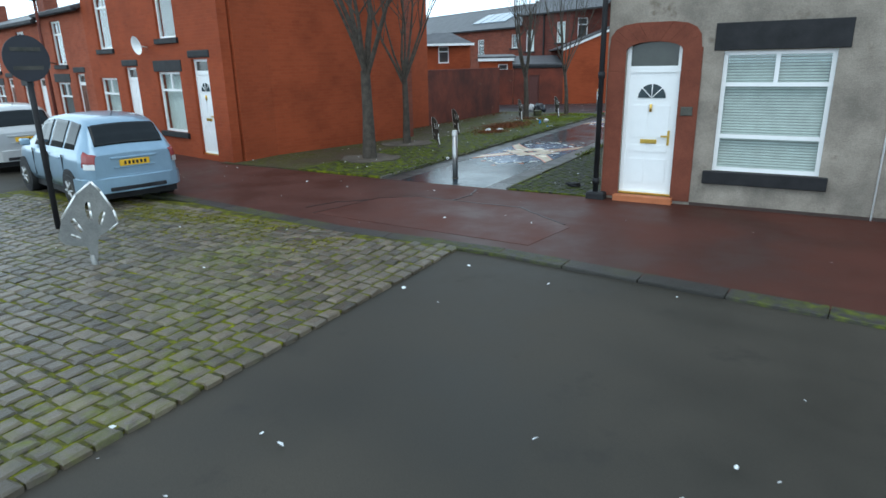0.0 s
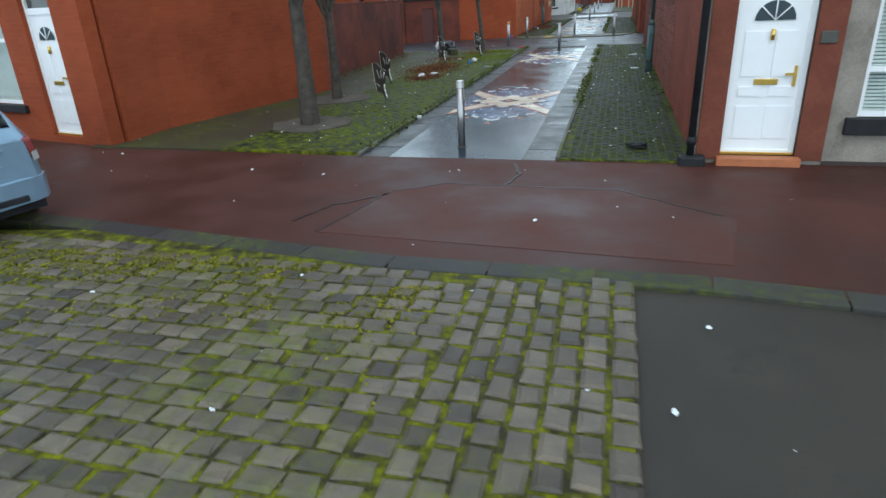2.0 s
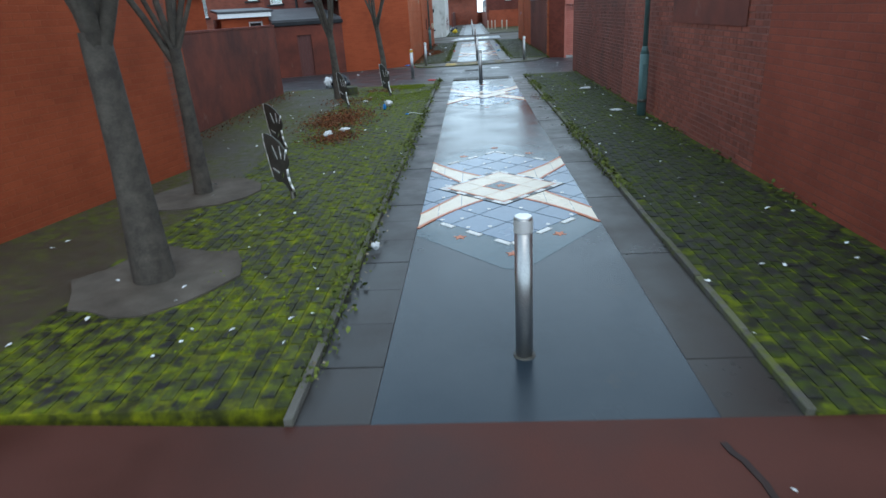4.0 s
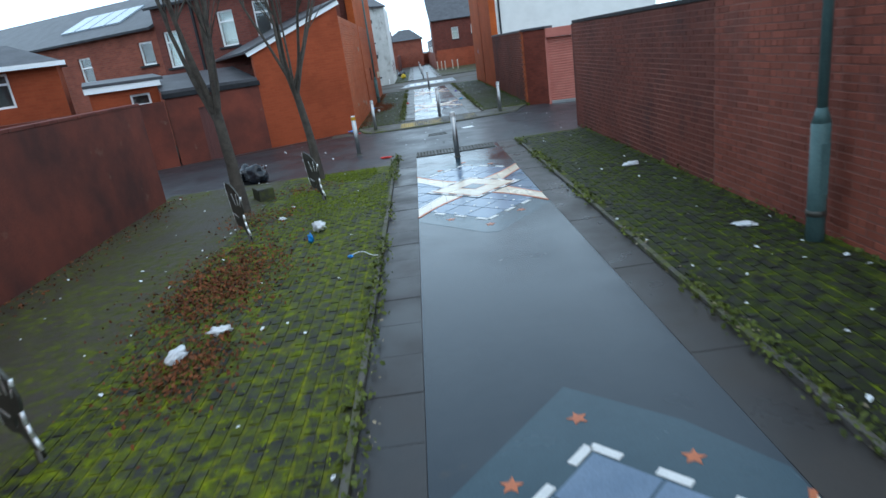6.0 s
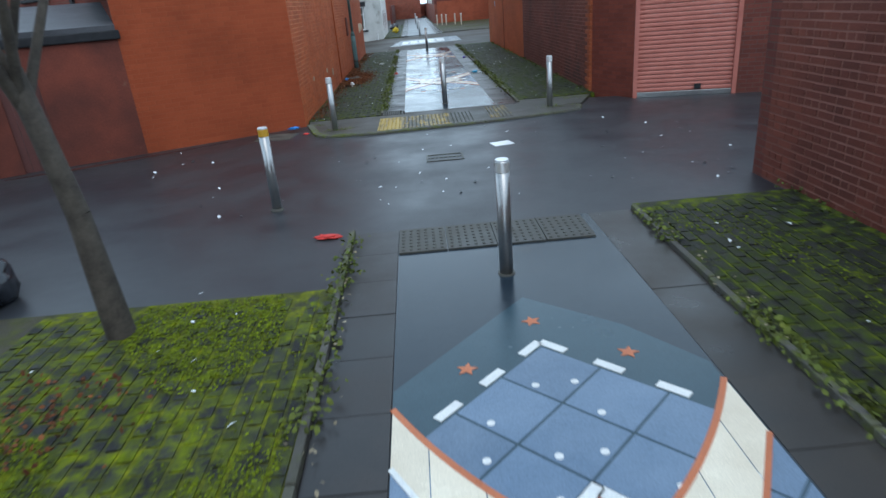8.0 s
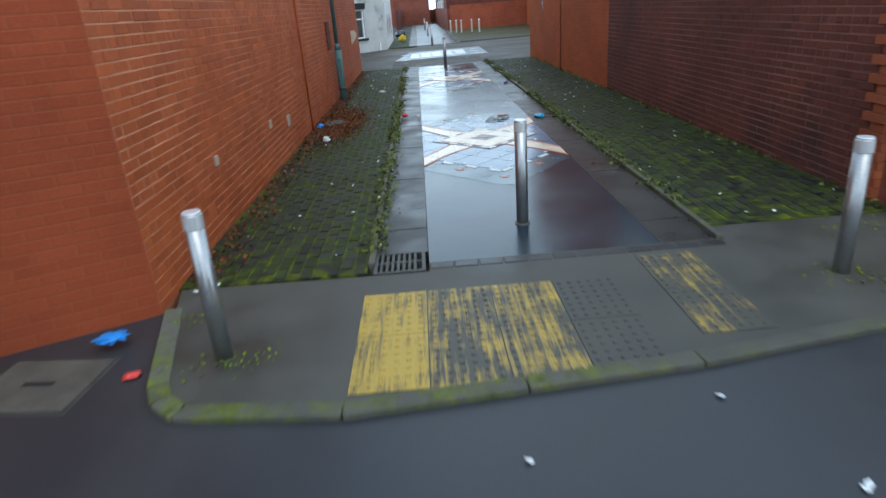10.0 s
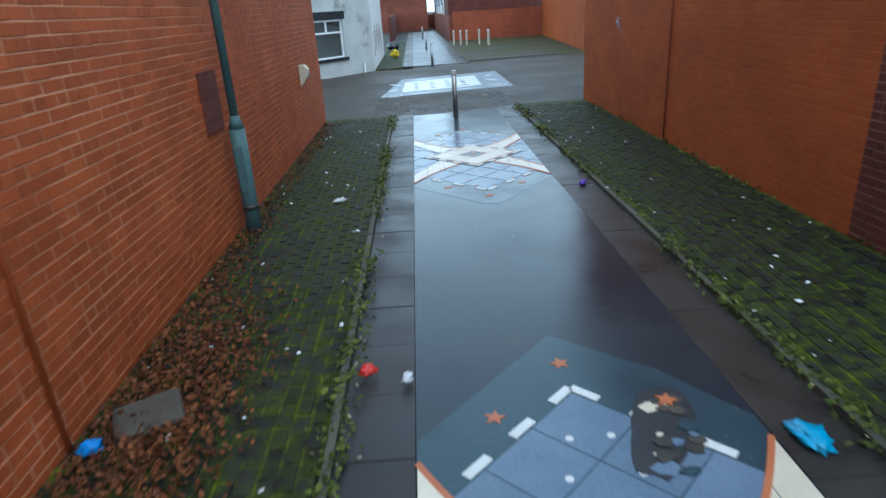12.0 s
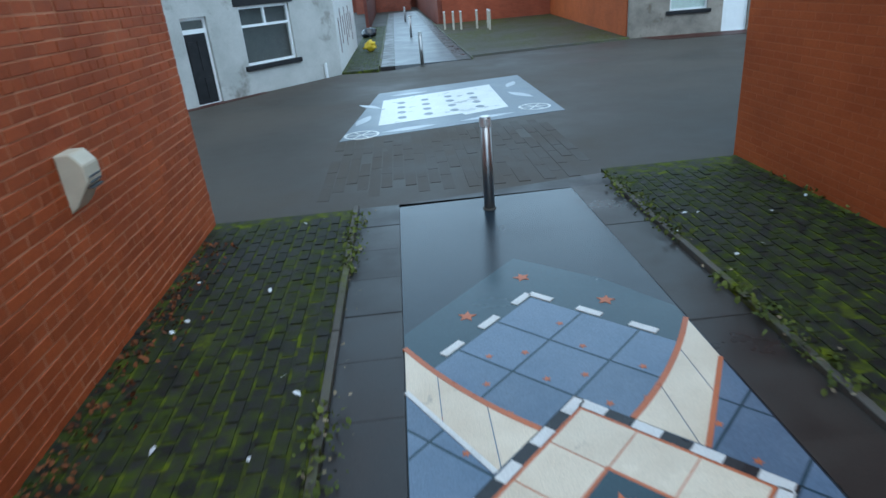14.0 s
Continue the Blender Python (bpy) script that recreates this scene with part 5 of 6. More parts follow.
# far length in the paled colour that carries the sky's reflection
way(53.3, 96, 0.0, FARPATH_SKY)
verge("mossy verge beside a white house wall", -1.58, -0.5, 52.6, 75, lambda x, y: False, 15)
g = thing("verge", "rough mossy green beside the far path", "verge", kind=S)
part("turf", prism([(2.43, 53.95), (7.9, 54.95), (9.3, 71.9), (2.43, 71.9)], -0.3, 0.03), EARTH, g)
part("edging_stone", prism([(2.4, 53.85), (7.9, 54.83), (7.9, 54.95), (2.4, 53.98)], -0.3, 0.05), KERB, g)
fh = thing("terraced_house", "grey rendered corner house with an orange gable", "house")
fm, fL = along((7.9, 54.95), (20, 53.2))
part("wall", wall_mesh(fL, 6, 0.25, [(1.3, 2.5, 0.75, 2.1), (3.0, 3.8, -0.1, 2.3)], -0.3, fm), RENDERED, fh)
window(fh, fm, 1.3, 2.5, 0.75, 2.1, 0.3, 2, 0.0, BLINDW, 0.12, 0.3)
panel_door(fh, fm, 3.0, 3.8, -0.05, 2.3, 1.9, False)
part("gable_wall", prism([(7.9, 55.2), (8.15, 55.2), (9.6, 72), (9.3, 72)], -0.3, 6), ORANGE, fh, "orange painted gable")
part("roof", boxes((0, fL, -0.3, 5, 0, 0.1), m=fm @ pose(0, 0, 6.0, 30, 0, 0)), SLATE, fh)
w = thing("wall_far_yard", "dark red brick yard walls along the far path", "wall", kind=S)
part("wall_core", prism([(2.9, 71.6), (9.4, 71.9), (9.4, 72.15), (2.9, 71.85)], -0.3, 1.95), ROW, w)
part("wall_core", prism([(2.65, 71.86), (2.9, 71.86), (2.9, 110), (2.65, 110)], -0.3, 1.7), BRICK, w)
part("wall_core", prism([(-1.7, 74), (-1.5, 74), (-1.9, 112), (-2.2, 112)], -0.3, 1.9), DARKBRICK, w)
part("wall_core", boxes((-6, 8, 112, 112.3, -0.3, 1.6)), BRICK, w)
bh = thing("terraced_house", "dark brick two-storey house behind the yard wall", "house", "far houses")
bm_, bL = along((2.7, 73.2), (14, 73.6))
hb = [(2.2, 2.95, 2.95, 4.2), (4.4, 5.0, 3.3, 4.25), (5.35, 6.1, 3.0, 4.2), (8, 9, 3.0, 4.2)]
part("wall", wall_mesh(bL, 5.2, 0.25, hb, -0.3, bm_), DARKBRICK, bh)
for hh in hb:
    window(bh, bm_, *hh, 0.35, 1, 0.0, BLINDW, 0.1)
part("side_wall", prism([(2.7, 73.46), (2.95, 73.46), (2.95, 79), (2.7, 79)], -0.3, 5.2), DARKBRICK, bh)
part("roof", boxes((-0.2, bL, -0.3, 4.6, 0, 0.1), m=bm_ @ pose(0, 0, 5.2, 32, 0, 0)), SLATE, bh, "grey slate roof")
for k in range(5):
    y = 82 + k * 6.2
    r = thing("rear_extension", "brick back extension in a receding row", "extension", "far houses")
    part("wall", boxes((3.0, 8, y, y + 4.6, -0.3, 2.4)), BRICK, r)
    bm = bmesh.new()
    prof = ((y + 0.3, 1.72), (y + 3.6, 1.72), (y + 3.6, 3.3), (y + 0.3, 2.5))
    va, vb = ([bm.verts.new((x, a, b)) for a, b in prof] for x in (2.93, 6.5))
    bm.faces.new(va)
    bm.faces.new(vb[::-1])
    for a in range(4):
        bm.faces.new((va[a], vb[a], vb[(a + 1) % 4], va[(a + 1) % 4]))
    bmesh.ops.recalc_face_normals(bm, faces=bm.faces)
    part("gable", bm, WHITEWASH if k < 4 else BRICK, r, "white painted sloping gable")
    part("roof", boxes((2.88, 6.6, 0, 3.5, 0, 0.1), m=pose(0, y + 0.22, 2.5, math.degrees(math.atan2(0.8, 3.3)), 0, 0)), SLATE, r)
fb = thing("terraced_house", "hipped-roof brick house closing the view", "house", "far houses")
part("wall", boxes((-3.9, 1.9, 104, 111.9, -0.3, 4.0)), BRICK, fb)
bm = bmesh.new()
vv = [bm.verts.new(p) for p in ((-4.2, 103.5, 4.0), (2.2, 103.5, 4.0), (2.2, 112.5, 4.0), (-4.2, 112.5, 4.0), (-1.6, 107, 5.7), (0.2, 107, 5.7))]
for f in ((0, 1, 5, 4), (1, 2, 5), (2, 3, 4, 5), (3, 0, 4)):
    bm.faces.new([vv[i] for i in f])
part("roof", bm, SLATE, fb)
chimney(fb, Matrix.Translation((-3.6, 104.5, 0)), 0.3, 4.7)


# ---- bollards ----
BAND = plain("orange reflective band", (0.6, 0.32, 0.03), 0.35)


def bollard(x, y, h=0.97, r=0.056, label="round brushed-steel bollard standing in the path", band=False, mat=STEEL, lean=(0, 0)):
    b = thing("bollard", label, "bollard", "steel bollards", Matrix.Translation((x, y, 0)) @ pose(0, 0, 0, lean[0], lean[1], 0))
    bm = bmesh.new()
    tube(bm, (0, 0, -0.15), (0, 0, h - 0.012), r, r, 24)
    part("post", bm, mat, b)
    bm = bmesh.new()
    tube(bm, (0, 0, h - 0.012), (0, 0, h), r * 1.0, r * 0.9, 24)
    part("cap", bm, EDGE, b, "bright steel cap")
    bm = bmesh.new()
    tube(bm, (0, 0, h - 0.1), (0, 0, h - 0.02), r + 0.003, r + 0.003, 24, False)
    part("band", bm, BAND if band else EDGE, b, "orange reflective band" if band else "")
    bm = bmesh.new()
    tube(bm, (0, 0, -0.05), (0, 0, 0.012), r * 1.5, r * 1.25, 16)
    part("base_collar", bm, CONCRETE, b)


for x, y in ((0.92, -2.58), (0.91, 13.94), (0.9, 23.1), (0.95, 39.8), (0.82, 52.75), (0.8, 64.1), (0.8, 78)):
    bollard(x, y)
bollard(-1.47, 16.33, label="steel bollard with an orange band at the lane corner", band=True)
bollard(-1.31, 21.05, label="steel bollard on the mossy concrete apron")
bollard(2.9, 21.52, label="steel bollard on the mossy concrete apron")
PALEP = plain("pale painted timber", (0.5, 0.46, 0.38), 0.7)
for x, y in ((2.6, 66.5), (3.0, 66.0), (3.35, 65.7), (4.1, 65.4), (4.6, 65.0), (4.5, 63.8)):
    p = thing("marker_post", "short pale timber post in the green", "post", "pale posts", Matrix.Translation((x, y, 0)))
    part("shaft", boxes((-0.05, 0.05, -0.05, 0.05, -0.1, 0.85), bevel=0.01), PALEP, p)
    part("tip", boxes((-0.055, 0.055, -0.055, 0.055, 0.85, 0.9), bevel=0.015), WHITE, p)


# ---- leaf sculptures ----
def plate_outline(pts, n=10):
    """A closed smooth outline through the given points."""
    out = []
    k = len(pts)
    for i in range(k):
        p0, p1, p2, p3 = (Vector(pts[(i + j - 1) % k]) for j in range(4))
        for s in range(n):
            t = s / n
            out.append(0.5 * ((2 * p1) + (p2 - p0) * t + (2 * p0 - 5 * p1 + 4 * p2 - p3) * t * t + (3 * p1 - p0 - 3 * p2 + p3) * t ** 3))
    return [(v.x, v.y) for v in out]


def leaf_sculpture(x, y, turn, label, h=1.0, outline=None, mat=None, slim=0.75):
    """An upright steel plate cut as a leaf on a stalk, with slots through it."""
    o = thing("leaf_sculpture", label, "sculpture", "steel leaf sculptures", Matrix.Translation((x, y, 0)) @ pose(0, 0, 0, 0, 0, turn))
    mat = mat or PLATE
    blade = [(0.035, 0.06), (-0.05, 0.1), (-0.14, 0.22), (-0.22, 0.27), (-0.36, 0.27), (-0.45, 0.33), (-0.5, 0.5), (-0.54, 0.7), (-0.575, 0.88), (-0.57, 1.0), (-0.5, 1.01), (-0.34, 0.97), (-0.18, 0.88), (-0.05, 0.75), (0.0, 0.62), (-0.02, 0.54), (-0.075, 0.48), (-0.07, 0.36), (-0.03, 0.24), (0.04, 0.13)]
    blade = outline or [(a * slim, b) for a, b in blade]
    slots = [(-0.34, 0.72, 0.055, 0.24, 20), (-0.2, 0.73, 0.055, 0.22, 2), (-0.085, 0.7, 0.05, 0.18, -14), (-0.36, 0.44, 0.05, 0.15, 62), (-0.2, 0.38, 0.05, 0.13, -24)]
    slots = [(a * slim, b, c * 0.85, d, e) for a, b, c, d, e in slots]
    if outline:
        slots = [(-0.13, 0.52, 0.06, 0.2, 25), (0.02, 0.68, 0.06, 0.22, 0), (0.14, 0.58, 0.055, 0.18, -22), (-0.16, 0.38, 0.04, 0.12, 60)]
    crv = bpy.data.curves.new("blade", "CURVE")
    crv.dimensions, crv.fill_mode, crv.extrude = '2D', 'BOTH', 0.012
    rings = [[(a * h, b * h) for a, b in blade]]
    for cx, cz, a, b, t in slots:
        c, s = math.cos(radians(t)), math.sin(radians(t))
        rings.append([((cx + c * a * math.cos(k * math.pi / 6) * (0.5) - s * b * 0.5 * math.sin(k * math.pi / 6)) * h, (cz + s * a * 0.5 * math.cos(k * math.pi / 6) + c * b * 0.5 * math.sin(k * math.pi / 6)) * h) for k in range(12)])
    for ring in rings:
        sp = crv.splines.new('POLY')
        sp.points.add(len(ring) - 1)
        for pt, (a, b) in zip(sp.points, ring):
            pt.co = (a, b, 0, 1)
        sp.use_cyclic_u = True
    tmp = bpy.data.objects.new("blade", crv)
    scene.collection.objects.link(tmp)
    me = bpy.data.meshes.new_from_object(tmp.evaluated_get(bpy.context.evaluated_depsgraph_get()))
    bpy.data.objects.remove(tmp)
    me.transform(Matrix.Rotation(math.pi / 2, 4, 'X'))
    me.materials.clear()
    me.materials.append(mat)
    b = new("blade", me)
    b.parent = o
    bm = bmesh.new()
    tube(bm, (-0.02, 0, 0.14 * h), (0.0, 0, -0.12), 0.03, 0.045, 8)
    part("stalk", bm, mat, o)

    def rim(name, pts):
        bm = bmesh.new()
        for p, q in zip(pts, pts[1:]):
            tube(bm, (p[0] * h, -0.0, p[1] * h), (q[0] * h, -0.0, q[1] * h), 0.0165, 0.0165, 6)
        part(name, bm, EDGE, o, "bright polished edge")
    rim("leading_rim", blade[5:10])
    rim("neck_rim", blade[16:20] or blade[9:12])
    for cx, cz, a, b2, t in slots[:4]:
        s, c = math.sin(radians(t)), math.cos(radians(t))
        rim("slot_rim", [(cx - s * b2 * k * 0.45 + c * a * 0.4, cz + c * b2 * k * 0.45 + s * a * 0.4) for k in (-1, 0, 1)])
    return o


# same metal as the others; lighter base colour paints in its sky reflection
leaf_sculpture(-0.28, -9.57, 55, "sky-bright steel leaf sculpture on a stalk among setts", 1.0, [(0.03, 0.08), (-0.03, 0.08), (-0.06, 0.25), (-0.28, 0.3), (-0.34, 0.4), (-0.26, 0.62), (-0.08, 0.88), (0.1, 1.02), (0.18, 0.9), (0.28, 0.66), (0.31, 0.5), (0.2, 0.42), (0.08, 0.36), (0.05, 0.22)], mottled("steel plate with sky reflection in its colour", (0.2, 0.2, 0.2), (0.29, 0.29, 0.28), 0.45, 5, 60, 0.1, metal=0.6))
leaf_sculpture(-1.69, 1.33, -26, "dark steel leaf sculpture with bright rims in moss", 0.84)
leaf_sculpture(-2.62, 4.25, -26, "dark steel leaf sculpture with bright rims in moss", 0.84)
leaf_sculpture(-2.45, 9.2, -46, "dark steel leaf sculpture with bright rims in moss", 0.88)
leaf_sculpture(-1.65, 11.25, -42, "dark steel leaf sculpture with bright rims in moss", 0.88)


# ---- trees ----
def tree(x, y, h, seed, r=0.11, pit=True, lean=0.0, fork=1.9):
    rng = random.Random(seed)
    o = thing("bare_tree", "bare winter street tree with upswept limbs", "tree", "street trees", Matrix.Translation((x, y, 0)))
    bm = bmesh.new()
    pts = [Vector((0, 0, -0.2)), Vector((0, 0, 0.02)), Vector((lean * 0.3, 0.02, fork * 0.5)), Vector((lean, 0.0, fork))]
    rad = [r * 1.7, r * 1.35, r, r * 0.85]
    for i in range(3):
        tube(bm, pts[i], pts[i + 1], rad[i], rad[i + 1], 12, False)
    part("trunk", bm, BARK, o)
    twigs = bmesh.new()

    def grow(bm, p, d, length, rr, level):
        seg = 4
        for s in range(seg):
            q = p + d * length / seg
            r2 = rr * 0.82
            tube(bm, p, q, rr, r2, 7 if level < 2 else 4, False)
            p, rr = q, r2
            d = (d + Vector((rng.uniform(-0.16, 0.16), rng.uniform(-0.16, 0.16), 0.1))).normalized()
            if level < 3 and s > 0:
                for _ in range(2 if level else 2):
                    side = Vector((rng.uniform(-1, 1), rng.uniform(-1, 1), rng.uniform(0.3, 1.0))).normalized()
                    grow(twigs, p.copy(), (d * 0.7 + side * 0.8).normalized(), length * rng.uniform(0.4, 0.6), rr * 0.5, level + 1)

    n = 7
    for k in range(n):
        a = 2 * math.pi * k / n + rng.uniform(-0.4, 0.4)
        spread = rng.uniform(0.14, 0.5)
        d = Vector((math.cos(a) * spread, math.sin(a) * spread, 1)).normalized()
        bm = bmesh.new()
        grow(bm, Vector((lean, 0, fork - rng.uniform(-0.05, 0.3))), d, h * rng.uniform(0.45, 0.6), r * rng.uniform(0.36, 0.56), 1)
        part("limb", bm, BARK, o)
    tagged(part("twig_crown", twigs, BARK, o, "fine bare twigs"), kind="stuff")
    if pit:
        rr = [(x + 0.75 * math.cos(k * math.pi / 8) * rng.uniform(0.8, 1.1), y + 0.85 * math.sin(k * math.pi / 8) * rng.uniform(0.8, 1.1)) for k in range(16)]
        t = tagged(part("tree_pit", prism(rr, -0.1, 0.045), SOIL), "pale gravel tree pit set in moss", "tree pit", kind=S)


tree(-2.3, -1.15, 6.0, 5, 0.135, fork=2.15)
tree(-3.05, 1.75, 5.6, 6, 0.09, fork=1.9)
tree(-3.12, 11.3, 5.8, 7, 0.1, False, -0.05, 1.75)
tree(-2.05, 13.45, 5.8, 8, 0.078, False, -0.16, 1.95)


# ---- lamp posts ----
def lamp_post(x, y, label, pipe=0.05):
    o = thing("lamp_post", label, "lamp post", "", Matrix.Translation((x, y, 0)))
    bm = bmesh.new()
    tube(bm, (0, 0, -0.1), (0, 0, 1.18), 0.085, 0.085, 14)
    part("base", bm, GREEN, o, "thick green lower column")
    bm = bmesh.new()
    tube(bm, (0, 0, 1.18), (0, 0, 1.32), 0.085, 0.046, 14)
    tube(bm, (0, 0, 1.32), (0, 0, 5.6), 0.046, 0.04, 12)
    part("column", bm, GREEN, o)
    bm = bmesh.new()
    tube(bm, (0, 0, 0.28), (0, 0, 0.34), 0.092, 0.092, 14)
    part("collar", bm, PLATE, o)
    part("access_door", boxes((-0.045, 0.045, -0.092, -0.08, 0.5, 1.0), bevel=0.006), GREEN, o)
    part("arm", boxes((-0.03, 0.03, -0.5, 0.0, 5.52, 5.58), bevel=0.01), GREEN, o)
    part("lantern", boxes((-0.11, 0.11, -0.95, -0.4, 5.48, 5.6), bevel=0.03), PLATE, o, "grey street lantern")


lamp_post(3.93, 6.2, "blue-green lamp post against the brick wall")
lamp_post(-1.82, 32.65, "grey-green lamp post against the orange wall")


# ---- cars and sign on the first street ----
def lerp_table(table, x):
    for (xa, a), (xb, b) in zip(table, table[1:]):
        if x <= xb:
            t = max(0.0, (x - xa) / (xb - xa))
            t = t * t * (3 - 2 * t) * 0.4 + t * 0.6
            return a + (b - a) * t
    return table[-1][1]


ROOF = [(0.0, 0.98), (0.06, 1.07), (0.2, 1.3), (0.36, 1.5), (0.55, 1.58), (1.0, 1.625), (1.7, 1.64), (2.3, 1.58), (2.75, 1.36), (3.2, 1.1), (3.6, 1.0), (4.0, 0.88), (4.25, 0.7), (4.36, 0.56)]
BELT = [(0.0, 0.96), (0.3, 1.0), (2.0, 0.98), (3.2, 0.95), (3.6, 0.92), (4.0, 0.82), (4.25, 0.66), (4.36, 0.54)]
WIDE = [(0.0, 0.68), (0.08, 0.79), (0.3, 0.865), (1.0, 0.885), (3.2, 0.885), (3.9, 0.83), (4.2, 0.7), (4.36, 0.5)]
CABIN = [(0.0, 0.58), (0.1, 0.64), (0.4, 0.6), (1.0, 0.6), (2.2, 0.61), (2.8, 0.68), (3.3, 0.74), (4.0, 0.72), (4.36, 0.46)]


def car_section(x):
    """Half of the body's outline at x, from the sill over the belt line to the middle of the roof, as (y, z)."""
    w, c, zr, zb = (lerp_table(t, x) for t in (WIDE, CABIN, ROOF, BELT))
    zb = min(zb, zr - 0.03)
    low = 0.3 + (0.1 if x < 0.05 or x > 4.3 else 0.0)
    return [(w - 0.07, low), (w - 0.01, low + 0.13), (w, 0.62), (w - 0.015, 0.5 * (0.62 + zb) + 0.03), (w - 0.035, zb), (w - 0.05, zb + 0.02),
            (c + 0.42 * (w - 0.05 - c), zb + 0.55 * (zr - zb)), (c, zb + 0.88 * (zr - zb)), (c - 0.07, zb + 0.97 * (zr - zb)), (c * 0.5, zr + 0.004), (0.0, zr + 0.012)]


def car_skin(bm, x0, x1, s0, s1, side=1, out=0.0, steps=10):
    """A strip of the body's skin between two stations and two places of the outline, lifted by out."""
    rows = []
    for k in range(steps + 1):
        x = x0 + (x1 - x0) * k / steps
        sec, row = car_section(x), []
        n = max(2, round((s1 - s0) * 2))
        for a in range(n + 1):
            s = s0 + (s1 - s0) * a / n
            i = min(int(s), len(sec) - 2)
            f = s - i
            yy, zz = (sec[i][q] + (sec[i + 1][q] - sec[i][q]) * f for q in (0, 1))
            dy, dz = sec[i + 1][0] - sec[i][0], sec[i + 1][1] - sec[i][1]
            d = math.hypot(dy, dz) or 1
            row.append(bm.verts.new((x - (out if x < 0.4 else 0), side * (yy + out * dz / d), zz - out * dy / d)))
        rows.append(row)
    for a, b in zip(rows, rows[1:]):
        for i in range(len(a) - 1):
            f = bm.faces.new((a[i], b[i], b[i + 1], a[i + 1]))
            f.smooth = True


def car(name_label, x, y, turn, paint, tail):
    o = thing("car", name_label, "car", "parked cars", Matrix.Translation((x, y, -0.02)) @ pose(0, 0, 0, 0, 0, turn) @ Matrix.Diagonal((0.97, 0.95, 0.95, 1)))
    # the nose points along +x, the tail is at x 0
    stations = [0, 0.03, 0.06, 0.1, 0.15, 0.2, 0.28, 0.36, 0.45, 0.55, 0.75, 1.0, 1.35, 1.7, 2.0, 2.3, 2.5, 2.75, 3.0, 3.2, 3.4, 3.6, 3.8, 4.0, 4.12, 4.25, 4.31, 4.36]
    bm = bmesh.new()
    rows = []
    for sx in stations:
        half = car_section(sx)
        rows.append([bm.verts.new((sx, a, b)) for a, b in half] + [bm.verts.new((sx, -a, b)) for a, b in half[-2::-1]])
    n = len(rows[0])
    for a, b in zip(rows, rows[1:]):
        for i in range(n):
            f = bm.faces.new((a[i], a[(i + 1) % n], b[(i + 1) % n], b[i]))
            f.smooth = True
    bm.faces.new(rows[0])
    bm.faces.new(rows[-1][::-1])
    bmesh.ops.recalc_face_normals(bm, faces=bm.faces)
    part("body", bm, paint, o)
    dk = plain("dark car glass", (0.012, 0.015, 0.018), 0.1, spec=0.2)

    def skin(name, spans, mat, lab=""):
        bm = bmesh.new()
        for spec in spans:
            car_skin(bm, *spec)
        bmesh.ops.remove_doubles(bm, verts=bm.verts, dist=0.0005)
        bmesh.ops.recalc_face_normals(bm, faces=bm.faces)
        bmesh.ops.solidify(bm, geom=bm.faces[:], thickness=0.004)
        return part(name, bm, mat, o, lab)
    skin("rear_window", [(0.1, 0.345, 7.6, 10, 1, 0.008), (0.1, 0.345, 7.6, 10, -1, 0.008)], dk, "dark wrap-round rear window")
    skin("windscreen", [(2.45, 3.1, 8.2, 10, 1, 0.008), (2.45, 3.1, 8.2, 10, -1, 0.008)], dk)
    for s in (1, -1):
        skin("side_window", [(0.5, 0.98, 5.15, 6.95, s, 0.006)], dk)
        skin("side_window", [(1.05, 1.75, 5.15, 6.95, s, 0.006)], dk)
        skin("side_window", [(1.83, 2.7, 5.15, 6.95, s, 0.006)], dk)
        t = skin("tail_light", [(0.0, 0.2, 2.75, 5.3, s, 0.012)], tail, "red and clear tail light")
        bm = bmesh.new()
        car_skin(bm, 0.0, 0.16, 2.6, 3.1, s, 0.018)
        part("reverse_lens", bm, EDGE, t, "clear lower lens")
        part("door_mirror", boxes((2.72, 2.88, s * 0.88, s * 1.05, 1.0, 1.14), bevel=0.035), paint, o)
        part("door_handle", boxes((1.15, 1.32, s * 0.875, s * 0.9, 0.86, 0.89), bevel=0.008), paint, o)
        part("door_handle", boxes((2.0, 2.17, s * 0.875, s * 0.9, 0.86, 0.89), bevel=0.008), paint, o)
        for seam in (1.01, 1.79, 2.74):
            part("door_seam", boxes((seam, seam + 0.008, s * 0.865, s * 0.889, 0.42, 0.95)), BLACK, o)
        for wx in (0.8, 3.5):
            bm = bmesh.new()
            tube(bm, (wx, s * 0.66, 0.31), (wx, s * 0.885, 0.31), 0.31, 0.31, 24)
            tube(bm, (wx, s * 0.885, 0.31), (wx, s * 0.9, 0.31), 0.31, 0.28, 24)
            wv = part("wheel", bm, BLACK, o, "black tyre on alloy wheel")
            bm = bmesh.new()
            tube(bm, (wx, s * 0.895, 0.31), (wx, s * 0.903, 0.31), 0.205, 0.2, 20)
            part("rim", bm, PLATE, wv)
            for k in range(6):
                a = k * math.pi / 3
                bm = bmesh.new()
                tube(bm, (wx, s * 0.906, 0.31), (wx + 0.19 * math.cos(a), s * 0.906, 0.31 + 0.19 * math.sin(a)), 0.03, 0.022, 6)
                part("spoke", bm, STEEL, wv)
            bm = bmesh.new()
            tube(bm, (wx, s * 0.6, 0.34), (wx, s * 0.893, 0.34), 0.37, 0.37, 28)
            part("wheel_arch", bm, BLACK, o)
    bm = bmesh.new()
    ring = [(-0.03, -0.6), (-0.06, -0.3), (-0.075, 0.0), (-0.06, 0.3), (-0.03, 0.6)]
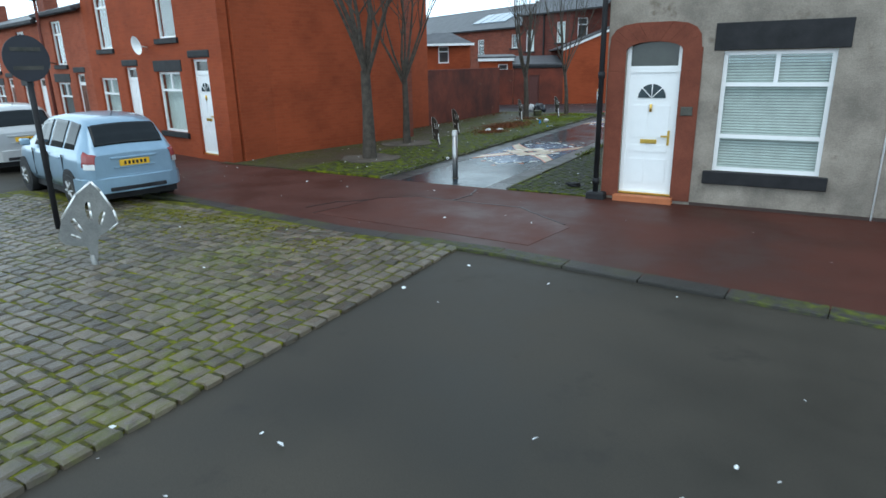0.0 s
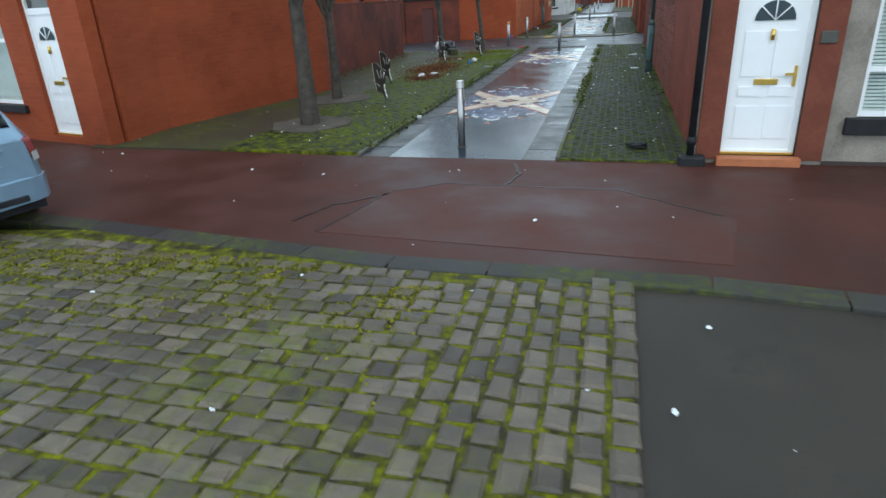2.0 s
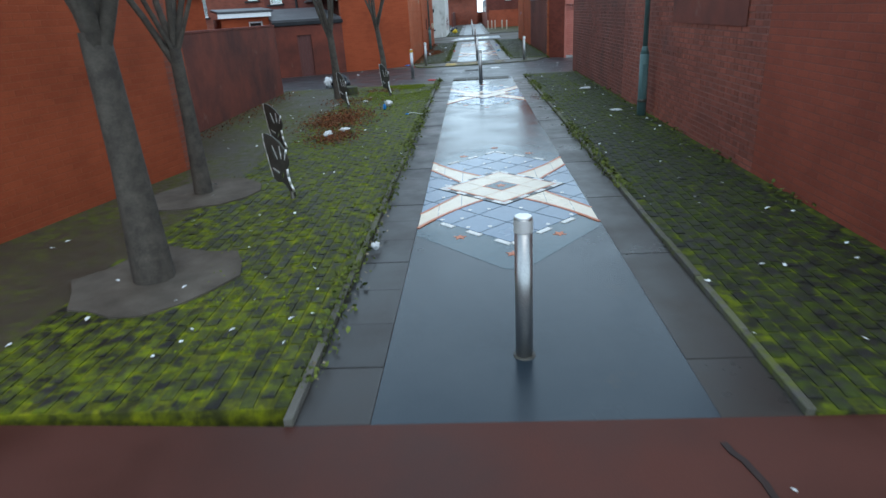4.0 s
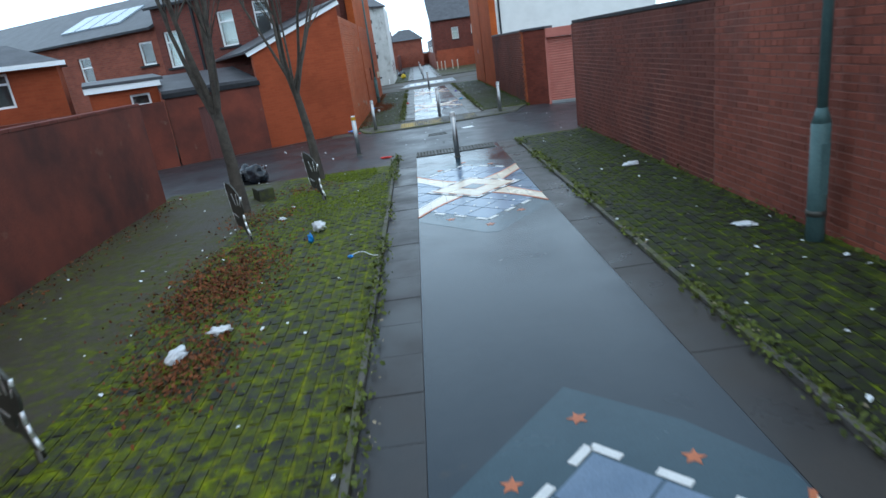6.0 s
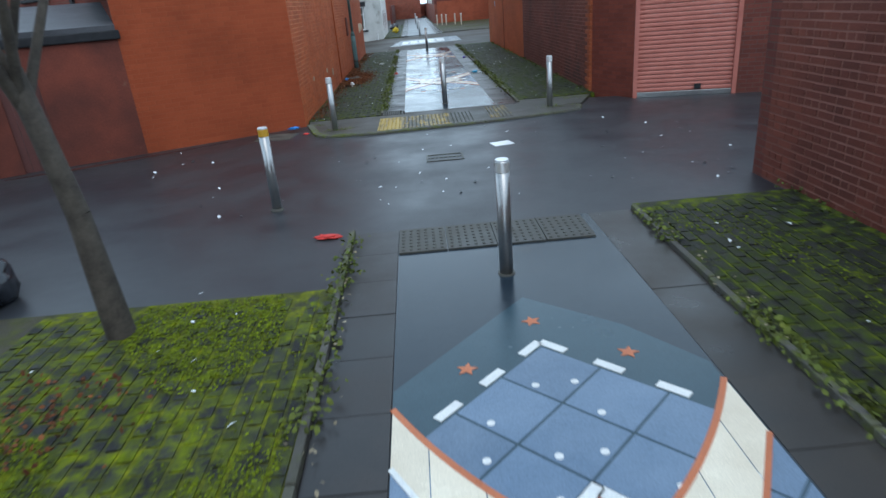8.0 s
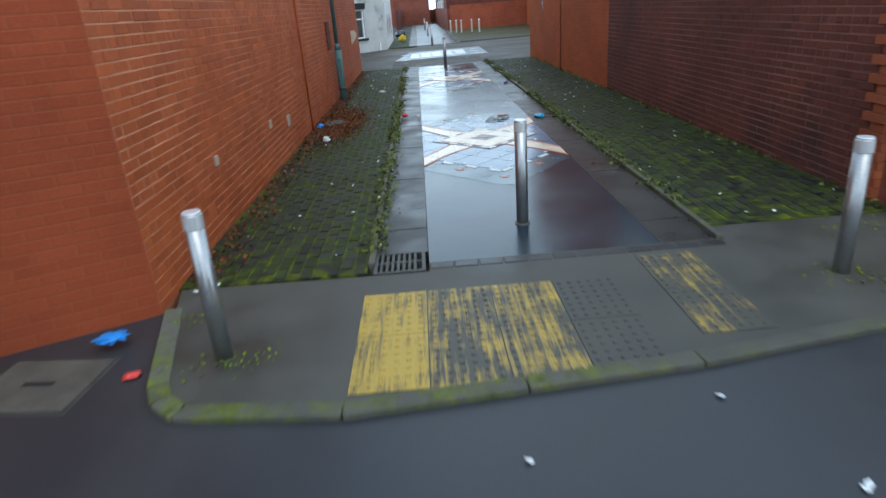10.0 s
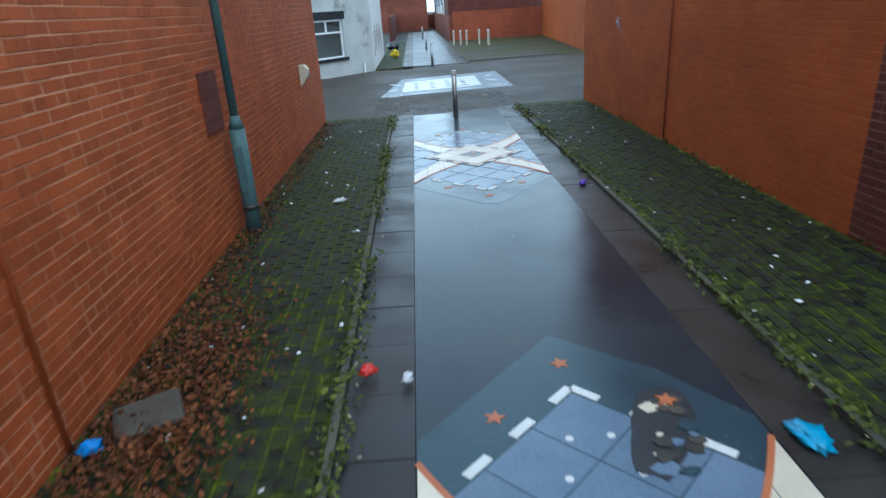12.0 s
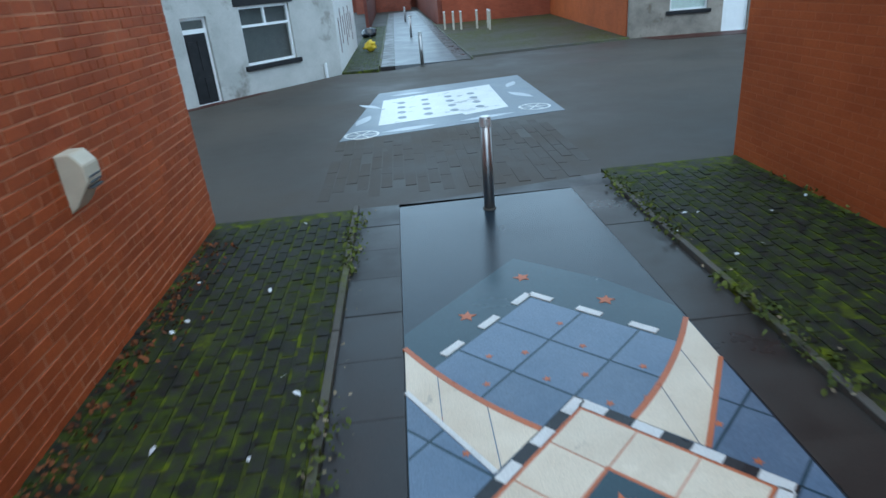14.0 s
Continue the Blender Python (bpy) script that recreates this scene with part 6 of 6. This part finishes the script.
    outer = [(0.5, -0.905), (0.16, -0.86), (0.03, -0.76)] + ring + [(0.03, 0.76), (0.16, 0.86), (0.5, 0.905)]
    inner = [(0.5, -0.8), (0.25, -0.7), (0.25, 0.7), (0.5, 0.8)]
    bumper = prism(outer[::-1] + inner, 0.3, 0.6)
    top = [e for e in bumper.edges if e.calc_length() > 0.05 and all(v.co.z > 0.5 for v in e.verts)]
    bmesh.ops.bevel(bumper, geom=top, offset=0.04, segments=3, affect='EDGES')
    bm.free()
    part("bumper", bumper, paint, o)
    part("bumper_strip", boxes((-0.082, -0.05, -0.5, 0.5, 0.33, 0.4), bevel=0.012), BLACK, o, "dark lower bumper strip")
    plate = part("number_plate", boxes((-0.035, 0.0, -0.26, 0.26, 0.76, 0.87), bevel=0.004), plain("yellow plate", (0.75, 0.42, 0.02), 0.4), o, "yellow rear plate with plain dark bars")
    for k in range(6):
        part("plate_bar", boxes((-0.038, -0.034, -0.2 + k * 0.07, -0.16 + k * 0.07, 0.785, 0.845)), BLACK, plate)
    part("plate_surround", boxes((-0.022, 0.01, -0.36, 0.36, 0.73, 0.75), bevel=0.006), paint, o)
    part("boot_handle", boxes((-0.03, 0.01, -0.4, 0.4, 0.89, 0.925), bevel=0.01), paint, o)
    part("underbody", boxes((0.15, 4.2, -0.78, 0.78, 0.16, 0.34)), BLACK, o)
    bm = bmesh.new()
    tube(bm, (0.2, 0.0, 1.27), (0.13, 0.32, 1.2), 0.008, 0.006, 6)
    part("rear_wiper", bm, BLACK, o)
    bm = bmesh.new()
    tube(bm, (0.75, 0, 1.6), (0.6, 0, 1.78), 0.006, 0.004, 6)
    part("aerial", bm, BLACK, o)
    return o


def car_paint(name, c):
    m, nt, b = nodes_of(name, 0.3, 0.35)
    nt.links.new(mix(nt, 1.0, c, ramp(nt, noise_tex(nt, 5, 3), [(0.2, (0.9,) * 3), (0.8, (1.06,) * 3)]), "MULTIPLY"), b.inputs["Base Color"])
    b.inputs["Coat Weight"].default_value = 0.6
    return m


TAIL = plain("tail light red", (0.3, 0.05, 0.05), 0.15)
ct = 167
car("light blue people carrier parked at the kerb", -3.0, -7.05, ct, car_paint("light blue car paint", (0.24, 0.36, 0.47)), TAIL)
car("silver hatchback parked at the kerb", -8.9, -5.75, ct, car_paint("silver car paint", (0.5, 0.5, 0.5)), TAIL)

o = thing("road_sign", "round road sign seen from behind on a black pole", "road sign", "", Matrix.Translation((-2.55, -8.75, 0)))
bm = bmesh.new()
tube(bm, (0, 0, -0.2), (0.05, 0, 2.75), 0.04, 0.04, 12)
part("pole", bm, BLACK, o)
bm = bmesh.new()
tube(bm, (0.08, 0, 2.45), (0.095, 0.0, 2.45), 0.31, 0.31, 28)
part("disc", bm, plain("dark sign back", (0.022, 0.025, 0.035), 0.5), o, "dark round sign back")
part("clip", boxes((0.04, 0.1, -0.2, 0.2, 2.55, 2.6)), PLATE, o)
part("clip", boxes((0.04, 0.1, -0.2, 0.2, 2.3, 2.35)), PLATE, o)
o = thing("street_lamp", "tall dark street lamp against the terrace", "street lamp", "", Matrix.Translation((-15.8, -1.2, 0)))
bm = bmesh.new()
tube(bm, (0, 0, -0.2), (0, 0, 4.6), 0.06, 0.045, 10)
part("column", bm, DARKBRICK, o)
part("lantern", boxes((-0.1, 0.1, -0.8, 0.1, 4.55, 4.68), bevel=0.03), BLACK, o)


# ---- rubbish, stone and small litter ----
def crumple(name, label, x, y, z, size, mat, seed, cat="litter", flat=1.0, sub=3, group="litter"):
    rng = random.Random(seed)
    bm = bmesh.new()
    bmesh.ops.create_icosphere(bm, subdivisions=sub, radius=1.0)
    off = rng.uniform(0, 50)
    for v in bm.verts:
        d = (0.85 + 0.3 * noise.noise(v.co * 1.3 + Vector((off, 0, 0))) if mat is BIN else 0.8 + 0.65 * noise.noise(v.co * 2.3 + Vector((off, 0, 0)))) + 0.14 * noise.noise(v.co * 5 + Vector((0, off, 0)))
        v.co = Vector((v.co.x * size[0] * d, v.co.y * size[1] * d, max(v.co.z, -0.7) * size[2] * d))
    lo = min(v.co.z for v in bm.verts)
    for v in bm.verts:
        v.co.z -= lo
    bmesh.ops.rotate(bm, matrix=Matrix.Rotation(rng.uniform(0, 6.28), 3, 'Z'), verts=bm.verts)
    for f in bm.faces:
        f.smooth = True
    ob = part(name, bm, mat)
    ob.location = (x, y, z)
    return tagged(ob, label, cat, group)


BIN = plain("black bin-bag plastic", (0.018, 0.02, 0.026), 0.25)
PAPER = plain("white litter", (0.72, 0.74, 0.76), 0.6)
for x, y, s, k in ((-3.6, 14.35, (0.34, 0.3, 0.27), 1), (-3.9, 14.65, (0.28, 0.27, 0.25), 2)):
    crumple("rubbish_bag", "full black plastic rubbish bag on the lane edge", x, y, -0.02, s, BIN, k, "rubbish bag", sub=3, group="rubbish bags")
crumple("plastic_sack", "white plastic sack leaning on black rubbish bags", -4.08, 14.35, -0.02, (0.13, 0.13, 0.24), PAPER, 5, "sack", sub=3, group="rubbish bags")
bm = bmesh.new()
box(bm, -0.15, 0.15, -0.24, 0.24, -0.05, 0.22, None, 0.02)
bmesh.ops.rotate(bm, matrix=Matrix.Rotation(0.5, 3, 'Z'), verts=bm.verts)
ob = part("stone_block", bm, KERB_D)
ob.location = (-2.95, 12.2, 0.03)
tagged(ob, "loose mossy stone block lying on the verge", "stone")
BLUEP = plain("blue litter plastic", (0.02, 0.25, 0.7), 0.3)
REDP = plain("red litter plastic", (0.7, 0.05, 0.04), 0.35)
for n, (nm, lab, x, y, s, mt) in enumerate((
        ("plastic_bag", "crumpled white plastic bag lying in moss", -1.45, 9.2, (0.14, 0.1, 0.09), PAPER),
        ("plastic_bag", "crumpled white plastic bag lying in moss", -2.16, 5.5, (0.14, 0.08, 0.07), PAPER),
        ("paper_scrap", "folded white paper scrap on the paving", -1.92, 5.95, (0.12, 0.06, 0.05), PAPER),
        ("drinks_can", "small blue and white drinks can on moss", -1.47, 8.6, (0.04, 0.04, 0.08), BLUEP),
        ("bottle_top", "bright blue plastic scrap on mossy paving", -0.85, 7.75, (0.04, 0.035, 0.02), BLUEP),
        ("red_packet", "flat red packet at the lane edge", -0.74, 15.2, (0.16, 0.05, 0.03), REDP),
        ("paper_scrap", "white paper scrap on mossy paving", -2.2, 10.2, (0.09, 0.06, 0.03), PAPER),
        ("paper_scrap", "torn white paper on dark paving", 3.6, 6.9, (0.16, 0.1, 0.02), PAPER),
        ("paper_scrap", "torn white paper on mossy paving", 3.6, 10.6, (0.18, 0.12, 0.03), PAPER),
        ("paper_cup", "crushed white paper cup on the slab edging", -0.35, -0.6, (0.05, 0.05, 0.04), PAPER),
        ("blue_wrapper", "bright blue wrapper lying on the flags", 2.1, 28.55, (0.15, 0.1, 0.035), plain("cyan wrapper", (0.02, 0.35, 0.6), 0.3)),
        ("blue_wrapper", "dark blue wrapper lying on the lane", -2.15, 21.36, (0.12, 0.09, 0.03), BLUEP),
        ("red_packet", "small red and white packet by the kerb", -1.85, 20.95, (0.06, 0.04, 0.02), REDP),
        ("purple_can", "small purple can on the flags", 2.2, 33.6, (0.04, 0.09, 0.04), plain("purple tin", (0.16, 0.08, 0.6), 0.3)),
        ("paper_scrap", "torn white paper on mossy paving", -0.95, 33.5, (0.1, 0.07, 0.03), PAPER),
        ("plastic_bottle", "pale plastic scrap among dead leaves", -1.55, 27.6, (0.06, 0.05, 0.06), PAPER),
        ("plastic_bottle", "crushed blue plastic bottle among dead leaves", -1.82, 28.85, (0.07, 0.05, 0.06), BLUEP),
        ("red_cup", "crushed red paper cup on the slab edging", -0.31, 29.46, (0.07, 0.05, 0.04), REDP),
        ("paper_scrap", "crumpled white paper scrap on the slab edging", -0.05, 29.35, (0.06, 0.04, 0.03), PAPER),
        ("glove", "dark cloth glove lying on the verge", 3.45, -2.6, (0.16, 0.12, 0.05), BLACK),
        ("flower_bunch", "yellow flowers tied in the far verge", -0.9, 58.5, (0.25, 0.25, 0.25), plain("yellow petals", (0.7, 0.5, 0.03), 0.6)),
        ("rubbish_bag", "dark rubbish heap by the far wall", -1.2, 66, (0.4, 0.5, 0.3), BIN))):
    crumple(nm, lab, x, y, (0.03 if not (0 < x < 2.4) else 0.0) if not 15 < y < 21 else -0.02, s, mt, 40 + n)
ob = part("floor_tile", boxes((-0.16, 0.16, -0.13, 0.13, 0, 0.012), bevel=0.003), WHITE)
ob.matrix_basis = pose(1.55, 18.75, -0.02, 0, 0, 14)
tagged(ob, "clean white square tile lying on the lane", "tile", "litter")
bm = bmesh.new()
pts = [Vector((-0.85 + 0.35 * t, 7.75 + 0.12 * math.sin(5 * t), 0.05)) for t in [k / 10 for k in range(11)]]
for a, b in zip(pts, pts[1:]):
    tube(bm, a, b, 0.006, 0.006, 5)
tagged(part("string", bm, PAPER), "thin pale string trailing over the moss", "string", "litter")

# flecks, dead leaves and weeds
rng = random.Random(77)


def flecks(name, label, spots, size, mat, cat="litter", tilt=0.5):
    v, f = [], []
    for x, y, z in spots:
        s = size * rng.uniform(0.5, 1.5)
        m = Matrix.Translation((x, y, z)) @ Euler((rng.uniform(-tilt, tilt), rng.uniform(-tilt, tilt), rng.uniform(0, 6.28))).to_matrix().to_4x4()
        n = len(v)
        v += [m @ Vector(p) for p in ((-s, -s * 0.5, 0), (0, -s * 0.7, s * 0.15), (s, 0, 0), (0.1 * s, s * 0.6, s * 0.2), (-s * 0.8, s * 0.4, 0))]
        f.append((n, n + 1, n + 2, n + 3, n + 4))
    return tagged(mesh_of(name, v, f, mat), label, cat, kind="stuff")


sp = [(rng.uniform(-5.1, -0.5), rng.uniform(-3, 14), 0.05) for _ in range(130)] + [(rng.uniform(2.4, 4.0), rng.uniform(-3, 15), 0.05) for _ in range(70)]
sp += [(rng.uniform(-1.9, -0.5), rng.uniform(22, 40), 0.05) for _ in range(60)] + [(rng.uniform(2.4, 4.0), rng.uniform(22.6, 40), 0.05) for _ in range(70)]
sp += [(rng.uniform(-4, 5), rng.uniform(16, 20.3), -0.01) for _ in range(70)] + [(rng.uniform(-5, 9), rng.uniform(-13, -7), 0.0) for _ in range(60)]
sp += [(rng.uniform(-5, 9), rng.uniform(-6.5, -3.4), 0.01) for _ in range(25)]
flecks("grit", "scattered white scraps and grit", sp, 0.022, PAPER)
LEAFB = mottled("dead brown leaves", (0.09, 0.028, 0.011), (0.2, 0.068, 0.024), 0.8, 8, 60, 0.2, island=0.5)


def patch(cx, cy, rx, ry, n, z=0.05):
    return [(cx + rng.gauss(0, rx), cy + rng.gauss(0, ry), z + rng.uniform(0, 0.03)) for _ in range(n)]


sp = patch(-2.35, 7.4, 0.36, 0.8, 3600) + patch(-2.0, 5.3, 0.25, 0.35, 1100) + patch(-2.6, 10.4, 0.35, 0.4, 500) + patch(-2.1, 12.4, 0.3, 0.25, 250) + [(-5.2 + abs(rng.gauss(0, 0.3)), rng.uniform(2, 13.5), 0.05) for _ in range(900)]
sp = [p for p in sp if -5.2 < p[0] < -0.55]
flecks("dead_leaves", "drift of damp brown dead leaves on the verge", sp, 0.017, LEAFB, "leaves", 1.0)
sp = [(-1.94 + abs(rng.gauss(0, 0.16)), rng.gauss(30.2, 1.3), 0.05 + rng.uniform(0, 0.05)) for _ in range(900)] + [p for p in patch(-1.5, 29.2, 0.22, 0.85, 4200) if -1.95 < p[0]] + [(-1.94 + abs(rng.gauss(0, 0.16)), rng.uniform(22.2, 39.5), 0.04 + rng.uniform(0, 0.02)) for _ in range(2200)]
flecks("dead_leaves", "heap of brown dead leaves along the orange wall", sp, 0.017, LEAFB, "leaves", 1.1)
WEED = mottled("low weeds", (0.045, 0.065, 0.012), (0.13, 0.15, 0.03), 0.8, 6, 60, 0.2, island=0.5)
sp = []
for x0, y0, y1, n in ((-0.46, -3, 15, 1500), (2.42, 1, 15, 1500), (-0.45, 22.5, 40, 1600), (2.41, 23, 40.4, 1500), (4.05, 0, 15.5, 400), (4.02, 22.5, 40, 500)):
    for _ in range(int(n * 1.5)):
        y = rng.uniform(y0, y1)
        if noise.noise(Vector((x0 * 3, y * 0.9, 3))) > -0.22:
            sp.append((x0 + rng.gauss(0, 0.06), y, 0.02 + rng.uniform(0, 0.07)))
flecks("weeds", "small green weeds growing along the edging", sp, 0.021, WEED, "weeds", 1.0)
sp = []
for _ in range(9000):
    x, y = rng.uniform(-3.0, -0.55), rng.uniform(-2.5, 13.8)
    if noise.noise(Vector((x * 0.5, y * 0.35, 9))) > 0.02 or (y > 8 and x > -1.6):
        sp.append((x, y, 0.035 + rng.uniform(0, 0.02)))
for cx, cy, rr, n in ((-1.27, 20.98, 0.16, 110), (3.0, 21.45, 0.22, 160), (-1.7, 21.6, 0.1, 60), (3.6, 22.3, 0.2, 120)):
    sp += [(cx + rng.gauss(0, rr), cy + rng.gauss(0, rr * 0.6), 0.012 + rng.uniform(0, 0.02)) for _ in range(n)]
for _ in range(2600):
    x, y = rng.uniform(-2.4, 3.3), rng.uniform(-13, -7.15)
    if noise.noise(Vector((x * 0.9, y * 0.9, 4))) > 0.0 and x > -1.6 or y > -8.3 and x < 1:
        sp.append((x, y, 0.006))
sp += [q for q in ((rng.uniform(-2.4, -0.55), 14 - abs(rng.gauss(0, 2.6)), 0.031 + rng.uniform(0, 0.012)) for _ in range(20000)) if q[1] < 13.85 and noise.noise(Vector((q[0] * 1.1, q[1] * 0.6, 2))) > -0.15]
sp += [q for q in ((rng.uniform(2.6, 4.0), rng.uniform(3, 15), 0.031 + rng.uniform(0, 0.01)) for _ in range(7000)) if noise.noise(Vector((q[0] * 1.1, q[1] * 0.5, 6))) > 0.16]
flecks("moss_tufts", "bright green moss tufts over the verge", sp, 0.009, mottled("bright moss", (0.1, 0.13, 0.004), (0.16, 0.2, 0.006), 0.9, 4, 60, 0.2, island=0.4), "moss", 0.8)

sp = [q for q in ((rng.uniform(-4.5, 1.9), -7.05 - abs(rng.gauss(0, 0.55)), 0.006 + rng.uniform(0, 0.006)) for _ in range(15000)) if noise.noise(Vector((q[0] * 0.8, q[1] * 1.3, 8))) > -0.08 and q[1] < -6.95]
flecks("moss_mat", "yellow-green moss spread over the setts", sp, 0.013, mottled("yellow-green moss", (0.1, 0.1, 0.008), (0.19, 0.17, 0.01), 0.95, 4, 60, 0.2, island=0.4), "moss", 0.5)

bm = boxes((-0.2, 0.2, -0.17, 0.17, -0.02, 0.05), bevel=0.03)
ob = part("loose_slab", bm, SOIL)
ob.matrix_basis = pose(-1.62, 29.15, 0.04, 3, -4, 25)
tagged(ob, "flat grey broken slab lying among dead leaves", "stone")
sp = []
for x0, y0, y1 in ((-0.42, -3, 15), (2.44, 1, 15), (-0.4, 22.5, 40), (2.44, 23, 40)):
    sp += [(x0 + rng.gauss(0, 0.06), rng.uniform(y0, y1), 0.03 + rng.uniform(0, 0.02)) for _ in range(170)]
flecks("debris", "pale straw and crumbs along the edging", sp, 0.014, mottled("pale debris", (0.2, 0.16, 0.1), (0.34, 0.29, 0.2), 0.9, 6, 60, 0.2, island=0.4), "debris", 0.6)
c = thing("access_cover", "square concrete-filled access cover in the lane", "cover", "", pose(-2.42, 20.95, -0.02, 0, 0, -6))
part("frame", boxes((-0.36, 0.36, -0.3, 0.3, -0.05, 0.004), bevel=0.004), PLATE, c)
part("lid", boxes((-0.33, 0.33, -0.27, 0.27, -0.04, 0.009), bevel=0.004), SOIL, c, "pale concrete infill")
part("lifting_slot", boxes((-0.1, 0.1, -0.02, 0.02, 0.0, 0.011)), BLACK, c)
bm = bmesh.new()
for a, b in (((38.2, 1.62), (38.36, 1.88)), ((38.36, 1.88), (38.24, 1.84)), ((38.28, 1.74), (38.44, 1.84)), ((38.44, 1.84), (38.38, 1.68))):
    tube(bm, (4.078, a[0], a[1]), (4.078, b[0], b[1]), 0.009, 0.006, 6)
tagged(part("paint_scribble", bm, plain("pale scribble paint", (0.3, 0.42, 0.52), 0.7)), "pale unreadable paint scribble on the orange gable", "graffiti")
tagged(part("footway_far", prism([(-12.2, 38.8), (-3.3, 50.2), (-4.05, 50.85), (-12.6, 39.6)], -0.2, -0.006), RED), "narrow red footway before the cream house", "pavement", kind=S)
tagged(part("footway_far", prism([(8.6, 53.7), (20, 52.0), (20, 53.1), (8.3, 54.85)], -0.2, -0.006), RED), "narrow red footway before the grey house", "pavement", kind=S)
